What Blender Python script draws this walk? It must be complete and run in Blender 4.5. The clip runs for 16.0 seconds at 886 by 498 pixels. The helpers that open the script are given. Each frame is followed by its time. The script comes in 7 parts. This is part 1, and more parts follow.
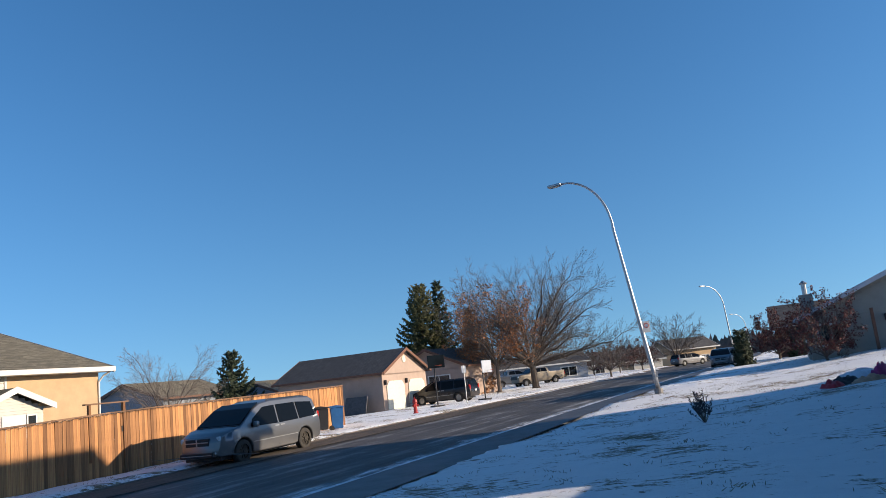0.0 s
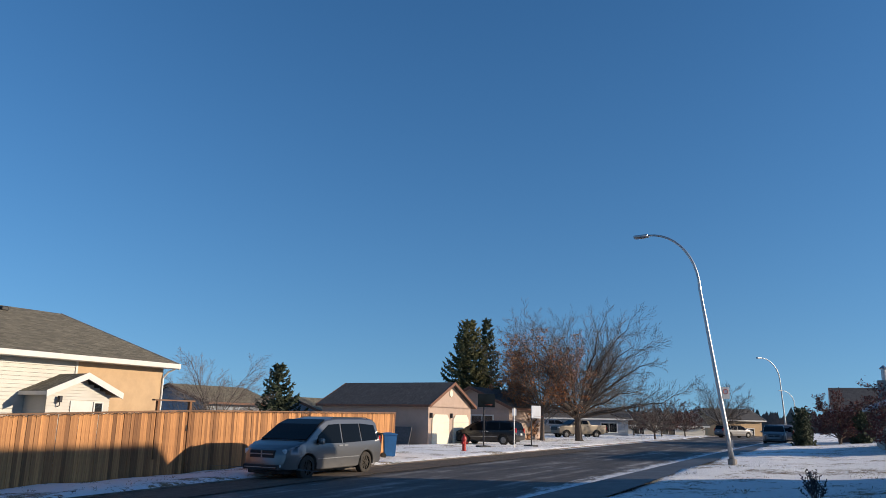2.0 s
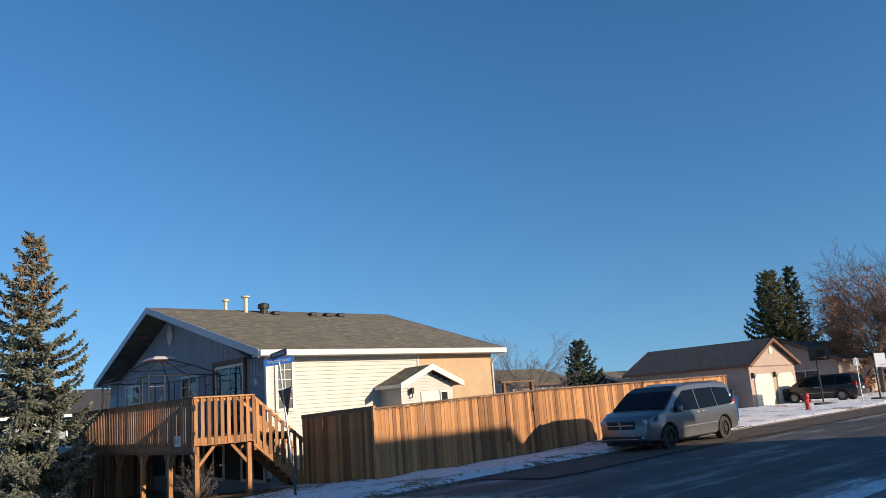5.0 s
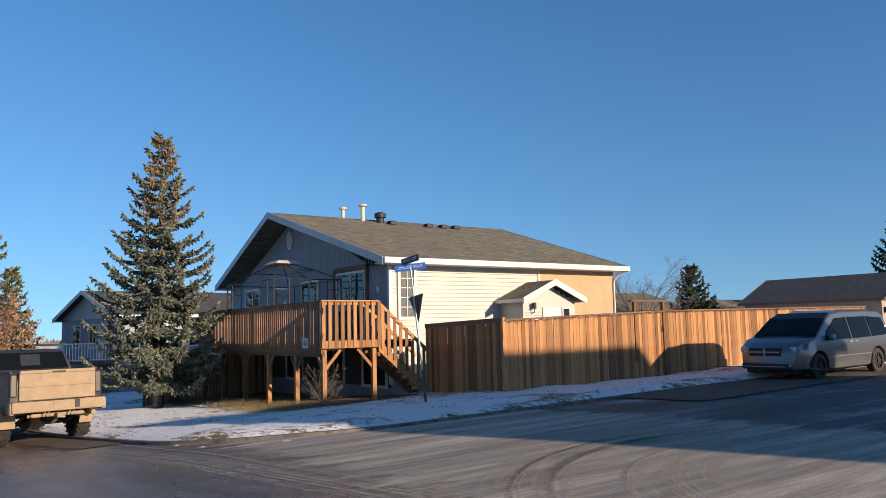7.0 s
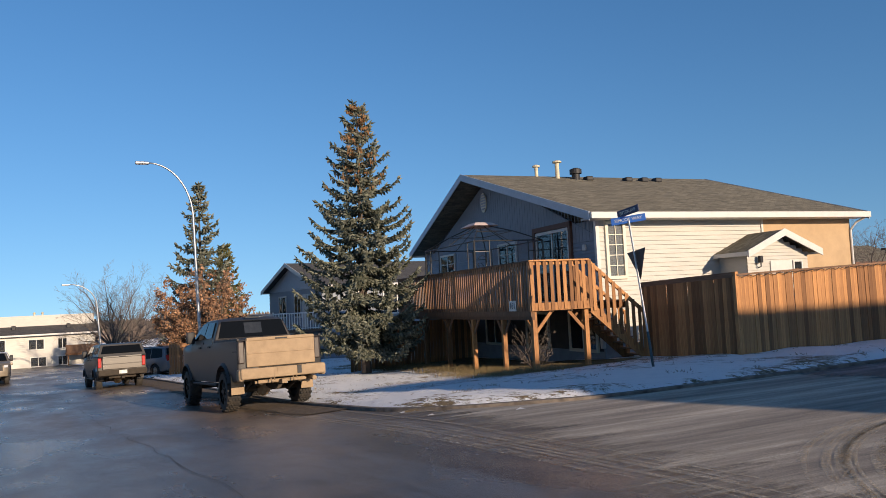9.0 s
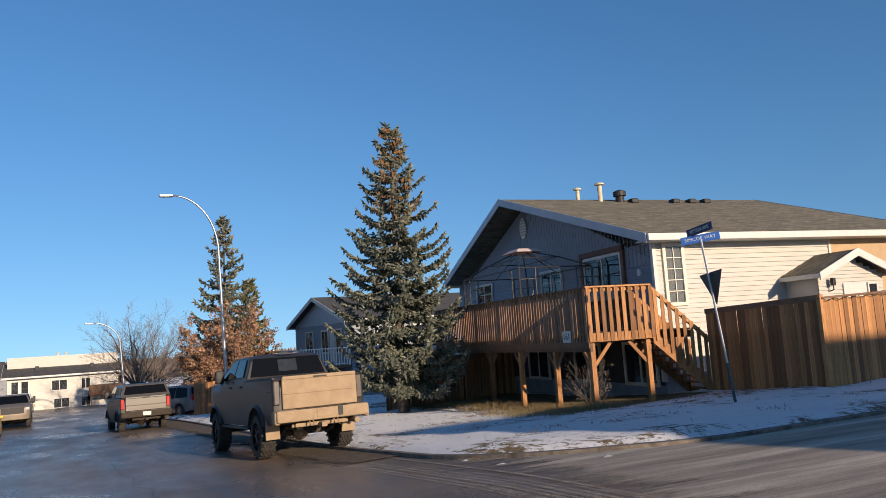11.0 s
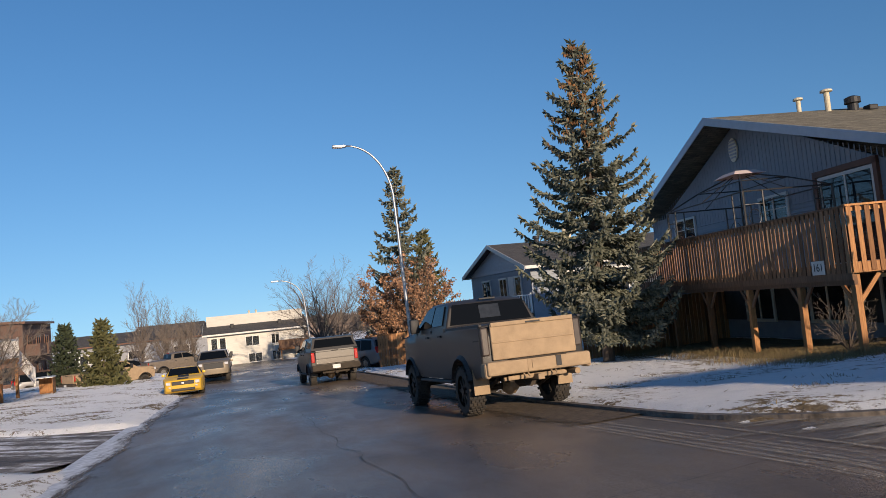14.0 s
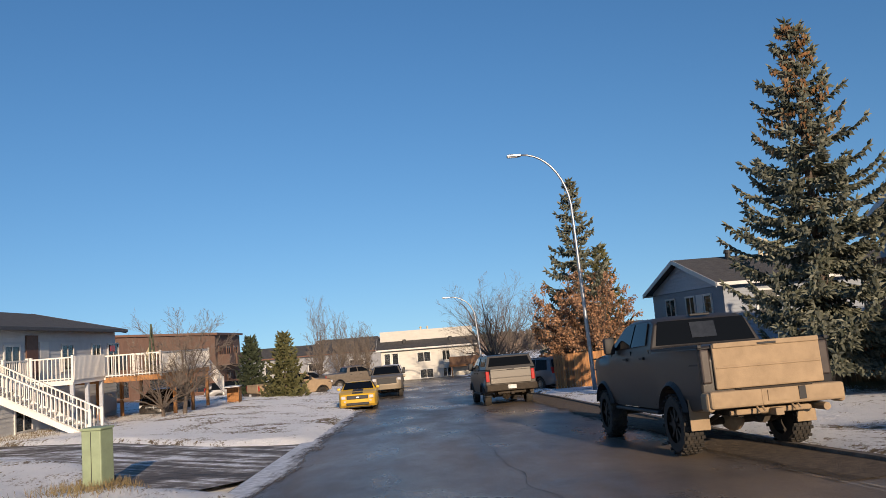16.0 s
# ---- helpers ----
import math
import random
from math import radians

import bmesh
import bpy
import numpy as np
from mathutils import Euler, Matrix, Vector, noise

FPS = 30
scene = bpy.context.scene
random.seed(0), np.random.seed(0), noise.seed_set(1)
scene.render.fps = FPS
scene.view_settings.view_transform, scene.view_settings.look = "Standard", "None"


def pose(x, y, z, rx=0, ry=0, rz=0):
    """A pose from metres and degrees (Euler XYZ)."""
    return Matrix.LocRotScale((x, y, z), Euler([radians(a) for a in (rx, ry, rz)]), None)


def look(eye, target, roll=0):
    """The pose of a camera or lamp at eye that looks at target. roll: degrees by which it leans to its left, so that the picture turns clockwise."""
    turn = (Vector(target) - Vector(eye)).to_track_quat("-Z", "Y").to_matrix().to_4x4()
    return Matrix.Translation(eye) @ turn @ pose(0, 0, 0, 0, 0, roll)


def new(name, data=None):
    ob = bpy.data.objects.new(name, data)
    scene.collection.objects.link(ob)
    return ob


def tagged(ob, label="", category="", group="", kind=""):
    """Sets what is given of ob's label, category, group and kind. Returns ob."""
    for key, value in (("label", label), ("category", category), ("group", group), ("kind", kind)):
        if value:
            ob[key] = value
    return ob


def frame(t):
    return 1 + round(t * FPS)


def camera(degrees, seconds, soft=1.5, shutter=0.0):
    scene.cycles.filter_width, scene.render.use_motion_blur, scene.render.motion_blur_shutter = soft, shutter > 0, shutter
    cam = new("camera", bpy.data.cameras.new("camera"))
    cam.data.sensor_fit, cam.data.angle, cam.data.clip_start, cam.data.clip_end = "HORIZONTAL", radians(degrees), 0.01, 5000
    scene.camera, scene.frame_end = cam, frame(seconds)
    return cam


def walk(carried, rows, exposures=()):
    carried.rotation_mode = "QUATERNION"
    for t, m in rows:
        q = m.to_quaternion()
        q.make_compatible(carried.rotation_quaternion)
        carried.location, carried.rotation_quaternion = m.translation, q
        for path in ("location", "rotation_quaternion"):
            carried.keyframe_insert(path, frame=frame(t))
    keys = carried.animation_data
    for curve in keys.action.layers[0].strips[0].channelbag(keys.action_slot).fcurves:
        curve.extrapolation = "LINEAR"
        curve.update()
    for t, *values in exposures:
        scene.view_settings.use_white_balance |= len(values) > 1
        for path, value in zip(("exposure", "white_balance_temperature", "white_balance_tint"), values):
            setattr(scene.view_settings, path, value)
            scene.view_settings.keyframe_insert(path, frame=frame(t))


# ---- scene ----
cam = camera(60.6, 16.0, 0.65)
METRES, EYE, TILT, LEAN, TURN = 14.0, 1.75, 1.3, -0.8, 0.0
ROWS = [
    (0.0, 0.0, 0.0, 0.0, 1.05, 8.49, 7.08),
    (0.5, -0.0357, 0.007, 0.0038, 3.83, 10.0, 2.53),
    (1.0, -0.0592, 0.0119, 0.0016, 2.31, 9.06, 0.98),
    (1.5, -0.0857, 0.0247, 0.001, 2.9, 8.54, 1.09),
    (2.0, -0.1158, 0.0321, 0.0028, 2.98, 11.37, -0.16),
    (2.5, -0.1397, 0.0345, 0.0, 2.49, 10.88, 1.36),
    (3.0, -0.1669, 0.0472, -0.0029, 5.38, 9.82, 3.49),
    (3.5, -0.2029, 0.0518, -0.0003, 7.09, 11.1, 2.36),
    (4.0, -0.2261, 0.052, -0.0021, 6.9, 9.83, 2.58),
    (4.5, -0.2563, 0.0646, -0.0068, 15.59, 9.04, 4.65),
    (5.0, -0.2938, 0.0742, -0.0055, 23.22, 10.71, 5.43),
    (7.5, -0.4348, 0.1122, -0.0177, 31.22, 2.76, 1.86),
    (8.0, -0.4661, 0.117, -0.0196, 33.21, -0.24, 0.99),
    (8.5, -0.4837, 0.1274, -0.0266, 37.28, -2.15, 2.69),
    (9.0, -0.5144, 0.1474, -0.0235, 43.16, 3.56, 4.25),
    (11.5, -0.6614, 0.2029, -0.0228, 46.1, 7.48, 5.8),
    (12.0, -0.695, 0.2071, -0.0225, 49.43, 8.29, 5.19),
    (12.5, -0.7199, 0.2149, -0.0261, 49.15, 7.34, 5.73),
    (13.0, -0.7492, 0.2367, -0.0243, 52.37, 6.57, 7.65),
    (13.5, -0.7868, 0.2407, -0.0249, 56.31, 6.27, 6.44),
    (14.0, -0.805, 0.2535, -0.031, 57.18, 3.87, 7.16),
    (14.5, -0.8461, 0.2686, -0.0282, 64.72, 5.48, 6.62),
    (15.0, -0.8766, 0.2718, -0.0277, 64.91, 4.89, 4.77),
    (15.5, -0.9039, 0.2873, -0.0343, 65.65, 3.95, 7.14),
    (16.0, -0.9338, 0.2875, -0.0325, 69.81, 6.74, 6.01),
]
walk(cam, [(t, pose(0, 0, EYE, TILT, LEAN, TURN) @ pose(METRES * x, METRES * y, METRES * z, 90 + pitch, roll, yaw)) for t, x, y, z, yaw, pitch, roll in ROWS],
     [(0.0, 0.5, 6500, 10), (1.0, 0.42, 6500, 10), (2.0, 0.22, 6500, 10), (3.0, 0.38, 6500, 10), (3.5, 0.24, 6500, 10), (4.2, 0.3, 6500, 10), (5.0, 0.34, 6500, 10), (8.5, 0.44, 6900, 14), (9.0, 0.22, 6900, 14), (11.3, 0.22, 6800, 14), (12.0, 0.19, 6700, 14), (16.0, 0.06, 7100, 14)])

# ---- light: low winter sun from +x, clear sky ----
SUN_ELEV, SUN_AZ = radians(15.5), math.atan2(-0.14, 0.99)
sun_way = Vector((math.cos(SUN_ELEV) * math.cos(SUN_AZ), math.cos(SUN_ELEV) * math.sin(SUN_AZ), math.sin(SUN_ELEV)))
world = bpy.data.worlds.new("sky")
scene.world = world
world.use_nodes = True
sky_nodes = world.node_tree
sky_tex = sky_nodes.nodes.new("ShaderNodeTexSky")
sky_tex.sky_type, sky_tex.sun_disc = "NISHITA", False
sky_tex.sun_elevation, sky_tex.sun_rotation = SUN_ELEV, math.pi / 2 - SUN_AZ
sky_tex.air_density, sky_tex.dust_density, sky_tex.ozone_density = 1.0, 0.35, 4.0
sky_tex.altitude = 500
sky_hue = sky_nodes.nodes.new("ShaderNodeHueSaturation")
sky_hue.inputs["Saturation"].default_value = 1.15
# the clear cold air keeps its blue down to the skyline
sky_way, sky_lift, sky_unit = sky_nodes.nodes.new("ShaderNodeTexCoord"), sky_nodes.nodes.new("ShaderNodeMapping"), sky_nodes.nodes.new("ShaderNodeVectorMath")
sky_lift.inputs["Location"].default_value, sky_lift.inputs["Scale"].default_value = (0, 0, 0.1), (1, 1, 0.74)
sky_unit.operation = "NORMALIZE"
sky_nodes.links.new(sky_way.outputs["Generated"], sky_lift.inputs[0])
sky_nodes.links.new(sky_lift.outputs[0], sky_unit.inputs[0])
sky_nodes.links.new(sky_unit.outputs[0], sky_tex.inputs[0])
sky_nodes.links.new(sky_tex.outputs[0], sky_hue.inputs["Color"])
sky_nodes.links.new(sky_hue.outputs[0], sky_nodes.nodes["Background"].inputs[0])
sky_nodes.nodes["Background"].inputs[1].default_value = 0.116
sun_data = bpy.data.lights.new("sun", "SUN")
sun_data.energy, sun_data.angle, sun_data.color = 5.0, radians(0.5), (1.0, 0.83, 0.63)
sun = new("sun", sun_data)
sun.matrix_world = look(sun_way * 60, (0, 0, 0))

# ---- materials ----
def mat(name, col, rough=0.7, metal=0.0, vary=0.15, scale=6.0, bump=0.0, bscale=40.0, col2=None, stretch=(1, 1, 1), obj_rand=0.0, spec=0.5, fine=0.0):
    """A surface with two scales of colour variation and a fine relief."""
    m = bpy.data.materials.new(name)
    m.use_nodes = True
    nt = m.node_tree
    b = nt.nodes["Principled BSDF"]
    b.inputs["Roughness"].default_value, b.inputs["Metallic"].default_value = rough, metal
    b.inputs["Specular IOR Level"].default_value = spec
    tc = nt.nodes.new("ShaderNodeTexCoord")
    mp = nt.nodes.new("ShaderNodeMapping")
    mp.inputs["Scale"].default_value = stretch
    nt.links.new(tc.outputs["Object"], mp.inputs[0])
    n1 = nt.nodes.new("ShaderNodeTexNoise")
    n1.inputs["Scale"].default_value, n1.inputs["Detail"].default_value = scale, 8
    n1.inputs["Roughness"].default_value = 0.65
    nt.links.new(mp.outputs[0], n1.inputs[0])
    ramp = nt.nodes.new("ShaderNodeValToRGB")
    c2 = col2 or tuple(max(0, c * (1 - 2.2 * vary)) for c in col)
    ramp.color_ramp.elements[0].color, ramp.color_ramp.elements[1].color = (*c2, 1), (*col, 1)
    ramp.color_ramp.elements[0].position, ramp.color_ramp.elements[1].position = 0.33, 0.62
    nt.links.new(n1.outputs[0], ramp.inputs[0])
    out = ramp.outputs[0]
    if obj_rand:
        info = nt.nodes.new("ShaderNodeObjectInfo")
        hsv = nt.nodes.new("ShaderNodeHueSaturation")
        mr = nt.nodes.new("ShaderNodeMapRange")
        mr.inputs[3].default_value, mr.inputs[4].default_value = 1 - obj_rand, 1 + obj_rand
        nt.links.new(info.outputs["Random"], mr.inputs[0])
        nt.links.new(mr.outputs[0], hsv.inputs["Value"])
        nt.links.new(out, hsv.inputs["Color"])
        out = hsv.outputs[0]
    nt.links.new(out, b.inputs["Base Color"])
    if bump:
        n2 = nt.nodes.new("ShaderNodeTexNoise")
        n2.inputs["Scale"].default_value, n2.inputs["Detail"].default_value = bscale, 6
        nt.links.new(mp.outputs[0], n2.inputs[0])
        bp = nt.nodes.new("ShaderNodeBump")
        bp.inputs["Strength"].default_value, bp.inputs["Distance"].default_value = 1.0, bump
        nt.links.new(n2.outputs[0], bp.inputs["Height"])
        nt.links.new(bp.outputs[0], b.inputs["Normal"])
    return m


# ---- mesh helpers ----
def mesh_ob(name, bm, material, parent=None, label="", smooth=False):
    me = bpy.data.meshes.new(name)
    bm.to_mesh(me)
    bm.free()
    for mm in (material if isinstance(material, (list, tuple)) else [material]):
        me.materials.append(mm)
    if smooth:
        for p in me.polygons:
            p.use_smooth = True
    ob = new(name, me)
    if parent:
        ob.parent = parent
    if label:
        ob["label"] = label
    return ob


def part(name, bm, material, parent, label="", smooth=False):
    return mesh_ob(name, bm, material, parent, label, smooth)


def thing(name, m, label, category, group="", kind=""):
    """An empty at a thing's base, to carry its parts."""
    ob = new(name)
    ob.empty_display_size = 0.2
    ob.matrix_world = m
    return tagged(ob, label, category, group, kind)


def box(x0, y0, z0, x1, y1, z1, bevel=0.0, bm=None):
    bm = bm or bmesh.new()
    vs = [bm.verts.new(v) for v in ((x0, y0, z0), (x1, y0, z0), (x1, y1, z0), (x0, y1, z0), (x0, y0, z1), (x1, y0, z1), (x1, y1, z1), (x0, y1, z1))]
    fs = [bm.faces.new([vs[i] for i in f]) for f in ((3, 2, 1, 0), (4, 5, 6, 7), (0, 1, 5, 4), (1, 2, 6, 5), (2, 3, 7, 6), (3, 0, 4, 7))]
    if bevel:
        es = {e for f in fs for e in f.edges}
        bmesh.ops.bevel(bm, geom=list(es), offset=bevel, segments=2, affect="EDGES", profile=0.5)
    return bm


def prism(outline, axis, lo, hi, bm=None):
    """An outline of 2D points pushed along an axis ('x', 'y' or 'z')."""
    bm = bm or bmesh.new()
    put = {"x": lambda p, d: (d, p[0], p[1]), "y": lambda p, d: (p[0], d, p[1]), "z": lambda p, d: (p[0], p[1], d)}[axis]
    a = [bm.verts.new(put(p, lo)) for p in outline]
    b = [bm.verts.new(put(p, hi)) for p in outline]
    n = len(outline)
    fs = [bm.faces.new(a), bm.faces.new(b)] + [bm.faces.new((a[i], a[(i + 1) % n], b[(i + 1) % n], b[i])) for i in range(n)]
    bmesh.ops.recalc_face_normals(bm, faces=fs)
    return bm


def tube(pts, radii, n=8, bm=None, caps=True):
    """A round bar through points, with a radius at each."""
    bm = bm or bmesh.new()
    pts = [Vector(p) for p in pts]
    if not isinstance(radii, (list, tuple)):
        radii = [radii] * len(pts)
    rings = []
    side = None
    for i, p in enumerate(pts):
        d = (pts[min(i + 1, len(pts) - 1)] - pts[max(i - 1, 0)]).normalized()
        if side is None:
            side = d.orthogonal().normalized()
        else:
            side = (side - d * side.dot(d))
            side = side.normalized() if side.length > 1e-6 else d.orthogonal().normalized()
        up = d.cross(side)
        rings.append([bm.verts.new(p + (side * math.cos(2 * math.pi * k / n) + up * math.sin(2 * math.pi * k / n)) * radii[i]) for k in range(n)])
    for a, b in zip(rings, rings[1:]):
        for k in range(n):
            bm.faces.new((a[k], a[(k + 1) % n], b[(k + 1) % n], b[k]))
    if caps:
        bm.faces.new(rings[0][::-1])
        bm.faces.new(rings[-1])
    return bm


def grid_mesh(name, rows, material, parent=None, label=""):
    """A sheet through rows of points."""
    w = len(rows[0])
    verts = [p for r in rows for p in r]
    faces = [(j * w + i, j * w + i + 1, (j + 1) * w + i + 1, (j + 1) * w + i) for j in range(len(rows) - 1) for i in range(w - 1)]
    me = bpy.data.meshes.new(name)
    me.from_pydata([tuple(v) for v in verts], [], faces)
    me.materials.append(material)
    for p in me.polygons:
        p.use_smooth = True
    ob = new(name, me)
    if parent:
        ob.parent = parent
    if label:
        ob["label"] = label
    return ob


# ---- plan: street A runs along DA, street B along SB ----
DA, NA = Vector((-0.952, 0.306, 0)), Vector((0.306, 0.952, 0))
SB, MB = Vector((0.41, 0.912, 0)), Vector((0.912, -0.41, 0))
A_LEFT, A_RIGHT = -3.1, 5.7
B_LEFT, B_RIGHT = -18.3, -8.2
WALK_RIGHT = -6.7
HX = (-400, -120, -90, -50, -40, -23, -15, -10, -5, 10, 400)
HZ = (-6, -4, -3.4, -2.15, -1.68, -0.98, -0.42, -0.22, -0.1, 0, 0)


def smooth01(a, b, x):
    t = min(1, max(0, (x - a) / (b - a)))
    return t * t * (3 - 2 * t)


def height(x, y):
    """The level of the roads and, off them, of the ground under the kerb."""
    c, m = 0.306 * x + 0.952 * y, 0.912 * x - 0.41 * y
    z = float(np.interp(x, HX, HZ))
    if c < -3.5:
        z *= 1 - 0.2 * min(1, (-3.5 - c) / 6)
    z += (0.25 * smooth01(-9, -4, m) * smooth01(14, 34, y) + 1.15 * smooth01(-5, 14, m) * smooth01(9, 20, c)) * (1 - smooth01(60, 95, y))
    return z


def ab(c, s):
    """The point at c across street A and m across street B."""
    det = 0.306 * -0.41 - 0.952 * 0.912
    return ((c * -0.41 - 0.952 * s) / det, (0.306 * s - 0.912 * c) / det)


def on(x, y, up=0.0):
    return Vector((x, y, height(x, y) + up))


def inside(x, y):
    """How far a point lies inside the streets (negative: on the lawns)."""
    c, m = 0.306 * x + 0.952 * y, 0.912 * x - 0.41 * y
    da = min(c - A_LEFT, A_RIGHT - c)
    db = min(m - B_LEFT, B_RIGHT - m) if c > 0 else -99
    d = max(da, db)
    for edge, way in ((B_LEFT, -1), (B_RIGHT, 1)):
        r = 3.5
        q, w = c - A_RIGHT, (m - edge) * way
        if 0 <= q < r and 0 <= w < r:
            d = max(d, math.hypot(r - q, r - w) - r)
    return d

# ---- surface materials of the ground ----
def links(m):
    return m.node_tree.nodes, m.node_tree.links


def noise_node(m, scale, detail=6, coord="Object", stretch=(1, 1, 1), rough=0.6):
    nd, lk = links(m)
    tc, mp, n = nd.new("ShaderNodeTexCoord"), nd.new("ShaderNodeMapping"), nd.new("ShaderNodeTexNoise")
    mp.inputs["Scale"].default_value = stretch
    n.inputs["Scale"].default_value, n.inputs["Detail"].default_value, n.inputs["Roughness"].default_value = scale, detail, rough
    lk.new(tc.outputs[coord], mp.inputs[0])
    lk.new(mp.outputs[0], n.inputs[0])
    return n.outputs[0]


def ramp_node(m, src, stops):
    nd, lk = links(m)
    r = nd.new("ShaderNodeValToRGB")
    while len(r.color_ramp.elements) < len(stops):
        r.color_ramp.elements.new(0.5)
    for e, (p, c) in zip(r.color_ramp.elements, stops):
        e.position, e.color = p, (*c, 1) if len(c) == 3 else c
    lk.new(src, r.inputs[0])
    return r.outputs[0]


def mix_node(m, fac, a, b, kind="MIX"):
    nd, lk = links(m)
    x = nd.new("ShaderNodeMix")
    x.data_type, x.blend_type = "RGBA", kind
    for src, slot in ((fac, 0), (a, 6), (b, 7)):
        if isinstance(src, (int, float)):
            x.inputs[slot].default_value = src
        elif isinstance(src, tuple):
            x.inputs[slot].default_value = (*src, 1)
        else:
            lk.new(src, x.inputs[slot])
    return x.outputs[2]


def bump_node(m, src, dist):
    nd, lk = links(m)
    b = nd.new("ShaderNodeBump")
    b.inputs["Distance"].default_value = dist
    lk.new(src, b.inputs["Height"])
    lk.new(b.outputs[0], nd["Principled BSDF"].inputs["Normal"])


def blank(name, rough=0.7):
    m = bpy.data.materials.new(name)
    m.use_nodes = True
    m.node_tree.nodes["Principled BSDF"].inputs["Roughness"].default_value = rough
    return m


W, K = (1, 1, 1), (0, 0, 0)
snow = blank("snowy_lawn", 0.75)
_sn = noise_node(snow, 0.45, 5)
_fine = noise_node(snow, 9.0, 8, rough=0.8)
_mid = noise_node(snow, 2.2, 6, rough=0.7)
_grass = ramp_node(snow, noise_node(snow, 14, 4), [(0.3, (0.09, 0.06, 0.03)), (0.7, (0.30, 0.21, 0.10))])
_white = ramp_node(snow, _mid, [(0.3, (0.88, 0.89, 0.90)), (0.6, (0.96, 0.96, 0.96))])
_tuft = noise_node(snow, 5.0, 7, stretch=(0.6, 1.5, 1), rough=0.75)
_mask = mix_node(snow, 0.4, mix_node(snow, 0.6, _fine, _tuft), _sn)
_mask = ramp_node(snow, _mask, [(0.44, W), (0.472, K)])
_col = mix_node(snow, _mask, _white, _grass)
links(snow)[1].new(_col, links(snow)[0]["Principled BSDF"].inputs["Base Color"])
bump_node(snow, mix_node(snow, 0.5, _fine, noise_node(snow, 26, 5, rough=0.75)), 0.11)

concrete = mat("concrete", (0.27, 0.25, 0.225), 0.75, vary=0.25, scale=2.5, bump=0.004, bscale=90)
walkway = mat("wet_concrete", (0.10, 0.10, 0.105), 0.55, vary=0.25, scale=1.4, bump=0.003, bscale=70)
asphalt = blank("asphalt_a", 0.5)
_b = links(asphalt)[0]["Principled BSDF"]
_n1 = noise_node(asphalt, 0.35, 5, stretch=(1, 0.35, 1))
_n2 = noise_node(asphalt, 45, 6, rough=0.8)
_dry = ramp_node(asphalt, _n1, [(0.35, (0.082, 0.07, 0.061)), (0.62, (0.225, 0.182, 0.146))])
_grit = ramp_node(asphalt, _n2, [(0.34, (0.42, 0.42, 0.42)), (0.55, (1.0, 0.98, 0.96)), (0.7, (1.9, 1.8, 1.7))])
_col = mix_node(asphalt, 1.0, _dry, _grit, "MULTIPLY")
_ice = ramp_node(asphalt, noise_node(asphalt, 0.5, 7, stretch=(1.3, 0.22, 1), rough=0.7), [(0.54, K), (0.7, (0.4, 0.4, 0.4))])
_col = mix_node(asphalt, _ice, _col, (0.22, 0.24, 0.28))
_dirt = ramp_node(asphalt, noise_node(asphalt, 0.8, 6, stretch=(0.7, 1, 1), rough=0.7), [(0.5, K), (0.68, (0.45, 0.45, 0.45))])
_col = mix_node(asphalt, _dirt, _col, (0.22, 0.155, 0.105))
links(asphalt)[1].new(_col, _b.inputs["Base Color"])
_rgh = ramp_node(asphalt, noise_node(asphalt, 0.6, 5, stretch=(1, 0.4, 1)), [(0.35, (0.22, 0.22, 0.22)), (0.65, (0.5, 0.5, 0.5))])
links(asphalt)[1].new(_rgh, _b.inputs["Roughness"])
_b.inputs["Specular IOR Level"].default_value = 0.36
bump_node(asphalt, _n2, 0.006)

frosty = blank("frosty_asphalt", 0.7)
_b = links(frosty)[0]["Principled BSDF"]
_st = noise_node(frosty, 1.0, 7, stretch=(1.4, 0.07, 1), rough=0.7)
_pt = noise_node(frosty, 0.7, 7, stretch=(1, 0.5, 1), rough=0.7)
_n2 = noise_node(frosty, 80, 4)
_fr = mix_node(frosty, 0.45, _st, _pt)
_col = ramp_node(frosty, _fr, [(0.40, (0.035, 0.032, 0.03)), (0.52, (0.085, 0.077, 0.07)), (0.64, (0.36, 0.35, 0.34))])
_col = mix_node(frosty, 1.0, _col, ramp_node(frosty, _n2, [(0.3, (0.65, 0.65, 0.65)), (0.75, (1.2, 1.2, 1.2))]), "MULTIPLY")
links(frosty)[1].new(_col, _b.inputs["Base Color"])
bump_node(frosty, _n2, 0.008)

gravel = blank("sanded_asphalt", 0.8)
_b = links(gravel)[0]["Principled BSDF"]
_st = noise_node(gravel, 1.2, 7, stretch=(2.2, 0.16, 1), rough=0.7)
_n2 = noise_node(gravel, 60, 5)
_col = ramp_node(gravel, _st, [(0.36, (0.19, 0.158, 0.128)), (0.52, (0.36, 0.305, 0.24)), (0.66, (0.58, 0.50, 0.40))])
_col = mix_node(gravel, 1.0, _col, ramp_node(gravel, _n2, [(0.3, (0.6, 0.6, 0.6)), (0.72, (1.25, 1.25, 1.25))]), "MULTIPLY")
links(gravel)[1].new(_col, _b.inputs["Base Color"])
bump_node(gravel, _n2, 0.008)


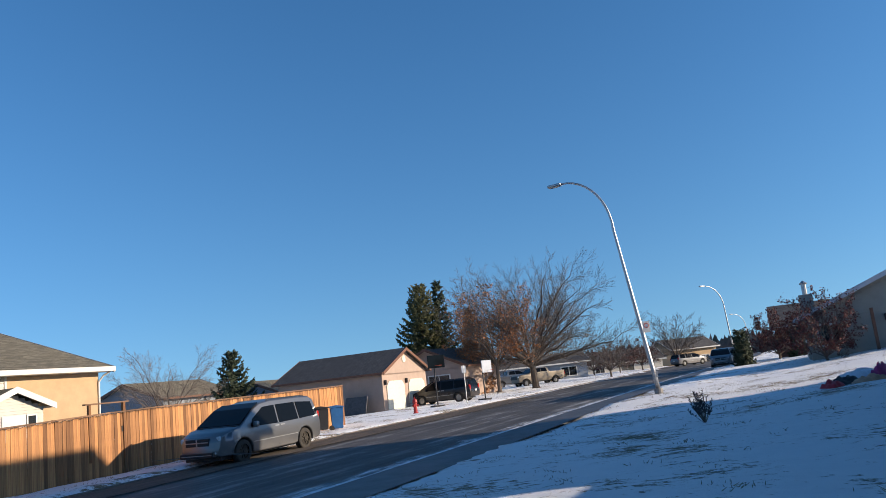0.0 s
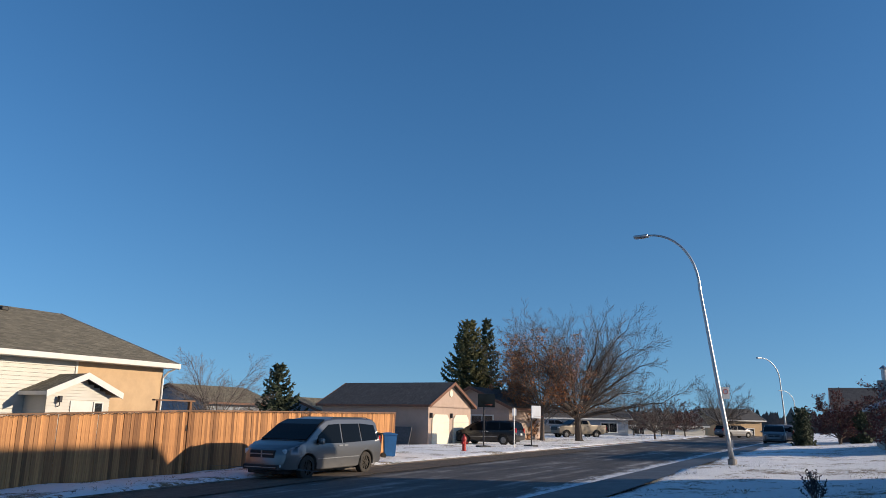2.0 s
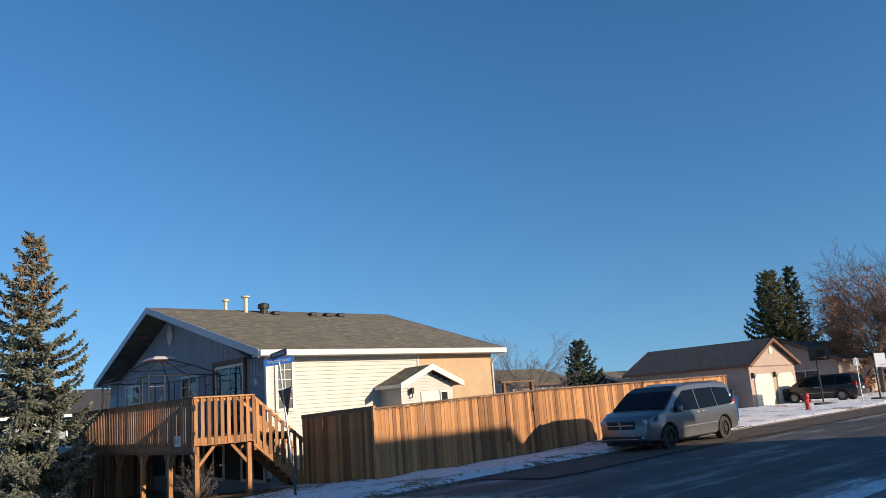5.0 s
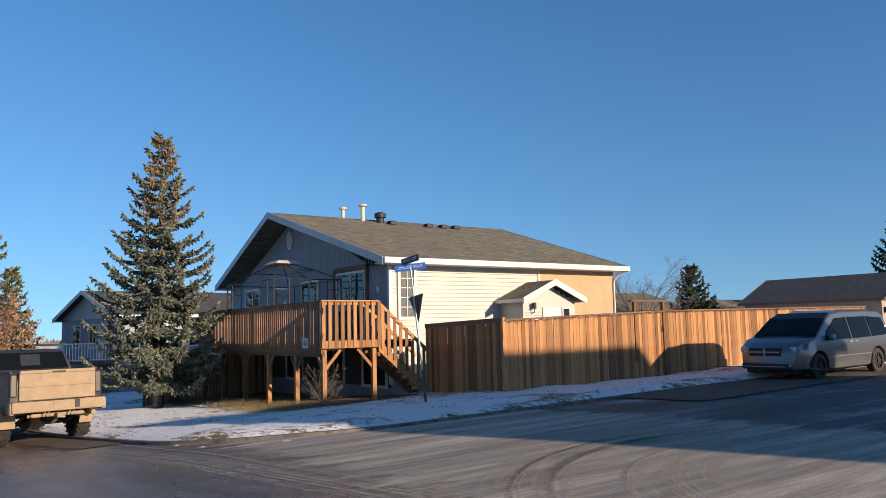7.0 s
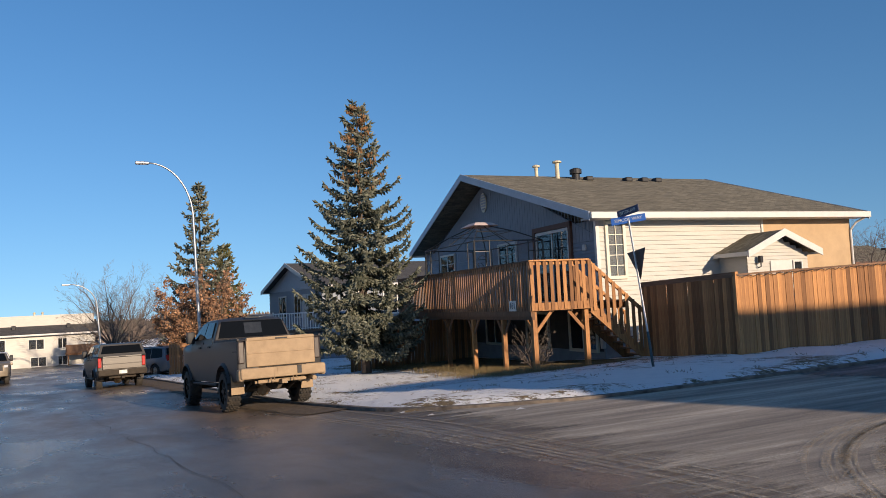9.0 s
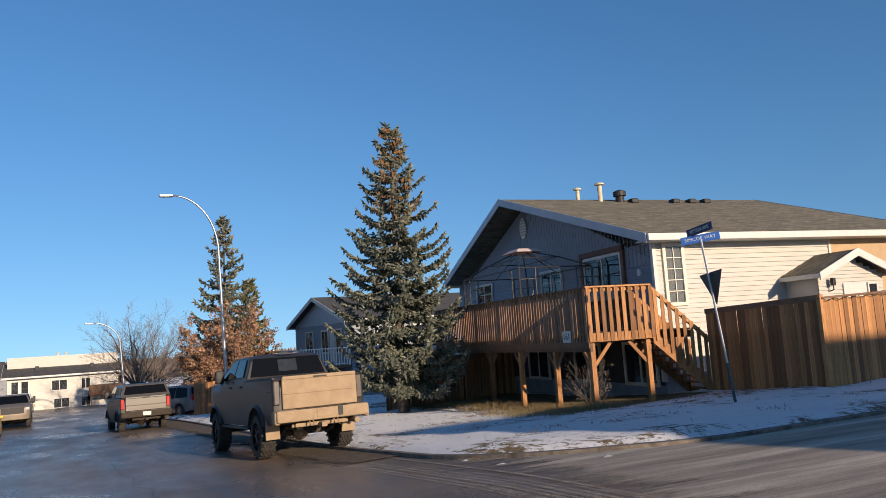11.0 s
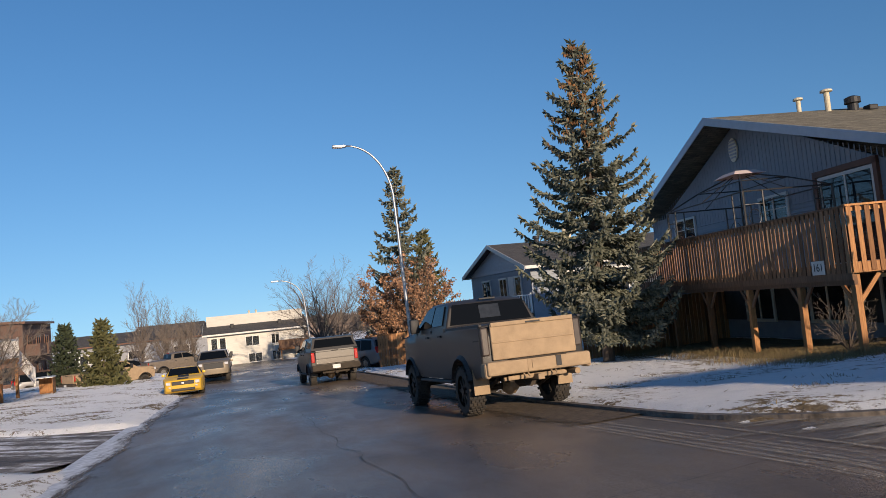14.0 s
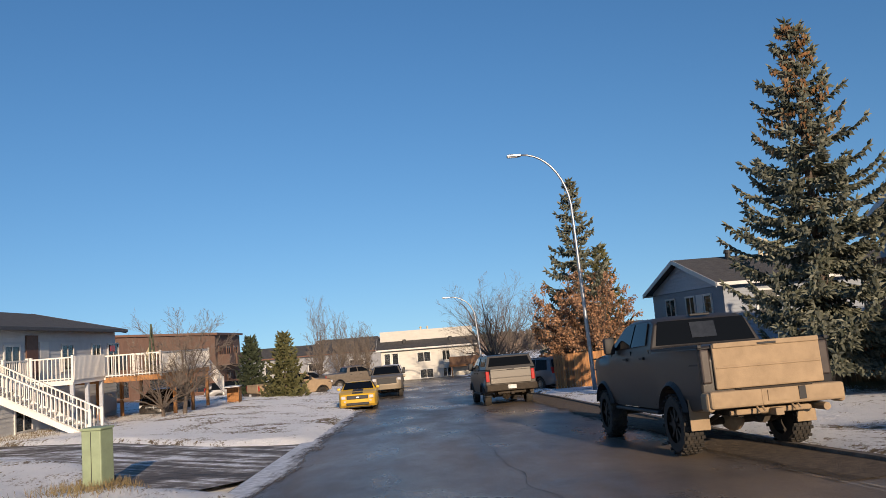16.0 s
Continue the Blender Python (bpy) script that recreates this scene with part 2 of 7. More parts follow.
def fade_along(m, stops, axis=1, rough=0.7, spread=0.55):
    """Thin a loose layer out with a ragged edge along one of its own axes."""
    nd, lk = links(m)
    tc, sp = nd.new("ShaderNodeTexCoord"), nd.new("ShaderNodeSeparateXYZ")
    lk.new(tc.outputs["Object"], sp.inputs[0])
    fac = None
    for lo, hi in stops:
        mr = nd.new("ShaderNodeMapRange")
        mr.inputs[1].default_value, mr.inputs[2].default_value = lo, hi
        lk.new(sp.outputs[axis], mr.inputs[0])
        if fac is None:
            fac = mr.outputs[0]
        else:
            mul = nd.new("ShaderNodeMath")
            mul.operation = "MULTIPLY"
            lk.new(fac, mul.inputs[0])
            lk.new(mr.outputs[0], mul.inputs[1])
            fac = mul.outputs[0]
    n = noise_node(m, 1.3, 8, stretch=(1.6, 0.35, 1), rough=0.75)
    ad = nd.new("ShaderNodeMath")
    ad.operation = "ADD"
    lk.new(fac, ad.inputs[0])
    lk.new(n, ad.inputs[1])
    lk.new(ramp_node(m, ad.outputs[0], [(0.78, K), (0.98, W)]), nd["Principled BSDF"].inputs["Alpha"])


fade_along(gravel, ((1.8, 6.5), (11.4, 9.0)))

# ---- ground and streets ----
def axis_steps(lo, hi, fine_lo, fine_hi, step):
    xs = list(np.arange(fine_lo, fine_hi + 1e-6, step))
    g, x = step, fine_lo
    while x > lo:
        g *= 1.3
        x -= g
        xs.insert(0, x)
    g, x = step, xs[-1]
    while x < hi:
        g *= 1.3
        x += g
        xs.append(x)
    return xs


LANE0, LANE_WAY = Vector((-33.3, 4.6, 0)), Vector((-0.8, -0.6, 0))


def lane_half(along):
    """Half the lane's width, which flares at its mouth."""
    return 2.0 + 2.0 * smooth01(2.0, -4.0, along)


def lane_in(x, y):
    d = Vector((x, y, 0)) - LANE0
    along, off = d.dot(LANE_WAY), d.dot(Vector((0.6, -0.8, 0)))
    return lane_half(along) - abs(off) if along > -6 else -99


def ground_level(x, y):
    d = max(inside(x, y), lane_in(x, y))
    k = 1.0 - min(1.0, max(0.0, (d + 0.1) / 0.4))
    up = -0.16 + 0.27 * k
    if k > 0.9:
        near = min(1, max(0, (-d - 0.1) / 0.7))
        up += (0.05 * noise.noise((x * 0.7, y * 0.7, 0)) + 0.10 * noise.noise((x * 0.16, y * 0.16, 3))) * near
        up += 0.10 * math.exp(-((d + 0.6) / 0.35) ** 2) * max(0, noise.noise((x * 0.9, y * 0.9, 8)) + 0.25)
    c, m = 0.306 * x + 0.952 * y, 0.912 * x - 0.41 * y
    if c > A_RIGHT + 2 and B_RIGHT - 0.5 < m < WALK_RIGHT - 0.15:
        up = min(up, -0.02)
    return height(x, y) + up


gx, gy = axis_steps(-1500, 1500, -56, 26, 0.33), axis_steps(-1500, 1500, -9, 62, 0.33)
ground_rows = [[(xx, yy, ground_level(xx, yy)) for xx in gx] for yy in gy]
tagged(grid_mesh("ground", ground_rows, snow), "thin trampled snow over frozen yellow lawn", "ground", kind="structure")


def ribbon(name, way, across, lo, hi, s0, s1, ds, up, material, k=12):
    """A strip along a street, in the street's own coordinates: x across, y along."""
    rows = []
    n = max(2, int((s1 - s0) / ds))
    for i in range(n + 1):
        s = s0 + (s1 - s0) * i / n
        row = []
        for j in range(k + 1):
            c = lo + (hi - lo) * j / k
            w = way * s + across * c
            row.append((c, s, height(w.x, w.y) + up))
        rows.append(row)
    ob = grid_mesh(name, rows, material)
    ob.matrix_world = Matrix(((across.x, way.x, 0, 0), (across.y, way.y, 0, 0), (0, 0, 1, 0), (0, 0, 0, 1)))
    return ob


tagged(ribbon("road", DA, NA, A_LEFT - 0.3, A_RIGHT + 0.3, -90, 130, 1.0, 0.0, asphalt), "wet dark asphalt street with icy patches", "road", kind="structure")
tagged(ribbon("road_side_street", SB, MB, B_LEFT - 0.3, B_RIGHT + 0.3, 8.3, 190, 1.0, 0.006, frosty), "frosty asphalt street with worn wheel tracks", "road", kind="structure")
tagged(ribbon("road_junction", SB, MB, B_LEFT - 2.2, B_RIGHT + 2.2, 1.6, 11.5, 0.5, 0.012, gravel), "sanded asphalt of the street junction", "road", kind="structure")
lane_rows = []
for i in range(40):
    p = LANE0 + LANE_WAY * (i * 0.9 - 4.7)
    lane_rows.append([(w, i * 0.9 - 4.7, height(p.x - 0.6 * w, p.y + 0.8 * w) - 0.008) for w in np.linspace(-1, 1, 12) * (lane_half(i * 0.9 - 4.7) + 0.2)])
lane_m = blank("rutted_icy_lane", 0.7)
_st = mix_node(lane_m, 0.4, noise_node(lane_m, 1.3, 8, stretch=(1.6, 0.10, 1), rough=0.75), noise_node(lane_m, 1.2, 7, rough=0.7))
_col = ramp_node(lane_m, _st, [(0.40, (0.05, 0.042, 0.036)), (0.49, (0.15, 0.12, 0.095)), (0.53, (0.38, 0.35, 0.32)), (0.58, (0.85, 0.85, 0.86))])
links(lane_m)[1].new(_col, links(lane_m)[0]["Principled BSDF"].inputs["Base Color"])
bump_node(lane_m, _st, 0.10)
lane_ob = grid_mesh("road_lane", lane_rows, lane_m)
lane_ob.matrix_world = Matrix(((-0.6, -0.8, 0, LANE0.x), (0.8, -0.6, 0, LANE0.y), (0, 0, 1, 0), (0, 0, 0, 1)))
tagged(lane_ob, "narrow asphalt lane between snowy verges", "road", kind="structure")
tagged(ribbon("pavement", SB, MB, B_RIGHT - 0.02, WALK_RIGHT, 9.5, 150, 1.0, 0.12, walkway, 4), "wet concrete pavement cleared of snow", "pavement", kind="structure")


kerb_m = mat("grimy_kerb", (0.20, 0.165, 0.135), 0.85, vary=0.32, scale=3.5, bump=0.02, bscale=14, col2=(0.05, 0.04, 0.032))


def kerb(points, label):
    """A concrete kerb with a rounded nose along points; the road lies on its left."""
    prof = [(0.10, -0.2), (0.10, 0.005), (0.03, 0.02), (0.0, 0.05), (-0.03, 0.065), (-0.16, 0.065), (-0.18, -0.2)]
    rows = []
    for i, p in enumerate(points):
        d = (points[min(i + 1, len(points) - 1)] - points[max(i - 1, 0)]).normalized()
        left = Vector((-d.y, d.x, 0))
        rows.append([Vector((p.x, p.y, height(p.x, p.y))) + left * q + Vector((0, 0, z)) for q, z in prof])
    ob = grid_mesh("kerb", rows, kerb_m)
    for f in ob.data.polygons:
        f.use_smooth = False
    return tagged(ob, label, "kerb", kind="structure")


def cm(c, m):
    x, y = ab(c, m)
    return Vector((x, y, 0))


R_FIL = 3.5
arc = lambda edge, sgn: [cm(A_RIGHT + R_FIL - R_FIL * math.cos(a), edge + sgn * (R_FIL - R_FIL * math.sin(a))) for a in np.linspace(0, math.pi / 2, 12)]
left_arc, right_arc = arc(B_LEFT, -1), arc(B_RIGHT, 1)
a0 = left_arc[0]
kerb([a0 + DA * s for s in np.arange(110, 0, -1.5)] + left_arc + [left_arc[-1] + SB * s for s in np.arange(1.5, 150, 1.5)], "worn concrete kerb along the snowy verge")
kerb(right_arc[::-1] + [right_arc[0] - DA * s for s in np.arange(1.5, 60, 1.5)], "worn concrete kerb round the corner lawn")


def local(x, y, z, ang):
    return Matrix.Translation((x, y, z)) @ Matrix.Rotation(ang, 4, "Z")


FENCE_ANG = 1.167
TRUCK_ANG = 2.86

# pale sand tracks where cars turn through the junction
sand = blank("sand_track", 0.9)
_n = noise_node(sand, 30, 5)
links(sand)[1].new(ramp_node(sand, _n, [(0.3, (0.42, 0.35, 0.26)), (0.7, (0.70, 0.61, 0.48))]), links(sand)[0]["Principled BSDF"].inputs["Base Color"])
_a = mix_node(sand, 0.5, noise_node(sand, 3.0, 7, rough=0.8), noise_node(sand, 40, 5))
links(sand)[1].new(ramp_node(sand, _a, [(0.44, K), (0.62, (0.7, 0.7, 0.7))]), links(sand)[0]["Principled BSDF"].inputs["Alpha"])
tracks = thing("sand_track", Matrix(), "pale sandy tyre tracks curving through the junction", "tyre track", kind="structure")
random.seed(31)
for k in range(64):
    rad, w = random.choice((5.1, 4.98, 5.22, 4.55, 4.65, 3.8, 3.4, 2.9)) + random.gauss(0, 0.1), random.uniform(0.012, 0.05)
    rows = []
    a0 = random.uniform(2.2, 2.7)
    for a in np.linspace(a0, random.uniform(3.3, 3.95), 36):
        row = []
        for q in (-w, w):
            r = rad + q
            row.append(on(-4.5 + r * math.cos(a), 10.8 + r * math.sin(a), 0.0155))
        rows.append(row)
    grid_mesh("track", rows, sand, tracks)
for k in range(14):
    c, w = 4.3 + 1.5 * k / 26 + random.uniform(-0.1, 0.1), random.uniform(0.008, 0.03)
    s0 = random.uniform(9, 16)
    rows = [[on(*(DA * s + NA * (c + q + 0.05 * (s - 10) * (0.2 + 0.02 * k))).xy, 0.016) for q in (-w, w)] for s in np.arange(s0, s0 + random.uniform(5, 12), 0.6)]
    grid_mesh("track", rows, sand, tracks)
# tarred cracks in the wet street
random.seed(32)
crack_m = mat("crack_tar", (0.09, 0.08, 0.07), 0.7)
for k, (s0, s1, c0, c1) in enumerate(((14, 44, 1.6, 1.0), (24, 24.4, -3.0, 5.6), (17, 17.8, -3.0, 5.6), (33, 33.5, -3.0, 5.6), (8, 8.6, 0.2, 5.6))):
    rows = []
    n = 60
    for i in range(n):
        f = i / (n - 1)
        s_, c_ = s0 + (s1 - s0) * f, c0 + (c1 - c0) * f
        wob = 0.18 * noise.noise((s_ * 0.8, c_ * 0.8, k)) + 0.05 * noise.noise((s_ * 4, c_ * 4, k))
        w = 0.003 + 0.009 * abs(noise.noise((i * 0.5, k, 2)))
        across = abs(c1 - c0) > abs(s1 - s0)
        rows.append([on(*((DA * (s_ + wob + q) + NA * c_) if across else (DA * s_ + NA * (c_ + wob + q))).xy, 0.010) for q in (-w, w)])
    grid_mesh("crack", rows, crack_m, tracks)

# ragged ice and snow left in the gutters
def gutter_ice(lo, hi):
    m = blank("gutter_ice", 0.6)
    links(m)[1].new(ramp_node(m, noise_node(m, 6, 6), [(0.3, (0.45, 0.46, 0.48)), (0.7, (0.82, 0.83, 0.85))]), links(m)[0]["Principled BSDF"].inputs["Base Color"])
    fade_along(m, ((lo, hi),), 0)
    bump_node(m, noise_node(m, 18, 5), 0.02)
    return m


tagged(ribbon("ice_strip", SB, MB, B_RIGHT - 1.7, B_RIGHT - 0.05, 10.5, 90, 1.0, 0.022, gutter_ice(B_RIGHT - 1.75, B_RIGHT + 0.7), 4), "ragged ice strip in the gutter", "ice", kind="structure")
tagged(ribbon("ice_strip", SB, MB, B_LEFT + 0.0, B_LEFT + 1.3, 46, 90, 1.0, 0.022, gutter_ice(B_LEFT + 1.35, B_LEFT - 0.7), 4), "ragged ice strip in the gutter", "ice", kind="structure")
tagged(ribbon("ice_strip", DA, NA, A_LEFT - 0.25, A_LEFT + 1.0, 8, 95, 1.0, 0.02, gutter_ice(A_LEFT + 0.95, A_LEFT - 0.9), 4), "ragged ice strip along the road edge", "ice", kind="structure")

mud_strip = blank("thawed_mud", 0.85)
links(mud_strip)[1].new(ramp_node(mud_strip, noise_node(mud_strip, 4, 7, stretch=(2, 0.3, 1), rough=0.75), [(0.35, (0.03, 0.022, 0.016)), (0.65, (0.13, 0.095, 0.065))]), links(mud_strip)[0]["Principled BSDF"].inputs["Base Color"])
fade_along(mud_strip, ((B_LEFT - 0.5, B_LEFT + 0.9), (B_LEFT + 3.0, B_LEFT + 1.7)), 0)
bump_node(mud_strip, noise_node(mud_strip, 9, 6, stretch=(2, 0.3, 1)), 0.05)
tagged(ribbon("mud_strip", SB, MB, B_LEFT + 0.1, B_LEFT + 2.9, 13, 48, 1.0, 0.03, mud_strip, 6), "thawed brown mud along the road edge", "mud", kind="structure")

edge_dirt = blank("gritty_edge", 0.9)
links(edge_dirt)[1].new(ramp_node(edge_dirt, noise_node(edge_dirt, 7, 7, rough=0.8), [(0.35, (0.035, 0.026, 0.02)), (0.65, (0.17, 0.125, 0.085))]), links(edge_dirt)[0]["Principled BSDF"].inputs["Base Color"])
fade_along(edge_dirt, ((A_RIGHT - 1.9, A_RIGHT - 0.2),), 0)
bump_node(edge_dirt, noise_node(edge_dirt, 14, 6, rough=0.8), 0.05)
tagged(ribbon("edge_dirt", DA, NA, A_RIGHT - 1.7, A_RIGHT + 0.02, 22, 75, 1.0, 0.02, edge_dirt, 5), "wet brown grit along the kerb", "dirt", kind="structure")
verge_dirt = edge_dirt.copy()
verge_dirt.name = "gritty_verge_edge"
for nd_ in verge_dirt.node_tree.nodes:
    if nd_.type == "MAP_RANGE":
        nd_.inputs[1].default_value, nd_.inputs[2].default_value = A_LEFT + 1.1, A_LEFT - 0.9
tagged(ribbon("edge_dirt", DA, NA, A_LEFT - 0.2, A_LEFT + 1.2, 14, 75, 1.0, 0.012, verge_dirt, 5), "wet brown grit along the snowy verge", "dirt", kind="structure")

# ---- building materials ----
siding_white = mat("white_vinyl_siding", (0.52, 0.495, 0.44), 0.5, vary=0.05, scale=1.5, bump=0.001, bscale=60, stretch=(1, 1, 3))
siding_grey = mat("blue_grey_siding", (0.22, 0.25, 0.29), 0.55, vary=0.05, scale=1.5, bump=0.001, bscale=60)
stucco = mat("tan_stucco", (0.50, 0.345, 0.20), 0.9, vary=0.06, scale=2.5, bump=0.006, bscale=80)
white_trim = mat("white_trim", (0.62, 0.60, 0.56), 0.45, vary=0.04, scale=4)
cream_trim = mat("cream_trim", (0.74, 0.68, 0.54), 0.5, vary=0.05, scale=4)
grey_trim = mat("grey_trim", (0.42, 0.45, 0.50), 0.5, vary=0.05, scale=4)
brown_trim = mat("brown_trim", (0.16, 0.07, 0.04), 0.6, vary=0.15, scale=6)
black_metal = mat("black_metal", (0.035, 0.035, 0.04), 0.45, 0.6, vary=0.1)
black_plastic = mat("black_plastic", (0.018, 0.018, 0.02), 0.6, vary=0.1)
galvanised = mat("galvanised_steel", (0.45, 0.46, 0.47), 0.42, 0.85, vary=0.12, scale=9)
cream_pipe = mat("cream_flue", (0.62, 0.54, 0.38), 0.6, vary=0.1, scale=7)
curtain = mat("pale_curtain", (0.62, 0.62, 0.58), 0.9, vary=0.1, scale=5, stretch=(6, 6, 0.3))
dark_room = mat("dim_room", (0.03, 0.032, 0.036), 0.9)
foundation = mat("grey_parging", (0.30, 0.31, 0.33), 0.9, vary=0.1, scale=3, bump=0.004)
glass = blank("window_glass", 0.03)
_b = links(glass)[0]["Principled BSDF"]
_b.inputs["Base Color"].default_value = (0.02, 0.025, 0.03, 1)
_b.inputs["Specular IOR Level"].default_value = 0.9
_b.inputs["Alpha"].default_value = 0.55


def shingle_mat(name, a, b):
    m = blank(name, 0.9)
    nd, lk = links(m)
    tc, mp, br = nd.new("ShaderNodeTexCoord"), nd.new("ShaderNodeMapping"), nd.new("ShaderNodeTexBrick")
    lk.new(tc.outputs["Object"], mp.inputs[0])
    lk.new(mp.outputs[0], br.inputs[0])
    br.inputs["Scale"].default_value = 1.0
    br.inputs["Brick Width"].default_value, br.inputs["Row Height"].default_value = 0.32, 0.14
    br.inputs["Mortar Size"].default_value = 0.006
    br.inputs["Color1"].default_value, br.inputs["Color2"].default_value = (*a, 1), (*b, 1)
    br.inputs["Mortar"].default_value = (a[0] * 0.4, a[1] * 0.4, a[2] * 0.4, 1)
    n = noise_node(m, 3, 7, rough=0.7)
    col = mix_node(m, 1.0, br.outputs[0], ramp_node(m, n, [(0.3, (0.7, 0.7, 0.7)), (0.7, (1.25, 1.22, 1.2))]), "MULTIPLY")
    lk.new(col, nd["Principled BSDF"].inputs["Base Color"])
    bump_node(m, br.outputs[1], -0.01)
    return m


shingles = shingle_mat("brown_grey_shingles", (0.125, 0.11, 0.075), (0.225, 0.20, 0.14))
shingles_dark = shingle_mat("dark_shingles", (0.06, 0.058, 0.058), (0.085, 0.082, 0.08))


# ---- building helpers; walls lie in a building's own x, y, z ----
def lap_siding(axis, lo, hi, at, z0, z1, out, step=0.11, top=None, bm=None):
    """Lapped boards on a wall; axis: the wall's own direction; at: its place on the other; out: the side that it faces; top: height over the axis for a gable."""
    bm = bm or bmesh.new()
    z = z0
    while z < z1 - 0.01:
        zz = min(z1, z + step)
        a, b = lo, hi
        if top:
            a, b = top(zz)
            if b - a < 0.05:
                break
        q = [(a, at + out * 0.034, z), (b, at + out * 0.034, z), (b, at + out * 0.004, zz), (a, at + out * 0.004, zz)]
        w = [(a, at, z), (b, at, z)]
        if axis == "y":
            q, w = [(p[1], p[0], p[2]) for p in q], [(p[1], p[0], p[2]) for p in w]
        q, w = [bm.verts.new(p) for p in q], [bm.verts.new(p) for p in w]
        bm.faces.new(q)
        bm.faces.new((w[0], w[1], q[1], q[0]))
        z = zz
    bmesh.ops.recalc_face_normals(bm, faces=bm.faces)
    return bm


def wall_box(x0, y0, z0, x1, y1, z1, parent, material, name="wall"):
    return part(name, box(x0, y0, z0, x1, y1, z1), material, parent)


def window(parent, axis, at, out, lo, hi, z0, z1, frame_mat, bars=1, rows=0, inner=None, width=0.07, name="window"):
    """A window on a wall: a frame with depth, glass panes, bars and a blind or dark room behind."""
    def b(l0, l1, za, zb, d0, d1, bm=None):
        d0, d1 = sorted((at + out * d0, at + out * d1))
        return box(l0, d0, za, l1, d1, zb, bm=bm) if axis == "x" else box(d0, l0, za, d1, l1, zb, bm=bm)
    bm = b(lo - width, hi + width, z0 - width, z0, 0.0, 0.07)
    b(lo - width, hi + width, z1, z1 + width, 0.0, 0.07, bm)
    b(lo - width, lo, z0, z1, 0.0, 0.065, bm)
    b(hi, hi + width, z0, z1, 0.0, 0.065, bm)
    for i in range(1, bars):
        c = lo + (hi - lo) * i / bars
        b(c - 0.03, c + 0.03, z0, z1, 0.01, 0.055, bm)
    w = part(name, bm, frame_mat, parent)
    for i in range(bars):
        l0, l1 = lo + (hi - lo) * i / bars, lo + (hi - lo) * (i + 1) / bars
        pane = part("pane", b(l0 + 0.01, l1 - 0.01, z0, z1, 0.028, 0.034), glass, w)
        pane.visible_shadow = False
    part("blind" if inner is curtain else "room", b(lo, hi, z0, z1, 0.004, 0.012), inner or dark_room, w)
    if rows:
        bm = bmesh.new()
        for i in range(1, rows):
            z = z0 + (z1 - z0) * i / rows
            b(lo, hi, z - 0.012, z + 0.012, 0.036, 0.046, bm)
        c = (lo + hi) / 2
        b(c - 0.012, c + 0.012, z0, z1, 0.036, 0.047, bm)
        part("glazing_grid", bm, frame_mat, w)
    return w


def gable_roof(parent, x0, x1, y0, y1, ze, zr, mat_top, mat_edge, soffit, thick=0.16, peak_out=0.0, across="x"):
    """A gable roof whose ridge runs along x (or y); two slopes, fascias and rake boards."""
    yc = (y0 + y1) / 2
    t = (lambda p: p) if across == "x" else (lambda p: (p[1], p[0], p[2]))
    for ye in (y0, y1):
        a = [(x0, ye, ze), (x1, ye, ze), (x1, yc, zr), (x0 - peak_out, yc, zr)]
        bm = bmesh.new()
        top = [bm.verts.new(t(p)) for p in a]
        low = [bm.verts.new(t((p[0], p[1], p[2] - thick * 0.5))) for p in a]
        bm.faces.new(top)
        bm.faces.new(low[::-1])
        for i in range(4):
            bm.faces.new((top[i], top[(i + 1) % 4], low[(i + 1) % 4], low[i]))
        bmesh.ops.recalc_face_normals(bm, faces=bm.faces)
        part("roof", bm, mat_top, parent)
        o = -1 if ye == y0 else 1
        ya, yb = sorted((ye, ye + o * 0.1))
        bb = [t((x0, ya, ze - thick)), t((x1, yb, ze + 0.0))]
        lo, hi = [min(p) for p in zip(*bb)], [max(p) for p in zip(*bb)]
        part("gutter", box(*lo, *hi, bevel=0.015), mat_edge, parent)
        for xe, po, side in ((x0, peak_out, -1), (x1, 0, 1)):
            bm = bmesh.new()
            p0, p1 = Vector((xe, ye, ze - 0.01)), Vector((xe - po, yc, zr - 0.01))
            for d in (0.0, 0.03 * side):
                for p, zz in ((p0, 0.03), (p1, 0.03), (p1, -thick - 0.04), (p0, -thick - 0.04)):
                    bm.verts.new(t((p.x + d, p.y, p.z + zz)))
            bm.verts.ensure_lookup_table()
            v = bm.verts
            for f in ((0, 1, 2, 3), (7, 6, 5, 4), (0, 4, 5, 1), (1, 5, 6, 2), (2, 6, 7, 3), (3, 7, 4, 0)):
                bm.faces.new([v[i] for i in f])
            bmesh.ops.recalc_face_normals(bm, faces=bm.faces)
            part("rake_board", bm, mat_edge if not soffit else soffit, parent)


def gable_wall(parent, at, y0, y1, ze, zr, half, material, axis="y", thick=0.12):
    yc = (y0 + y1) / 2
    k = (zr - ze) / half
    zt = zr - 0.12
    pts = [(y0, ze - 0.2), (y1, ze - 0.2), (y1, zt - k * (y1 - yc)), (yc, zt), (y0, zt - k * (yc - y0))]
    return part("gable_wall", prism(pts, "x" if axis == "y" else "y", at, at + thick), material, parent)


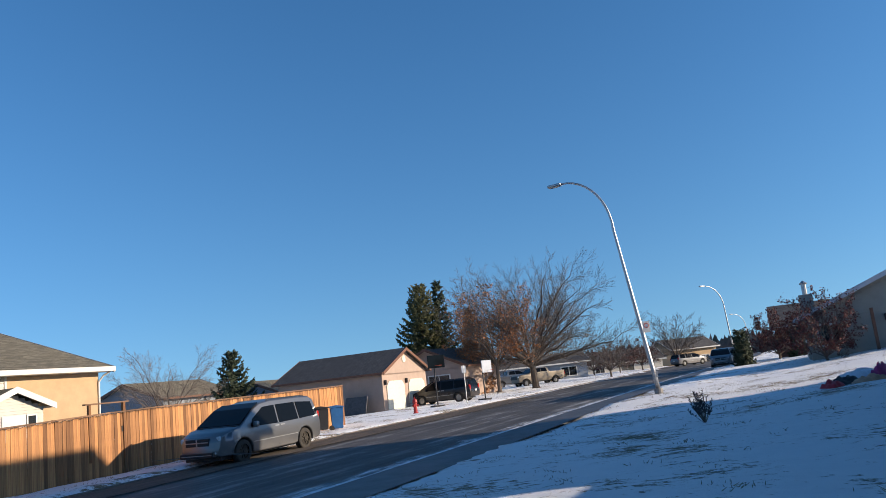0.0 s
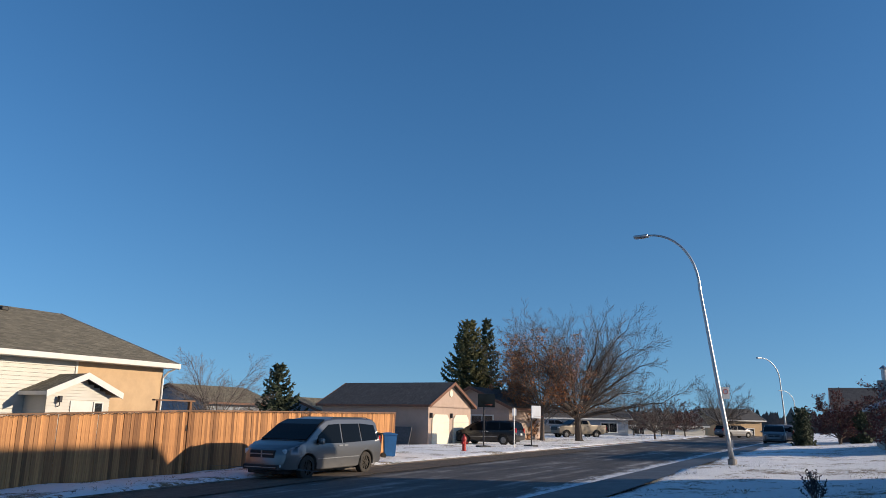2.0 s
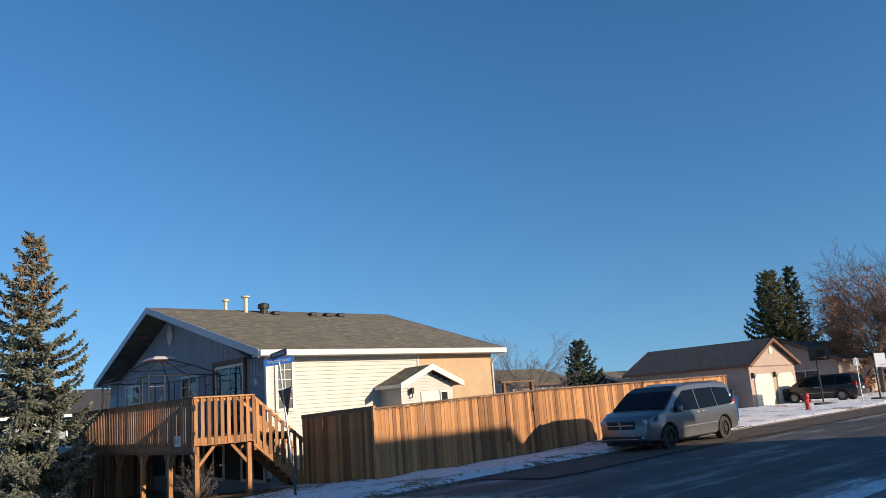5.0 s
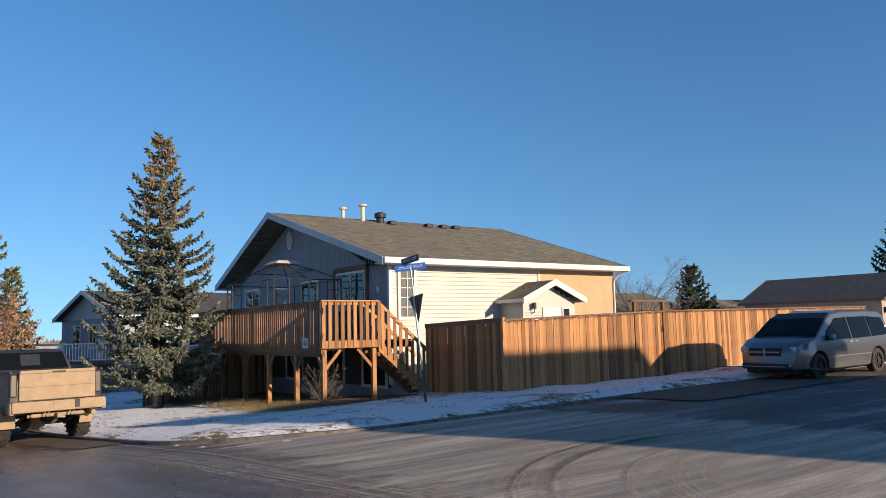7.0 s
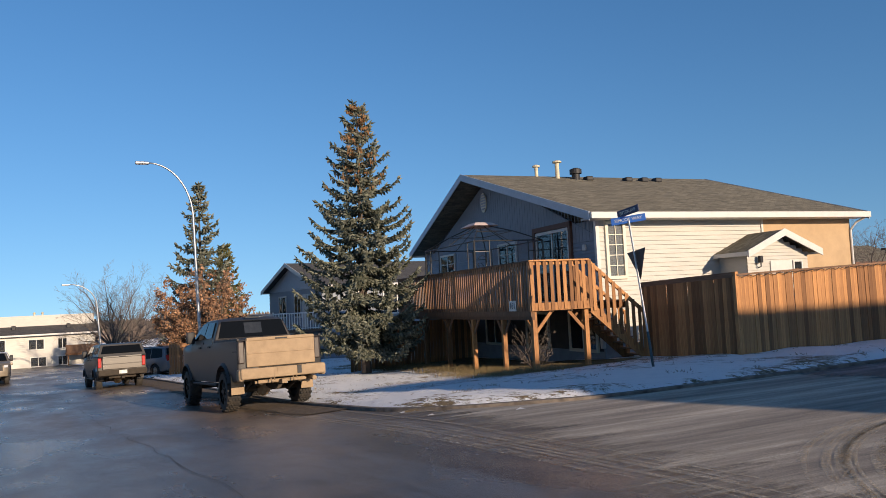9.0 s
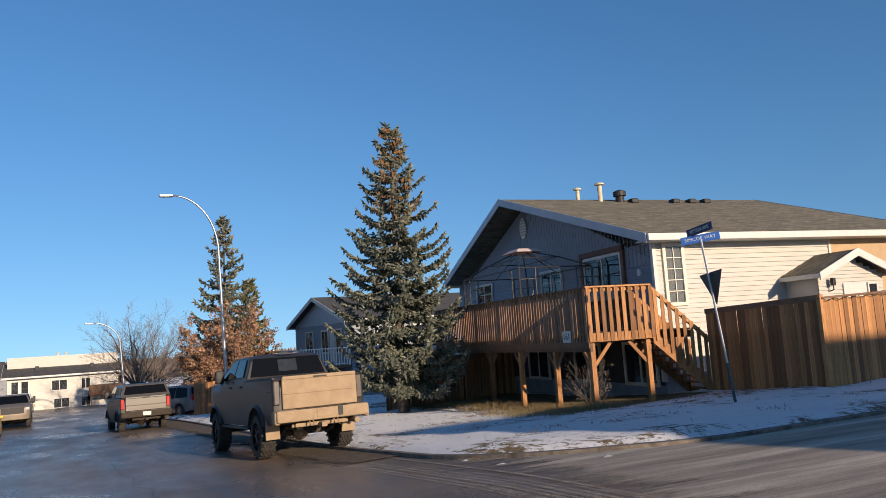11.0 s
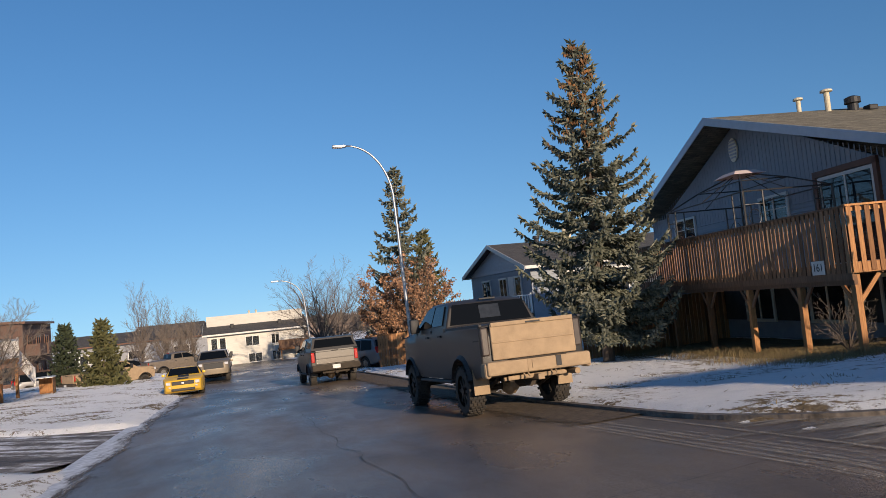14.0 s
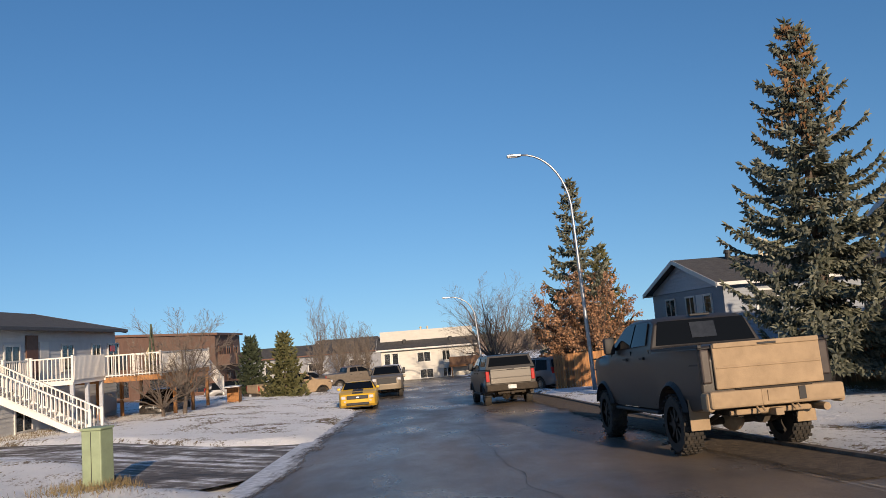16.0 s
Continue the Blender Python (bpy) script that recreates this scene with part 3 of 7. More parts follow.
# ---- corner house with deck ----
H1 = local(-19.33, 21.57, 0, 1.131)
L1, HW, ZE, ZR = 11.57, 8.2, 3.82, 6.36
# near-black brown that paints the deck's shade onto the wall below it
under_deck_shade = mat("under_deck_shade_brown", (0.07, 0.058, 0.05), 0.85, vary=0.2, scale=2, bump=0.004, bscale=30)
house = thing("house", H1, "grey-sided corner bungalow with white side wall and brown shingle roof", "house")
wall_box(0.62, 0.56, -1.3, L1 - 0.4, 2 * HW - 0.5, ZE - 0.15, house, foundation)
part("siding", lap_siding("x", 0.5, 7.12, 0.55, -0.1, ZE - 0.14, -1, 0.14), siding_white, house, "white lapped vinyl siding")
# added dark sheet: the gloom under the deck is put into its colour
part("under_deck_sheet", box(0.585, 0.62, -0.4, 0.605, 2 * HW - 0.5, 1.1), under_deck_shade, house, "dark brown sheet that stands for the shade under the deck")
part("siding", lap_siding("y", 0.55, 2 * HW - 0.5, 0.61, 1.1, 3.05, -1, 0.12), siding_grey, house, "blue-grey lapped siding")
part("stucco_wall", box(7.14, 0.50, -0.6, L1 - 0.38, 0.56, ZE - 0.14), stucco, house, "tan stucco wall")
part("corner_board", box(0.5, 0.5, -0.3, 0.62, 0.62, ZE - 0.15), white_trim, house)
part("corner_board", box(7.08, 0.49, -0.3, 7.16, 0.57, ZE - 0.15), white_trim, house)
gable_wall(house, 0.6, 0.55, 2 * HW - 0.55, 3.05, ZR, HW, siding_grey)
bm = bmesh.new()
yy = 0.6
while yy < 2 * HW - 0.6:
    zt = ZR - 0.46 - (ZR - ZE) / HW * abs(yy - HW)
    if zt > 3.12:
        box(0.592, yy, 3.06, 0.602, yy + 0.035, zt, bm=bm)
    yy += 0.2
tagged(part("batten_cladding", bm, siding_grey, house, "vertical blue-grey gable siding"), kind="stuff")
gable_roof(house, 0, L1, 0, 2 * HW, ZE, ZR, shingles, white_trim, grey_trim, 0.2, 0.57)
part("soffit", box(0.02, 0.02, ZE - 0.2, L1 - 0.02, 0.55, ZE - 0.16), white_trim, house)
for i, yy in enumerate((9.0,)):
    bm = bmesh.new()
    bmesh.ops.create_cone(bm, cap_ends=True, segments=24, radius1=0.30, radius2=0.28, depth=0.06, matrix=Matrix.Translation((0.56, 8.6, 5.3)) @ Matrix.Rotation(radians(90), 4, "Y") @ Matrix.Diagonal((1.35, 0.9, 1, 1)))
    vent = part("gable_vent", bm, cream_trim, house, "oval louvred gable vent")
    for k in range(6):
        zz = 5.3 - 0.28 + k * 0.11
        hw = 0.24 * math.sqrt(max(0.05, 1 - ((zz - 5.3) / 0.38) ** 2))
        part("slat", box(0.50, 8.6 - hw, zz, 0.53, 8.6 + hw, zz + 0.05), grey_trim, vent)
window(house, "x", 0.53, -1, 0.93, 1.47, 1.9, 3.5, cream_trim, 1, 5, curtain, 0.1)
door = window(house, "y", 0.59, -1, 2.25, 4.3, 1.2, 3.5, white_trim, 2, 0, dark_room, 0.09, "patio_door")
bm = box(0.5, 2.0, 1.15, 0.6, 2.14, 3.75)
box(0.5, 4.42, 1.15, 0.6, 4.56, 3.75, bm=bm)
box(0.5, 2.0, 3.62, 0.6, 4.56, 3.78, bm=bm)
part("door_surround", bm, brown_trim, house, "brown timber surround of the patio door")
window(house, "y", 0.59, -1, 6.0, 7.4, 2.3, 3.4, white_trim, 2, 3, dark_room, 0.08)
window(house, "y", 0.59, -1, 12.0, 13.6, 2.3, 3.4, white_trim, 2, 3, dark_room, 0.08)
for y0 in (0.9, 3.9, 7.4):
    window(house, "y", 0.59, -1, y0, y0 + 1.5, -0.35, 0.75, cream_trim, 2, 0, dark_room, 0.1)
bm = box(0.5, 1.2, 2.75, 0.59, 1.34, 2.95, 0.02)
part("wall_lamp", bm, white_trim, house, "white wall lamp beside the patio door")
part("downpipe", tube([(L1 - 0.15, 0.05, ZE - 0.2), (L1 - 0.3, 0.3, ZE - 0.35), (L1 - 0.4, 0.46, ZE - 0.6), (L1 - 0.4, 0.46, -0.2)], 0.04, 8), white_trim, house)
# side porch with its own small gable
py0, px0, px1 = -1.0, 5.0, 8.05
porch = part("porch", box(px0 + 0.25, -0.65, -0.3, px1 - 0.3, 0.55, 2.42), siding_white, house, "small white entry porch")
part("porch_siding", lap_siding("x", px0 + 0.24, px1 - 0.29, -0.66, 0.0, 3.0, -1, 0.11, lambda z: (px0 + 0.24, px1 - 0.29) if z < 2.4 else (px0 + 0.2 + (z - 2.4) * 2.3, px1 - 0.2 - (z - 2.4) * 2.3)), siding_white, porch)
part("porch_siding", lap_siding("y", -0.66, 0.55, px0 + 0.24, 0.0, 2.42, -1), siding_white, porch)
pxc = (px0 + px1) / 2
for a, b in ((px0, pxc), (px1, pxc)):
    bm = bmesh.new()
    q = [(a, py0, 2.47), (a, 0.55, 2.47), (b, 0.55 + 0.6, 3.13), (b, py0, 3.13)]
    top, low = [bm.verts.new(p) for p in q], [bm.verts.new((p[0], p[1], p[2] - 0.08)) for p in q]
    bm.faces.new(top), bm.faces.new(low[::-1])
    for i in range(4):
        bm.faces.new((top[i], top[(i + 1) % 4], low[(i + 1) % 4], low[i]))
    bmesh.ops.recalc_face_normals(bm, faces=bm.faces)
    part("porch_roof", bm, shingles, house)
    sgn = 1 if b > a else -1
    part("porch_rake", prism([(a - 0.02 * sgn, 2.49), (b, 3.16), (b, 2.93), (a - 0.02 * sgn, 2.27)], "y", py0 - 0.04, py0), white_trim, house)
    x0, x1 = sorted((a - 0.03 * sgn, a + 0.02 * sgn))
    part("porch_gutter", box(x0, py0, 2.33, x1, 0.55, 2.46), white_trim, house)
part("entry_door", box(6.15, -0.72, 0.2, 7.05, -0.685, 2.16, 0.01), white_trim, house, "white entry door")
window(house, "x", -0.685, -1, 7.12, 7.42, 1.7, 2.1, white_trim, 1, 0, dark_room, 0.05)
bm = tube([(5.65, -0.7, 1.95), (5.65, -0.82, 1.98), (5.65, -0.82, 2.12)], 0.02, 6)
box(5.59, -0.88, 2.1, 5.71, -0.76, 2.32, 0.02, bm)
part("coach_lamp", bm, black_metal, house, "black coach lamp beside the entry door")


def roof_z(y):
    return ZE + (ZR - ZE) * (1 - abs(y - HW) / HW)


for x, y, h, r in ((2.85, 8.2, 0.36, 0.075), (3.55, 7.7, 0.62, 0.09)):
    z = roof_z(y)
    flue = part("flue", tube([(x, y, z - 0.1), (x, y, z + h)], r, 12), cream_pipe, house, "cream painted roof flue")
    part("cap", tube([(x, y, z + h), (x, y, z + h + 0.02), (x, y, z + h + 0.08), (x, y, z + h + 0.13)], [r * 1.2, r * 2.2, r * 2.1, 0.02], 12), cream_pipe, flue)
z = roof_z(7.5)
part("roof_fan", tube([(4.3, 7.5, z - 0.1), (4.3, 7.5, z + 0.2), (4.3, 7.5, z + 0.22), (4.3, 7.5, z + 0.4), (4.3, 7.5, z + 0.46)], [0.17, 0.17, 0.25, 0.25, 0.1], 16), black_plastic, house, "black turbine vent")
for x, y in ((4.75, 7.3), (6.6, 7.2), (7.4, 7.2), (8.1, 7.2)):
    z = roof_z(y)
    bm = box(x - 0.16, y - 0.2, z - 0.06, x + 0.16, y + 0.16, z + 0.14, 0.05)
    part("roof_vent", bm, black_plastic, house, "low black roof vent")

# ---- timber: deck, stairs, fence ----
cedar = blank("new_cedar", 0.75)
_b = links(cedar)[0]["Principled BSDF"]
_grain = noise_node(cedar, 9, 7, stretch=(5, 5, 0.35), rough=0.7)
_stain = noise_node(cedar, 1.1, 4)
_knots = noise_node(cedar, 6, 2, stretch=(1.6, 1.6, 1))
_info = links(cedar)[0].new("ShaderNodeObjectInfo")
_c = ramp_node(cedar, _grain, [(0.3, (0.24, 0.10, 0.036)), (0.7, (0.58, 0.30, 0.118))])
_c = mix_node(cedar, 1.0, _c, ramp_node(cedar, _info.outputs["Random"], [(0.0, (0.42, 0.37, 0.33)), (0.45, (0.9, 0.86, 0.82)), (1.0, (1.3, 1.26, 1.18))]), "MULTIPLY")
_c = mix_node(cedar, 1.0, _c, ramp_node(cedar, _knots, [(0.27, (0.32, 0.26, 0.22)), (0.33, W)]), "MULTIPLY")
_c = mix_node(cedar, 1.0, _c, ramp_node(cedar, _stain, [(0.3, (0.75, 0.72, 0.7)), (0.7, (1.1, 1.1, 1.1))]), "MULTIPLY")
links(cedar)[1].new(_c, _b.inputs["Base Color"])
bump_node(cedar, _grain, 0.004)
dark_wood = mat("dark_brown_timber", (0.21, 0.115, 0.065), 0.85, vary=0.2, scale=6, stretch=(4, 4, 0.4), bump=0.003, bscale=30, obj_rand=0.25)


def beam(name, p0, p1, w, d, material, parent, label=""):
    """A squared timber from p0 to p1."""
    p0, p1 = Vector(p0), Vector(p1)
    ln = (p1 - p0).length
    bm = box(-w / 2, -d / 2, 0, w / 2, d / 2, ln)
    ob = part(name, bm, material, parent, label)
    ob.matrix_local = Matrix.Translation(p0) @ (p1 - p0).to_track_quat("Z", "X").to_matrix().to_4x4()
    return ob


deck = thing("deck", H1, "raised cedar deck with picket railing and stairs", "deck")
DX, DY0, DY1, DZ = -2.6, -0.9, 10.5, 1.18
part("floor", box(DX + 0.03, DY0 + 0.03, DZ - 0.05, 0.57, DY1, DZ), dark_wood, deck)
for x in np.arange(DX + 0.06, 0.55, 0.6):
    part("joist", box(x, DY0 + 0.05, DZ - 0.24, x + 0.04, DY1, DZ - 0.055), dark_wood, deck)
part("fascia", box(DX - 0.04, DY0, 0.84, DX, DY1, 1.06), dark_wood, deck, "long dark fascia board")
part("beam", box(DX + 0.02, DY0 + 0.05, 0.74, DX + 0.1, DY1, 0.93), dark_wood, deck)
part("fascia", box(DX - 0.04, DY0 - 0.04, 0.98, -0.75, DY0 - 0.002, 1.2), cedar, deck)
part("top_rail", box(DX - 0.07, DY0 - 0.06, 2.33, DX + 0.08, DY1, 2.37), dark_wood, deck)
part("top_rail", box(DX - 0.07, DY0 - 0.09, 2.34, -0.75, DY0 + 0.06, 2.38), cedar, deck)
part("rail", box(DX, DY0, 2.24, DX + 0.04, DY1, 2.33), dark_wood, deck)
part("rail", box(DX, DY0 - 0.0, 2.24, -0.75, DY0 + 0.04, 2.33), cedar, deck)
picket_me = bpy.data.meshes.new("picket")
_bm = box(-0.016, -0.055, 0, 0.0, 0.055, 1.36)
_bm.to_mesh(picket_me)
_bm.free()
picket_me.materials.append(cedar)
# darker brown pickets for the deck's long side; its end keeps the cedar ones
picket_dark = picket_me.copy()
picket_dark.materials[0] = mat("dull_brown_cedar", (0.29, 0.15, 0.075), 0.85, vary=0.2, scale=6, stretch=(4, 4, 0.4), bump=0.003, bscale=30, obj_rand=0.35)


def picket(parent, me, x, y, z, rz, sz=1.0, name="picket"):
    ob = new(name, me)
    ob.parent = parent
    ob.matrix_local = Matrix.Translation((x, y, z)) @ Matrix.Rotation(rz, 4, "Z") @ Matrix.Diagonal((1, 1, sz, 1))
    return ob


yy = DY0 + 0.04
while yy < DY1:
    picket(deck, picket_dark, DX - 0.042, yy, 0.99 + random.uniform(-0.01, 0.01), random.uniform(-0.03, 0.03))
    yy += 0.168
xx = DX + 0.02
while xx < -0.72:
    picket(deck, picket_me, xx, DY0 - 0.045, 1.0 + random.uniform(-0.01, 0.01), math.pi / 2 + random.uniform(-0.03, 0.03))
    xx += 0.205
for x, y in ((DX + 0.1, DY0 + 0.12), (DX + 0.1, 1.1), (DX + 0.1, 3.3), (DX + 0.1, 5.5), (DX + 0.1, 7.8), (DX + 0.1, 10.0), (-0.85, DY0 + 0.12)):
    p = H1 @ Vector((x, y, 0))
    g = ground_level(p.x, p.y) - 0.15
    beam("post", (x, y, g), (x, y, 0.95), 0.13, 0.13, cedar, deck)
    if x < -1:
        for s in (-1, 1):
            if DY0 < y + s * 0.45 < DY1:
                beam("brace", (x, y + s * 0.06, 0.30), (x, y + s * 0.5, 0.86), 0.09, 0.04, dark_wood if y > 0 else cedar, deck)
beam("brace", (DX + 0.16, DY0 + 0.12, 0.4), (DX + 0.65, DY0 + 0.12, 0.95), 0.09, 0.04, cedar, deck)
beam("brace", (-0.9, DY0 + 0.12, 0.4), (-1.4, DY0 + 0.12, 0.95), 0.09, 0.04, cedar, deck)
# stairs down towards the fence
ST = 1.65 / 1.95
for y in (DY0, DY0 + 1.0):
    part("stringer", prism([(-0.75, 1.18), (-0.75, 0.85), (1.1, 0.85 - 1.85 * ST), (1.3, 1.18 - 2.05 * ST)], "y", y - 0.04, y), cedar, deck)
    part("stair_rail", prism([(-0.75, 2.37), (1.2, 2.37 - 1.95 * ST), (1.2, 2.25 - 1.95 * ST), (-0.75, 2.25)], "y", y - 0.05, y + 0.02), cedar, deck)
    xx = -0.62
    while xx < 1.15:
        picket(deck, picket_me, xx, y - 0.06, 1.0 - (xx + 0.72) * ST, math.pi / 2, 0.97)
        xx += 0.21
    p = H1 @ Vector((1.15, y, 0))
    beam("newel_post", (1.15, y + 0.05, ground_level(p.x, p.y) - 0.1), (1.15, y + 0.05, 0.85), 0.09, 0.09, cedar, deck)
for k in range(9):
    x = -0.75 + k * 0.22
    part("tread", box(x, DY0, 1.0 - k * 0.185, x + 0.27, DY0 + 1.0, 1.04 - k * 0.185), dark_wood, deck)

plaque = thing("number_plaque", H1 @ pose(DX - 0.066, 0.12, 1.14), "white house number plaque reading 161 on the deck fascia", "sign")
plaque.rotation_euler = (H1 @ pose(0, 0, 0)).to_euler()
part("plate", box(-0.012, -0.22, -0.15, 0.0, 0.22, 0.15, 0.006), white_trim, plaque)


def lettering(text, size, material, parent, m, name="lettering"):
    cu = bpy.data.curves.new(name, "FONT")
    cu.body, cu.size, cu.extrude, cu.align_x, cu.align_y = text, size, 0.002, "CENTER", "CENTER"
    tmp = bpy.data.objects.new(name, cu)
    scene.collection.objects.link(tmp)
    me = bpy.data.meshes.new_from_object(tmp.evaluated_get(bpy.context.evaluated_depsgraph_get()))
    bpy.data.objects.remove(tmp)
    me.materials.append(material)
    ob = new(name, me)
    ob.parent = parent
    ob.matrix_local = m
    return ob


lettering("161", 0.24, black_plastic, plaque, pose(-0.015, 0, 0, 90, 0, -90))

# gazebo frame left bare for winter
gaz = thing("gazebo_frame", H1, "bare black gazebo frame with a pale roof cap", "gazebo")
gaz_metal = mat("dark_gazebo_steel", (0.07, 0.066, 0.062), 0.4, 0.5, vary=0.15)
gx0, gx1, gy0, gy1 = -2.3, 0.25, 3.4, 8.0
corners = [(gx0, gy0), (gx1, gy0), (gx1, gy1), (gx0, gy1)]
for i, (x, y) in enumerate(corners):
    x2, y2 = corners[(i + 1) % 4]
    d = Vector((x2 - x, y2 - y, 0)).normalized()
    part("leg", tube([(x, y, DZ), (x, y, 3.3)], 0.034, 8), gaz_metal, gaz)
    q2 = Vector((x, y, 0)) - Vector((d.y, -d.x, 0)) * 0.55
    part("leg", tube([(q2.x, q2.y, DZ), (q2.x, q2.y, 3.3)], 0.02, 6), gaz_metal, gaz)
    for zz in (1.9, 2.95):
        part("grille", tube([(x, y, zz), (q2.x, q2.y, zz)], 0.012, 5), gaz_metal, gaz)
    part("mid_bar", tube([(-1.02 + (x + 1.02) * 0.55, 5.7 + (y - 5.7) * 0.55, 3.72), (-1.02 + (x2 + 1.02) * 0.55, 5.7 + (y2 - 5.7) * 0.55, 3.72)], 0.016, 6), gaz_metal, gaz)
    part("rib", tube([((x + x2) / 2, (y + y2) / 2, 3.3), (-1.02 + ((x + x2) / 2 + 1.02) * 0.16, 5.7 + ((y + y2) / 2 - 5.7) * 0.16, 4.0)], 0.014, 6), gaz_metal, gaz)
    q = Vector((x, y, 0)) + d * 0.55
    part("leg", tube([(q.x, q.y, DZ), (q.x, q.y, 3.3)], 0.024, 6), gaz_metal, gaz)
    part("top_bar", tube([(x, y, 3.3), (x2, y2, 3.3)], 0.02, 6), gaz_metal, gaz)
    part("grille", tube([(x, y, 2.3), (q.x, q.y, 2.3), (q.x, q.y, 2.95), (x, y, 2.95)], 0.01, 5), gaz_metal, gaz)
    part("grille", tube([Vector((x, y, 2.6)) + d * (0.27 + 0.17 * math.cos(a)) + Vector((0, 0, 0.22 * math.sin(a))) for a in np.linspace(0, 6.28, 13)], 0.01, 5), gaz_metal, gaz)
    part("rib", tube([(x, y, 3.3), (-1.02 + (x + 1.02) * 0.55, 5.7 + (y - 5.7) * 0.55, 3.72), (-1.02 + (x + 1.02) * 0.16, 5.7 + (y - 5.7) * 0.16, 4.0)], 0.022, 6), gaz_metal, gaz)
bm = bmesh.new()
cap = [bm.verts.new((-1.02 + sx * 0.5, 5.7 + sy * 0.62, 4.0)) for sx, sy in ((-1, -1), (1, -1), (1, 1), (-1, 1))]
tip = [bm.verts.new((-1.02 + sx * 0.3, 5.7 + sy * 0.36, 4.13)) for sx, sy in ((-1, -1), (1, -1), (1, 1), (-1, 1))]
bm.faces.new(tip), bm.faces.new(cap[::-1])
for i in range(4):
    bm.faces.new((cap[i], cap[(i + 1) % 4], tip[(i + 1) % 4], tip[i]))
part("roof_cap", bm, mat("pink_canvas", (0.62, 0.50, 0.47), 0.9, vary=0.06), gaz, "pale pink canvas cap")

# fence along street B
fence = thing("fence", local(-14.712, 20.586, 0, FENCE_ANG), "new cedar board fence with cap rail and leaning gate post", "fence")
board_me = [bpy.data.meshes.new("board") for _ in range(3)]
for k, me in enumerate(board_me):
    _bm = box(-0.0645, -0.010 - 0.004 * (k % 2), 0, 0.068, 0.008, 1.0)
    _bm.to_mesh(me)
    _bm.free()
    me.materials.append(cedar)
FL = 21.66


def fence_top(s):
    return float(np.interp(s, (0, 7.1, FL), (1.70, 1.93, 2.06)))


def fence_base(x, y):
    p = fence.matrix_world @ Vector((x, y, 0))
    return ground_level(p.x, p.y) - 0.06


def fence_board(x, y, top, rz):
    z0 = fence_base(x, y)
    ob = new("board", random.choice(board_me))
    ob.parent = fence
    ob.matrix_local = Matrix.Translation((x, y + random.uniform(-0.006, 0.006), z0)) @ Matrix.Rotation(rz + random.uniform(-0.02, 0.02), 4, "Z") @ Matrix.Rotation(random.uniform(-0.006, 0.006), 4, "Y") @ Matrix.Diagonal((1, 1, top - z0 - 0.06 + random.uniform(-0.015, 0.01), 1))


s = 0.07
while s < FL:
    fence_board(s, 0, fence_top(s), 0)
    s += 0.139
s = 0.1
while s < 3.62:
    fence_board(0.0, s, 1.70 - 0.03 * s, math.pi / 2)
    s += 0.139
for i in range(10):
    sa, sb = FL * i / 10, FL * (i + 1) / 10
    beam("cap_rail", (sa, 0, fence_top(sa) - 0.03), (sb, 0, fence_top(sb) - 0.03), 0.05 if i % 2 else 0.052, 0.14, dark_wood, fence)
    x = (sa + sb) / 2
    beam("rail", (sa, 0.035, 0.4), (sb, 0.035, 0.42), 0.09, 0.04, dark_wood, fence)
    beam("post", (sb, 0.07, fence_base(sb, 0) - 0.2), (sb, 0.07, fence_top(sb)), 0.09, 0.09, cedar, fence)
beam("cap_rail", (0, 0.05, 1.68), (0, 3.66, 1.57), 0.13, 0.05, dark_wood, fence)
beam("kickboard", (0.03, 0.03, -0.2), (FL, 0.03, -0.02), 0.14, 0.03, cedar, fence)
for s in (0.0, 7.1):
    beam("gate_post", (s, -0.01, fence_base(s, 0) - 0.2), (s, -0.01, fence_top(s) + (0.05 if s < 1 else 0.28)), 0.1, 0.1, cedar, fence, "stout cedar post")
beam("gate_post", (5.65, 0.0, 0.3), (5.65, 0, fence_top(5.65) + 0.36), 0.09, 0.09, cedar, fence)
beam("gate_header", (5.45, 0, fence_top(6) + 0.33), (7.3, 0, fence_top(7) + 0.30), 0.05, 0.14, dark_wood, fence, "timber header over the gate")
part("latch", box(6.98, -0.04, 1.2, 7.02, -0.02, 1.4), black_metal, fence)
# solar string lamps on the cap
bm = bmesh.new()
for i in range(60):
    s = FL * i / 60
    tube([(s, -0.07, fence_top(s) - 0.04), (s + FL / 120, -0.075, fence_top(s) - 0.10), (s + FL / 60, -0.07, fence_top(s + FL / 60) - 0.04)], 0.008, 4, bm)
part("string_lights", bm, black_plastic, fence, "dark cable of a light string")

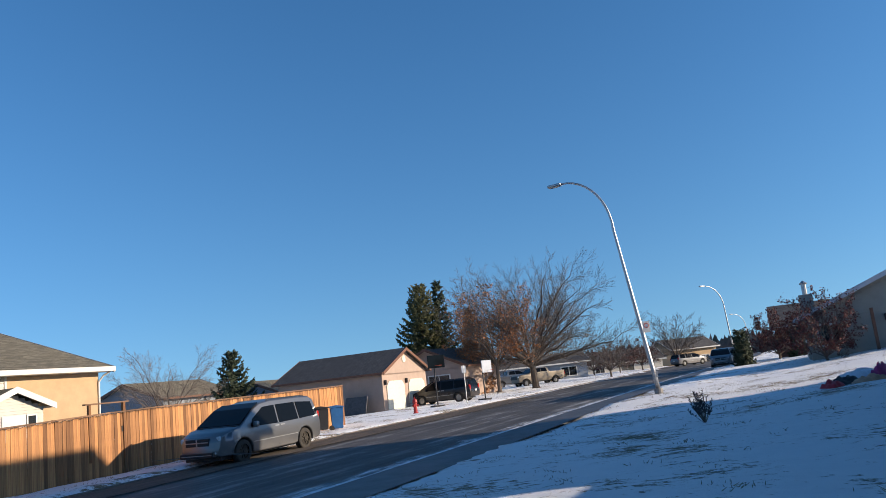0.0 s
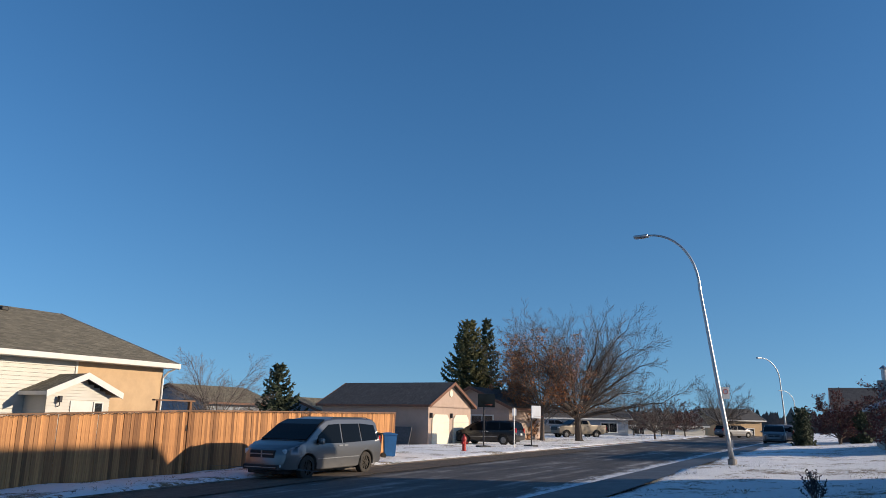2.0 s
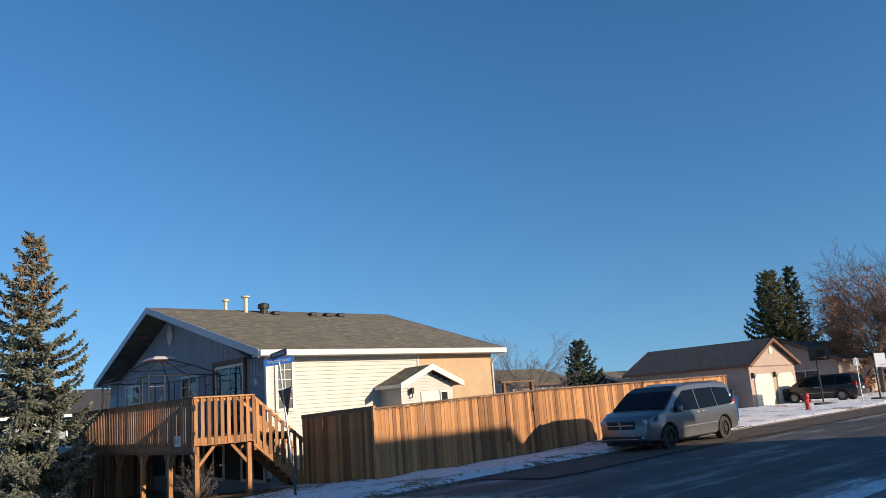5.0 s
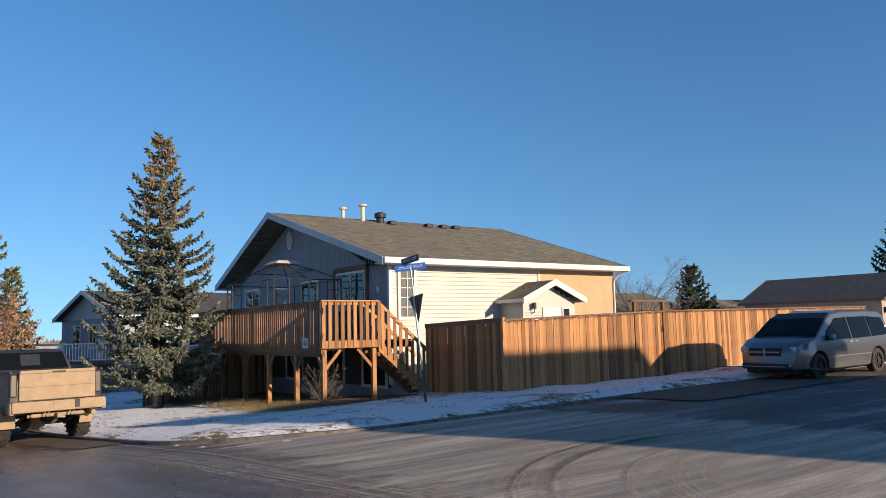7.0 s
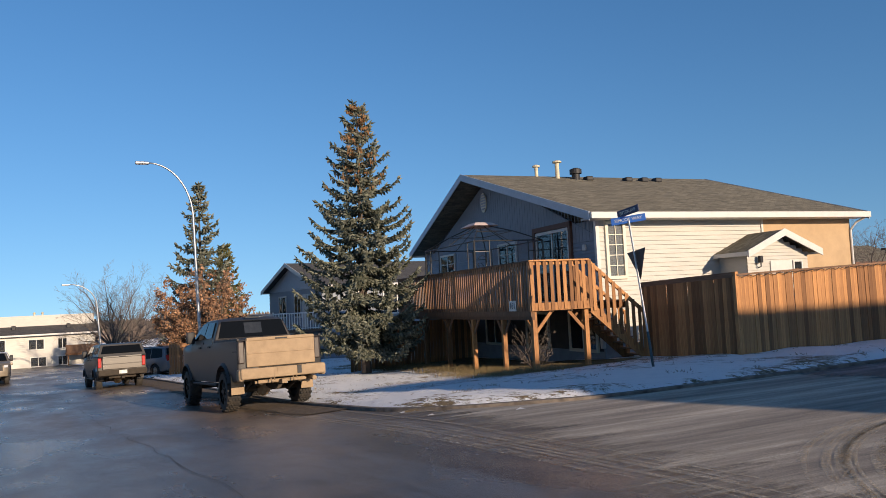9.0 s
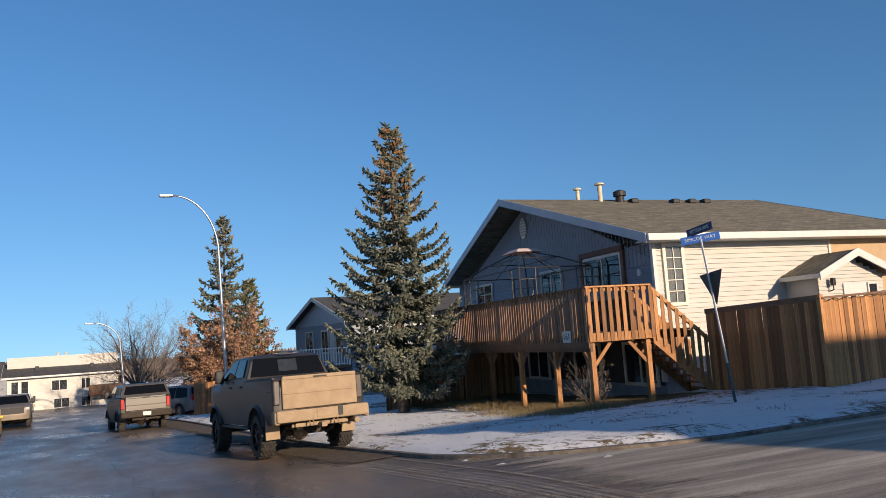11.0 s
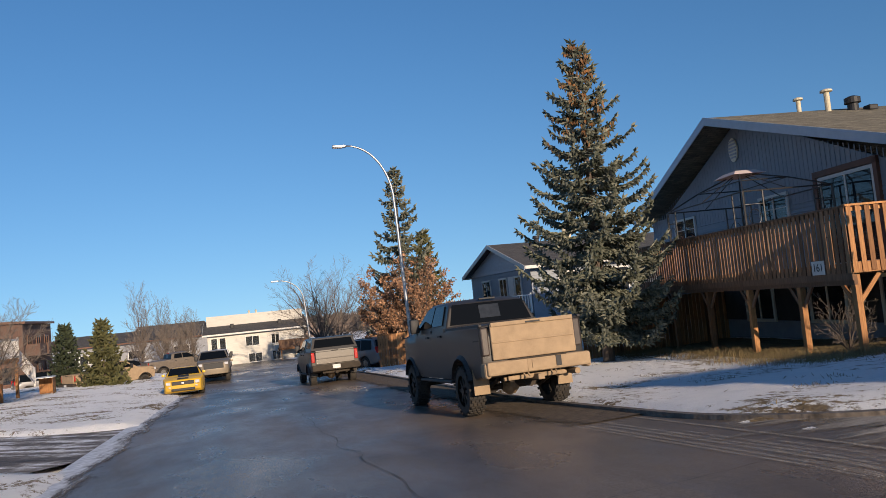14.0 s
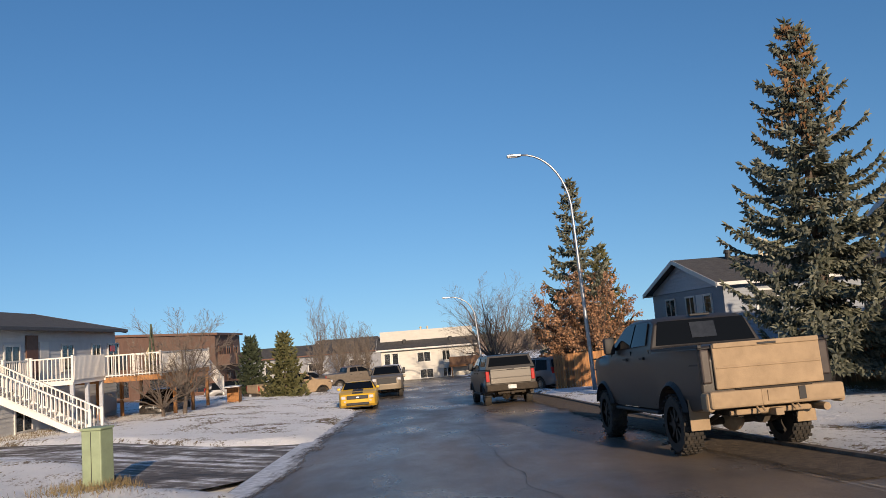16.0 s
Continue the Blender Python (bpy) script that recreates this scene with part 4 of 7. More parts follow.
# ---- vehicles; x runs forward from the tail, y to the left ----
def paint(name, col, rough=0.3, dirt=(0.20, 0.15, 0.10), mud=0.3, metal=0.3, dirt_z=1.0):
    """Car paint with road dust that thickens towards the sills."""
    m = blank(name, rough)
    b = links(m)[0]["Principled BSDF"]
    nd, lk = links(m)
    tc, sp, mr = nd.new("ShaderNodeTexCoord"), nd.new("ShaderNodeSeparateXYZ"), nd.new("ShaderNodeMapRange")
    lk.new(tc.outputs["Object"], sp.inputs[0])
    lk.new(sp.outputs[2], mr.inputs[0])
    mr.inputs[1].default_value, mr.inputs[2].default_value = dirt_z, 0.25
    mr.inputs[3].default_value, mr.inputs[4].default_value = mud, min(1.0, mud + 0.45)
    n = noise_node(m, 3.5, 7, rough=0.7)
    mul = nd.new("ShaderNodeMath")
    mul.operation = "MULTIPLY"
    lk.new(mr.outputs[0], mul.inputs[0])
    lk.new(ramp_node(m, n, [(0.3, (0.5, 0.5, 0.5)), (0.65, (1, 1, 1))]), mul.inputs[1])
    lk.new(mix_node(m, mul.outputs[0], col, dirt), b.inputs["Base Color"])
    lk.new(ramp_node(m, mul.outputs[0], [(0.1, (rough,) * 3), (0.8, (0.85,) * 3)]), b.inputs["Roughness"])
    b.inputs["Metallic"].default_value = metal
    return m


rubber = mat("tyre_rubber", (0.022, 0.021, 0.02), 0.85, vary=0.2, scale=8, col2=(0.05, 0.04, 0.03))
dark_glass = blank("tinted_glass", 0.05)
links(dark_glass)[0]["Principled BSDF"].inputs["Base Color"].default_value = (0.005, 0.006, 0.007, 1)
links(dark_glass)[0]["Principled BSDF"].inputs["Specular IOR Level"].default_value = 0.13
red_lens = mat("red_lens", (0.45, 0.015, 0.012), 0.2, vary=0.1)
clear_lens = mat("clear_lens", (0.55, 0.56, 0.58), 0.12, vary=0.1)
plate_white = mat("plate_white", (0.65, 0.65, 0.62), 0.5)
rim_grey = mat("alloy_rim", (0.35, 0.34, 0.32), 0.4, 0.7, vary=0.2)
rim_dark = mat("dark_steel_rim", (0.05, 0.042, 0.034), 0.6, 0.4, vary=0.2)
tan_mud = mat("dried_tan_mud", (0.37, 0.265, 0.165), 0.92, vary=0.10, scale=4, bump=0.002, bscale=70)
brown_mud = mat("brown_underbody", (0.055, 0.042, 0.03), 0.9, vary=0.2, scale=6)


def arch(x, r, z, n=9, lo=0.0):
    """Wheel-arch points from the front of the arch to its rear."""
    a0 = math.asin(max(-1, min(1, (lo - z) / r)))
    return [(x + r * math.cos(a), z + r * math.sin(a)) for a in np.linspace(a0, math.pi - a0, n)]


def body_mesh(outline, half, warp, zcuts, xcuts):
    bm = prism(outline, "y", -half, half)
    for z in zcuts:
        bmesh.ops.bisect_plane(bm, geom=bm.verts[:] + bm.edges[:] + bm.faces[:], plane_co=(0, 0, z), plane_no=(0, 0, 1))
    for x in xcuts:
        bmesh.ops.bisect_plane(bm, geom=bm.verts[:] + bm.edges[:] + bm.faces[:], plane_co=(x, 0, 0), plane_no=(1, 0, 0))
    for y in (-0.93, -0.78, -0.5, 0.5, 0.78, 0.93):
        bmesh.ops.bisect_plane(bm, geom=bm.verts[:] + bm.edges[:] + bm.faces[:], plane_co=(0, half * y, 0), plane_no=(0, 1, 0))
    lo, hi = min(zcuts), max(p[1] for p in outline)
    ends = [p[0] for p in outline]
    x0, x1 = min(ends), max(ends)
    for v in bm.verts:
        a = abs(v.co.y) / half
        y = v.co.y * warp(v.co.x, v.co.z)
        v.co.z -= 0.055 * a ** 4 * smooth01(lo, hi, v.co.z)
        v.co.x += (0.05 if v.co.x < x0 + 0.25 else -0.16 if v.co.x > x1 - 0.5 else 0) * a ** 4
        v.co.y = y
    bmesh.ops.triangulate(bm, faces=[f for f in bm.faces if len(f.verts) > 4])
    return bm


def soften(ob, width):
    """Round the pressed edges of a body."""
    md = ob.modifiers.new("rounding", "BEVEL")
    md.width, md.segments, md.limit_method, md.angle_limit = width, 3, "ANGLE", radians(38)
    md.use_clamp_overlap = False
    md.harden_normals = True
    return ob


def sharp(ob, deg=32):
    for p in ob.data.polygons:
        p.use_smooth = True
    ob.data.set_sharp_from_angle(angle=radians(deg))
    return ob


def side_panel(name, pts, half, warp, material, parent, out=0.008, sides=(1, -1), thick=0.02):
    """A pane or panel that follows the flank, on both sides."""
    for s in sides:
        bm = bmesh.new()
        a = [bm.verts.new((x, s * (half * warp(x, z) + out), z)) for x, z in pts]
        b = [bm.verts.new((x, s * (half * warp(x, z) + out - thick), z)) for x, z in pts]
        bm.faces.new(a), bm.faces.new(b[::-1])
        n = len(pts)
        for i in range(n):
            bm.faces.new((a[i], a[(i + 1) % n], b[(i + 1) % n], b[i]))
        bmesh.ops.recalc_face_normals(bm, faces=bm.faces)
        part(name, bm, material, parent)


def cross_panel(name, p0, p1, w0, w1, material, parent, out=0.01, label=""):
    """A pane across the car from the line x, z = p0 to p1, with half widths w0 and w1."""
    d = Vector((p1[0] - p0[0], 0, p1[1] - p0[1]))
    nrm = Vector((d.z, 0, -d.x)).normalized() * out
    bm = bmesh.new()
    q = [Vector((p0[0], w0, p0[1])), Vector((p0[0], -w0, p0[1])), Vector((p1[0], -w1, p1[1])), Vector((p1[0], w1, p1[1]))]
    a, b = [bm.verts.new(v + nrm) for v in q], [bm.verts.new(v - nrm) for v in q]
    bm.faces.new(a), bm.faces.new(b[::-1])
    for i in range(4):
        bm.faces.new((a[i], a[(i + 1) % 4], b[(i + 1) % 4], b[i]))
    bmesh.ops.recalc_face_normals(bm, faces=bm.faces)
    return part(name, bm, material, parent, label)


def wheel(parent, x, y, r, w, side, rim_mat, lugs=False, spokes=8):
    """A tyre with shoulders and tread, and a spoked rim. side: 1 left, -1 right."""
    prof = [(0.62, -0.5), (0.9, -0.5), (0.97, -0.42), (1.0, -0.3), (1.0, 0.3), (0.97, 0.42), (0.9, 0.5), (0.62, 0.5)]
    n = 40
    bm = bmesh.new()
    rings = []
    for k in range(n):
        a = 2 * math.pi * k / n
        tread = 0.972 if (k % 2 and lugs) else 1.0
        rings.append([bm.verts.new((x + r * q * (tread if q > 0.95 else 1) * math.cos(a), y + w * t, r + r * q * (tread if q > 0.95 else 1) * math.sin(a))) for q, t in prof])
    for k in range(n):
        p, q = rings[k], rings[(k + 1) % n]
        for i in range(len(prof) - 1):
            bm.faces.new((p[i], p[i + 1], q[i + 1], q[i]))
    bmesh.ops.recalc_face_normals(bm, faces=bm.faces)
    if lugs:
        for k in range(0, n):
            a = 2 * math.pi * (k + 0.5) / n
            for t in (-0.34, -0.1, 0.14, 0.38):
                m = Matrix.Translation((x + r * math.cos(a), y + w * (t + (0.06 if k % 2 else -0.06)), r + r * math.sin(a))) @ Matrix.Rotation(-a, 4, "Y")
                bmesh.ops.create_cube(bm, size=1, matrix=m @ Matrix.Diagonal((0.022, w * 0.19, r * 0.10, 1)))
    whl = part("wheel", bm, rubber, parent, "knobbly mud-terrain tyre" if lugs else "")
    bm = bmesh.new()
    yo = y + side * w * 0.40
    bmesh.ops.create_cone(bm, cap_ends=True, segments=28, radius1=r * 0.62, radius2=r * 0.62, depth=w * 0.2, matrix=Matrix.Translation((x, yo - side * w * 0.22, r)) @ Matrix.Rotation(radians(90), 4, "X"))
    for k in range(spokes):
        a = 2 * math.pi * k / spokes
        m = Matrix.Translation((x + r * 0.36 * math.cos(a), yo - side * 0.02, r + r * 0.36 * math.sin(a))) @ Matrix.Rotation(-a, 4, "Y")
        bmesh.ops.create_cube(bm, size=1, matrix=m @ Matrix.Diagonal((r * 0.5, 0.04, r * 0.11, 1)))
    bmesh.ops.create_cone(bm, cap_ends=True, segments=16, radius1=r * 0.16, radius2=r * 0.14, depth=0.06, matrix=Matrix.Translation((x, yo, r)) @ Matrix.Rotation(radians(90), 4, "X"))
    part("rim", bm, rim_mat, whl)
    return whl


def pickup(m, name, label, paint_mat, tail_mat, lower, lift=0.0, topper=False, r=0.40, rim=rim_grey, detail=True, group=""):
    """A crew-cab pickup truck."""
    v = thing(name, m, label, "pickup truck", group)
    L, w = 6.15, 1.0
    zb, zr = (0.42 if lift > 0.2 else 0.50) + lift, 1.40 + lift
    zt = 1.96 + lift
    ra, fa = 1.28, 5.12
    low = [(0.02, zb + 0.12), (0.0, zr - 0.02), (0.04, zr), (1.98, zr + 0.02), (2.02, zr + 0.03), (2.16, zt - 0.09), (2.35, zt), (3.5, zt + 0.02), (3.85, zt - 0.05), (4.62, zr + 0.02), (5.0, zr), (5.85, zr - 0.08), (6.08, zr - 0.2), (6.15, zb + 0.35), (6.1, zb)]
    low += arch(fa, r + 0.10, r + lift * 0.2, 11, zb) + [(4.4, zb - 0.02), (2.0, zb - 0.02)] + arch(ra, r + 0.10, r + lift * 0.2, 11, zb) + [(0.5, zb), (0.1, zb + 0.05)]

    def warp(x, z):
        k = 1.0
        if z > zr:
            k -= 0.20 * (z - zr) / (zt - zr)
        if x > 5.3:
            k -= 0.10 * ((x - 5.3) / 0.85) ** 2
        if z < zb + 0.25:
            k -= 0.05 * (zb + 0.25 - z) / 0.25
        return k * (0.985 if x < 2.0 else 1.0)
    soften(sharp(part("body", body_mesh(low, w, warp, (zb + 0.25, zr - 0.25, zr - 0.05, zt - 0.06), (2.0, 4.4, 5.3, 5.7)), paint_mat, v), 30), 0.035)
    # doors' seams and glass
    side_panel("window", [(2.3, zr + 0.08), (2.42, zt - 0.1), (3.05, zt - 0.08), (3.08, zr + 0.07)], w, warp, dark_glass, v)
    side_panel("window", [(3.14, zr + 0.07), (3.12, zt - 0.08), (3.6, zt - 0.09), (4.25, zr + 0.10), (4.25, zr + 0.05)], w, warp, dark_glass, v)
    for x in (2.12, 3.1, 4.3):
        side_panel("door_seam", [(x, zb + 0.05), (x, zr), (x + 0.014, zr), (x + 0.014, zb + 0.05)], w, warp, black_plastic, v, 0.003)
    side_panel("body_line", [(0.1, zr - 0.3), (0.1, zr - 0.275), (5.9, zr - 0.30), (5.9, zr - 0.325)], w, lambda x, z: warp(x, z), lower, v, 0.004)
    for x in (2.35, 3.3):
        side_panel("door_handle", [(x, zr - 0.16), (x, zr - 0.12), (x + 0.2, zr - 0.12), (x + 0.2, zr - 0.16)], w, warp, black_plastic, v, 0.035, thick=0.04)
    cross_panel("rear_window", (2.035, zr + 0.05), (2.155, zt - 0.10), -0.88, -0.76, dark_glass, v, 0.012)
    cross_panel("rear_slider", (2.062, zr + 0.14), (2.142, zt - 0.15), -0.22, -0.22, mat("slider_glass", (0.03, 0.033, 0.036), 0.1), v, 0.026)
    cross_panel("windscreen", (3.86, zt - 0.07), (4.6, zr + 0.05), 0.72, 0.86, dark_glass, v, 0.012)
    part("brake_light", box(2.13, -0.18, zt - 0.04, 2.2, 0.18, zt + 0.0, 0.01), black_plastic if detail else red_lens, v)
    # tailgate, lamps, bumper
    tg = part("tailgate", box(-0.035, -0.80, zb + 0.33, 0.03, 0.80, zr - 0.01, 0.02), tail_mat, v, "tailgate caked in dust" if detail else "")
    part("spoiler_lip", box(-0.06, -0.79, zr - 0.07, 0.02, 0.79, zr + 0.005, 0.015), tail_mat, tg)
    part("crease", box(-0.05, -0.78, zr - 0.36, -0.02, 0.78, zr - 0.33, 0.01), tail_mat, tg)
    part("handle", box(-0.075, -0.14, zr - 0.055, -0.055, 0.14, zr - 0.025, 0.005), black_plastic, tg)
    for s in (1, -1):
        part("tail_light", box(0.005, s * 0.885 - 0.055, zb + 0.42, 0.16, s * 0.885 + 0.085, zr - 0.07, 0.025), red_lens if not detail else mat("dusty_lens", (0.06, 0.045, 0.038), 0.4), v)
        sharp(part("wing_mirror", box(4.0, s * 1.08 - 0.09, zr - 0.02, 4.14, s * 1.08 + 0.12, zr + 0.30, 0.04), black_plastic, v))
        part("mirror_arm", tube([(4.12, s * 0.9, zr + 0.06), (4.08, s * 1.05, zr + 0.1)], 0.03, 6), black_plastic, v)
        part("mud_flap", box(ra - r - 0.16, s * 0.83 - 0.15, 0.40, ra - r - 0.145, s * 0.83 + 0.15, zb + 0.18), tail_mat if detail else black_plastic, v, "tan mud flap")
        part("running_board", box(1.95, s * 0.93 - 0.08, zb - 0.1, 4.35, s * 0.93 + 0.08, zb - 0.04, 0.02), black_plastic, v)
        part("headlamp", box(5.9, s * 0.78 - 0.12, zr - 0.36, 6.09, s * 0.78 + 0.1, zr - 0.2, 0.02), clear_lens, v)
        for x in (ra, fa):
            bm = bmesh.new()
            pa = arch(x, r + 0.10, r + lift * 0.2, 13, zb)
            pb = arch(x, r + 0.17, r + lift * 0.2, 13, zb)
            for (x0, z0), (x1, z1), (x2, z2), (x3, z3) in zip(pa, pa[1:], pb[1:], pb):
                y = s * w * 0.985
                q = [bm.verts.new((px, yy, pz)) for px, yy, pz in ((x0, y + s * 0.055, z0), (x1, y + s * 0.055, z1), (x2, y, z2), (x3, y, z3))]
                bm.faces.new(q)
                q2 = [bm.verts.new((px, yy, pz)) for px, yy, pz in ((x0, y + s * 0.055, z0), (x1, y + s * 0.055, z1), (x1, y - s * 0.2, z1), (x0, y - s * 0.2, z0))]
                bm.faces.new(q2)
            part("fender_flare", bm, lower, v)
            wheel(v, x, s * (0.86 if r > 0.42 else 0.83), r, 0.31 if r > 0.42 else 0.26, s, rim, r > 0.42)
    bp = part("bumper", box(-0.20, -0.98, zb + 0.07, 0.05, 0.98, zb + 0.31, 0.035), tail_mat if detail else brown_mud, v)
    part("licence_plate", box(-0.222, -0.16, zb + 0.13, -0.2, 0.16, zb + 0.28), plate_white if not detail else tail_mat, bp)
    if detail:
        part("lamp_recess", box(-0.212, -0.40, zb + 0.12, -0.2, -0.30, zb + 0.30, 0.0), black_plastic, bp)
        for s in (1, -1):
            part("tow_loop", tube([(-0.12, s * 0.30, zb + 0.06), (-0.2, s * 0.30, zb - 0.01), (-0.2, s * 0.22, zb - 0.01), (-0.12, s * 0.22, zb + 0.06)], 0.016, 6), tan_mud, v)
            part("bumper_end", box(-0.15, s * 0.955 - 0.06, zb + 0.03, 0.12, s * 0.955 + 0.06, zb + 0.30, 0.05), tail_mat, bp)
            part("bed_rail_cap", box(0.03, s * 0.955 - 0.035, zr - 0.055, 1.98, s * 0.955 + 0.03, zr + 0.0, 0.012), black_plastic, v)
        part("step_pad", box(-0.19, -0.52, zb + 0.305, 0.02, 0.52, zb + 0.325, 0.006), brown_mud, bp)
        part("plate_pocket", box(-0.206, -0.24, zb + 0.09, -0.199, 0.24, zb + 0.30, 0.0), tail_mat, bp)
        part("spare_tyre", tube([(0.35, 0, zb - 0.1), (0.85, 0, zb - 0.1)], 0.12, 10), brown_mud, v)
        part("skid_bar", tube([(0.1, -0.6, zb - 0.02), (0.1, 0.6, zb - 0.02)], 0.035, 8), tan_mud, v)
        side_panel("fuel_cap", [(1.72, zr - 0.26), (1.72, zr - 0.1), (1.88, zr - 0.1), (1.88, zr - 0.26)], w, warp, lower, v, 0.004, (1,))
    part("hitch", box(-0.18, -0.06, zb - 0.08, 0.3, 0.06, zb + 0.02, 0.01), brown_mud if not detail else tail_mat, v)
    part("hitch_bar", box(0.0, -0.55, zb - 0.05, 0.08, 0.55, zb + 0.03, 0.02), tail_mat if detail else brown_mud, v)
    part("rear_axle", tube([(ra, -0.78, r), (ra, 0.78, r)], 0.06, 10), brown_mud, v)
    bm = bmesh.new()
    bmesh.ops.create_icosphere(bm, subdivisions=2, radius=0.18, matrix=Matrix.Translation((ra, 0.05, r)))
    part("differential", bm, tan_mud, v)
    part("front_axle", tube([(fa, -0.78, r), (fa, 0.78, r)], 0.06, 10), brown_mud, v)
    part("exhaust", tube([(1.6, -0.62, zb - 0.02), (0.5, -0.70, zb - 0.0), (-0.1, -0.74, zb - 0.02)], 0.055, 12), brown_mud if not detail else tan_mud, v)
    for s in (1, -1):
        part("frame_rail", box(0.1, s * 0.45 - 0.04, zb - 0.08, 5.9, s * 0.45 + 0.04, zb + 0.06), brown_mud, v)
        part("leaf_spring", tube([(0.55, s * 0.55, zb - 0.04), (ra, s * 0.55, r - 0.06), (2.0, s * 0.55, zb - 0.04)], 0.035, 6), brown_mud, v)
    part("wheel_well", box(ra - r - 0.05, -0.72, zb + 0.1, ra + r + 0.05, 0.72, zr - 0.3), black_plastic, v)
    part("wheel_well", box(fa - r - 0.05, -0.72, zb + 0.1, fa + r + 0.05, 0.72, zr - 0.3), black_plastic, v)
    part("grille", box(6.1, -0.6, zb + 0.35, 6.16, 0.6, zr - 0.2, 0.02), black_plastic, v)
    if topper:
        t = prism([(0.02, zr), (0.22, zt - 0.06), (0.4, zt - 0.02), (2.05, zt - 0.02), (2.05, zr)], "y", -0.96, 0.96)
        for q in t.verts:
            q.co.y *= 1 - 0.16 * max(0, q.co.z - zr) / (zt - zr)
        sharp(part("topper", t, paint_mat, v, "dark fibreglass bed canopy"))
        cross_panel("topper_window", (0.06, zr + 0.10), (0.19, zt - 0.13), -0.84, -0.74, dark_glass, v, 0.012)
        side_panel("topper_window", [(0.4, zr + 0.12), (0.45, zt - 0.14), (1.85, zt - 0.14), (1.9, zr + 0.12)], 0.96, lambda x, z: 1 - 0.16 * (z - zr) / (zt - zr), dark_glass, v)
    return v


def minivan(m, label, paint_mat, rim=rim_grey, name="minivan", category="minivan", L=5.15, H=1.74, detail=True):
    """A minivan or SUV: one-box body with tinted side glass."""
    v = thing(name, m, label, category)
    w, r = 0.98, 0.355
    ra, fa = 1.05, 1.05 + 3.08
    zb = 0.30
    k = H / 1.74
    out = [(0.06, zb + 0.06), (0.0, 0.5), (0.02, 0.8), (0.1, 1.02), (0.3, 1.6 * k), (0.5, 1.70 * k), (1.2, 1.735 * k), (2.5, H), (3.1, 1.685 * k), (3.5, 1.53 * k), (4.22, 1.14), (4.5, 1.09), (4.82, 1.02), (5.02, 0.93), (5.11, 0.78), (5.13, 0.62), (5.17, 0.5), (5.16, 0.36), (5.06, zb)]
    out += arch(fa, r + 0.06, r, 11, zb) + [(3.6, zb - 0.04), (1.6, zb - 0.04)] + arch(ra, r + 0.06, r, 11, zb) + [(0.5, zb)]

    def warp(x, z):
        q = 1.0
        if z > 1.0:
            q -= 0.20 * (z - 1.0) / 0.74
        if z < 0.6:
            q -= 0.04 * (0.6 - z) / 0.35
        if x > 4.2:
            q -= 0.22 * ((x - 4.2) / 0.95) ** 2
        if x < 0.4:
            q -= 0.10 * ((0.4 - x) / 0.4) ** 2
        return q
    soften(sharp(part("body", body_mesh(out, w, warp, (0.45, 0.72, 1.0, 1.3, 1.6), (0.2, 0.6, 3.0, 4.3, 4.7, 5.0)), paint_mat, v), 28), 0.04)
    side_panel("window", [(0.42, 1.08), (0.5, 1.56), (1.32, 1.62), (1.32, 1.05)], w, warp, dark_glass, v)
    side_panel("window", [(1.40, 1.05), (1.40, 1.62), (2.36, 1.62), (2.40, 1.03)], w, warp, dark_glass, v)
    side_panel("window", [(2.48, 1.03), (2.46, 1.62), (3.02, 1.60), (3.62, 1.28), (3.78, 1.05)], w, warp, dark_glass, v)
    for x in (1.36, 2.44, 3.72):
        side_panel("door_seam", [(x, 0.35), (x, 1.04), (x + 0.012, 1.04), (x + 0.012, 0.35)], w, warp, black_plastic, v, 0.003)
    side_panel("trim_strip", [(1.5, 0.58), (1.5, 0.605), (3.7, 0.60), (3.7, 0.575)], w, warp, galvanised, v, 0.006)
    for x in (2.28, 2.56):
        side_panel("door_handle", [(x - 0.1, 0.94), (x - 0.1, 0.975), (x + 0.1, 0.975), (x + 0.1, 0.94)], w, warp, galvanised, v, 0.03, thick=0.035)
    cross_panel("windscreen", (3.14, 1.665 * k), (3.5, 1.53 * k), 0.74, 0.80, dark_glass, v, 0.014)
    cross_panel("windscreen", (3.5, 1.53 * k), (4.18, 1.165), 0.80, 0.87, dark_glass, v, 0.014)
    cross_panel("rear_window", (0.12, 1.08), (0.29, 1.56), -0.78, -0.7, dark_glass, v, 0.012)
    cross_panel("hood_seam", (4.24, 1.138), (4.28, 1.13), 0.80, 0.80, black_plastic, v, 0.006)
    part("grille", box(5.0, -0.46, 0.66, 5.125, 0.46, 0.88, 0.02), black_plastic, v, "black crosshair grille")
    part("grille_bar", box(5.11, -0.44, 0.755, 5.14, 0.44, 0.785), galvanised, v)
    part("grille_bar", box(5.11, -0.02, 0.67, 5.14, 0.02, 0.87), galvanised, v)
    part("lower_intake", box(5.0, -0.66, 0.32, 5.175, 0.66, 0.47, 0.02), black_plastic, v)
    part("bumper_strip", box(5.05, -0.60, 0.385, 5.19, 0.60, 0.405), galvanised, v)
    for s in (1, -1):
        bm = box(4.58, s * 0.66 - 0.16, 0.74, 4.985, s * 0.66 + 0.12, 0.91, 0.05)
        part("headlamp", bm, clear_lens, v)
        part("fog_lamp", box(5.03, s * 0.62 - 0.06, 0.40, 5.10, s * 0.62 + 0.06, 0.46, 0.01), clear_lens, v)
        part("tail_light", box(0.075, s * 0.80 - 0.07, 0.86, 0.19, s * 0.80 + 0.075, 1.2, 0.025), red_lens, v)
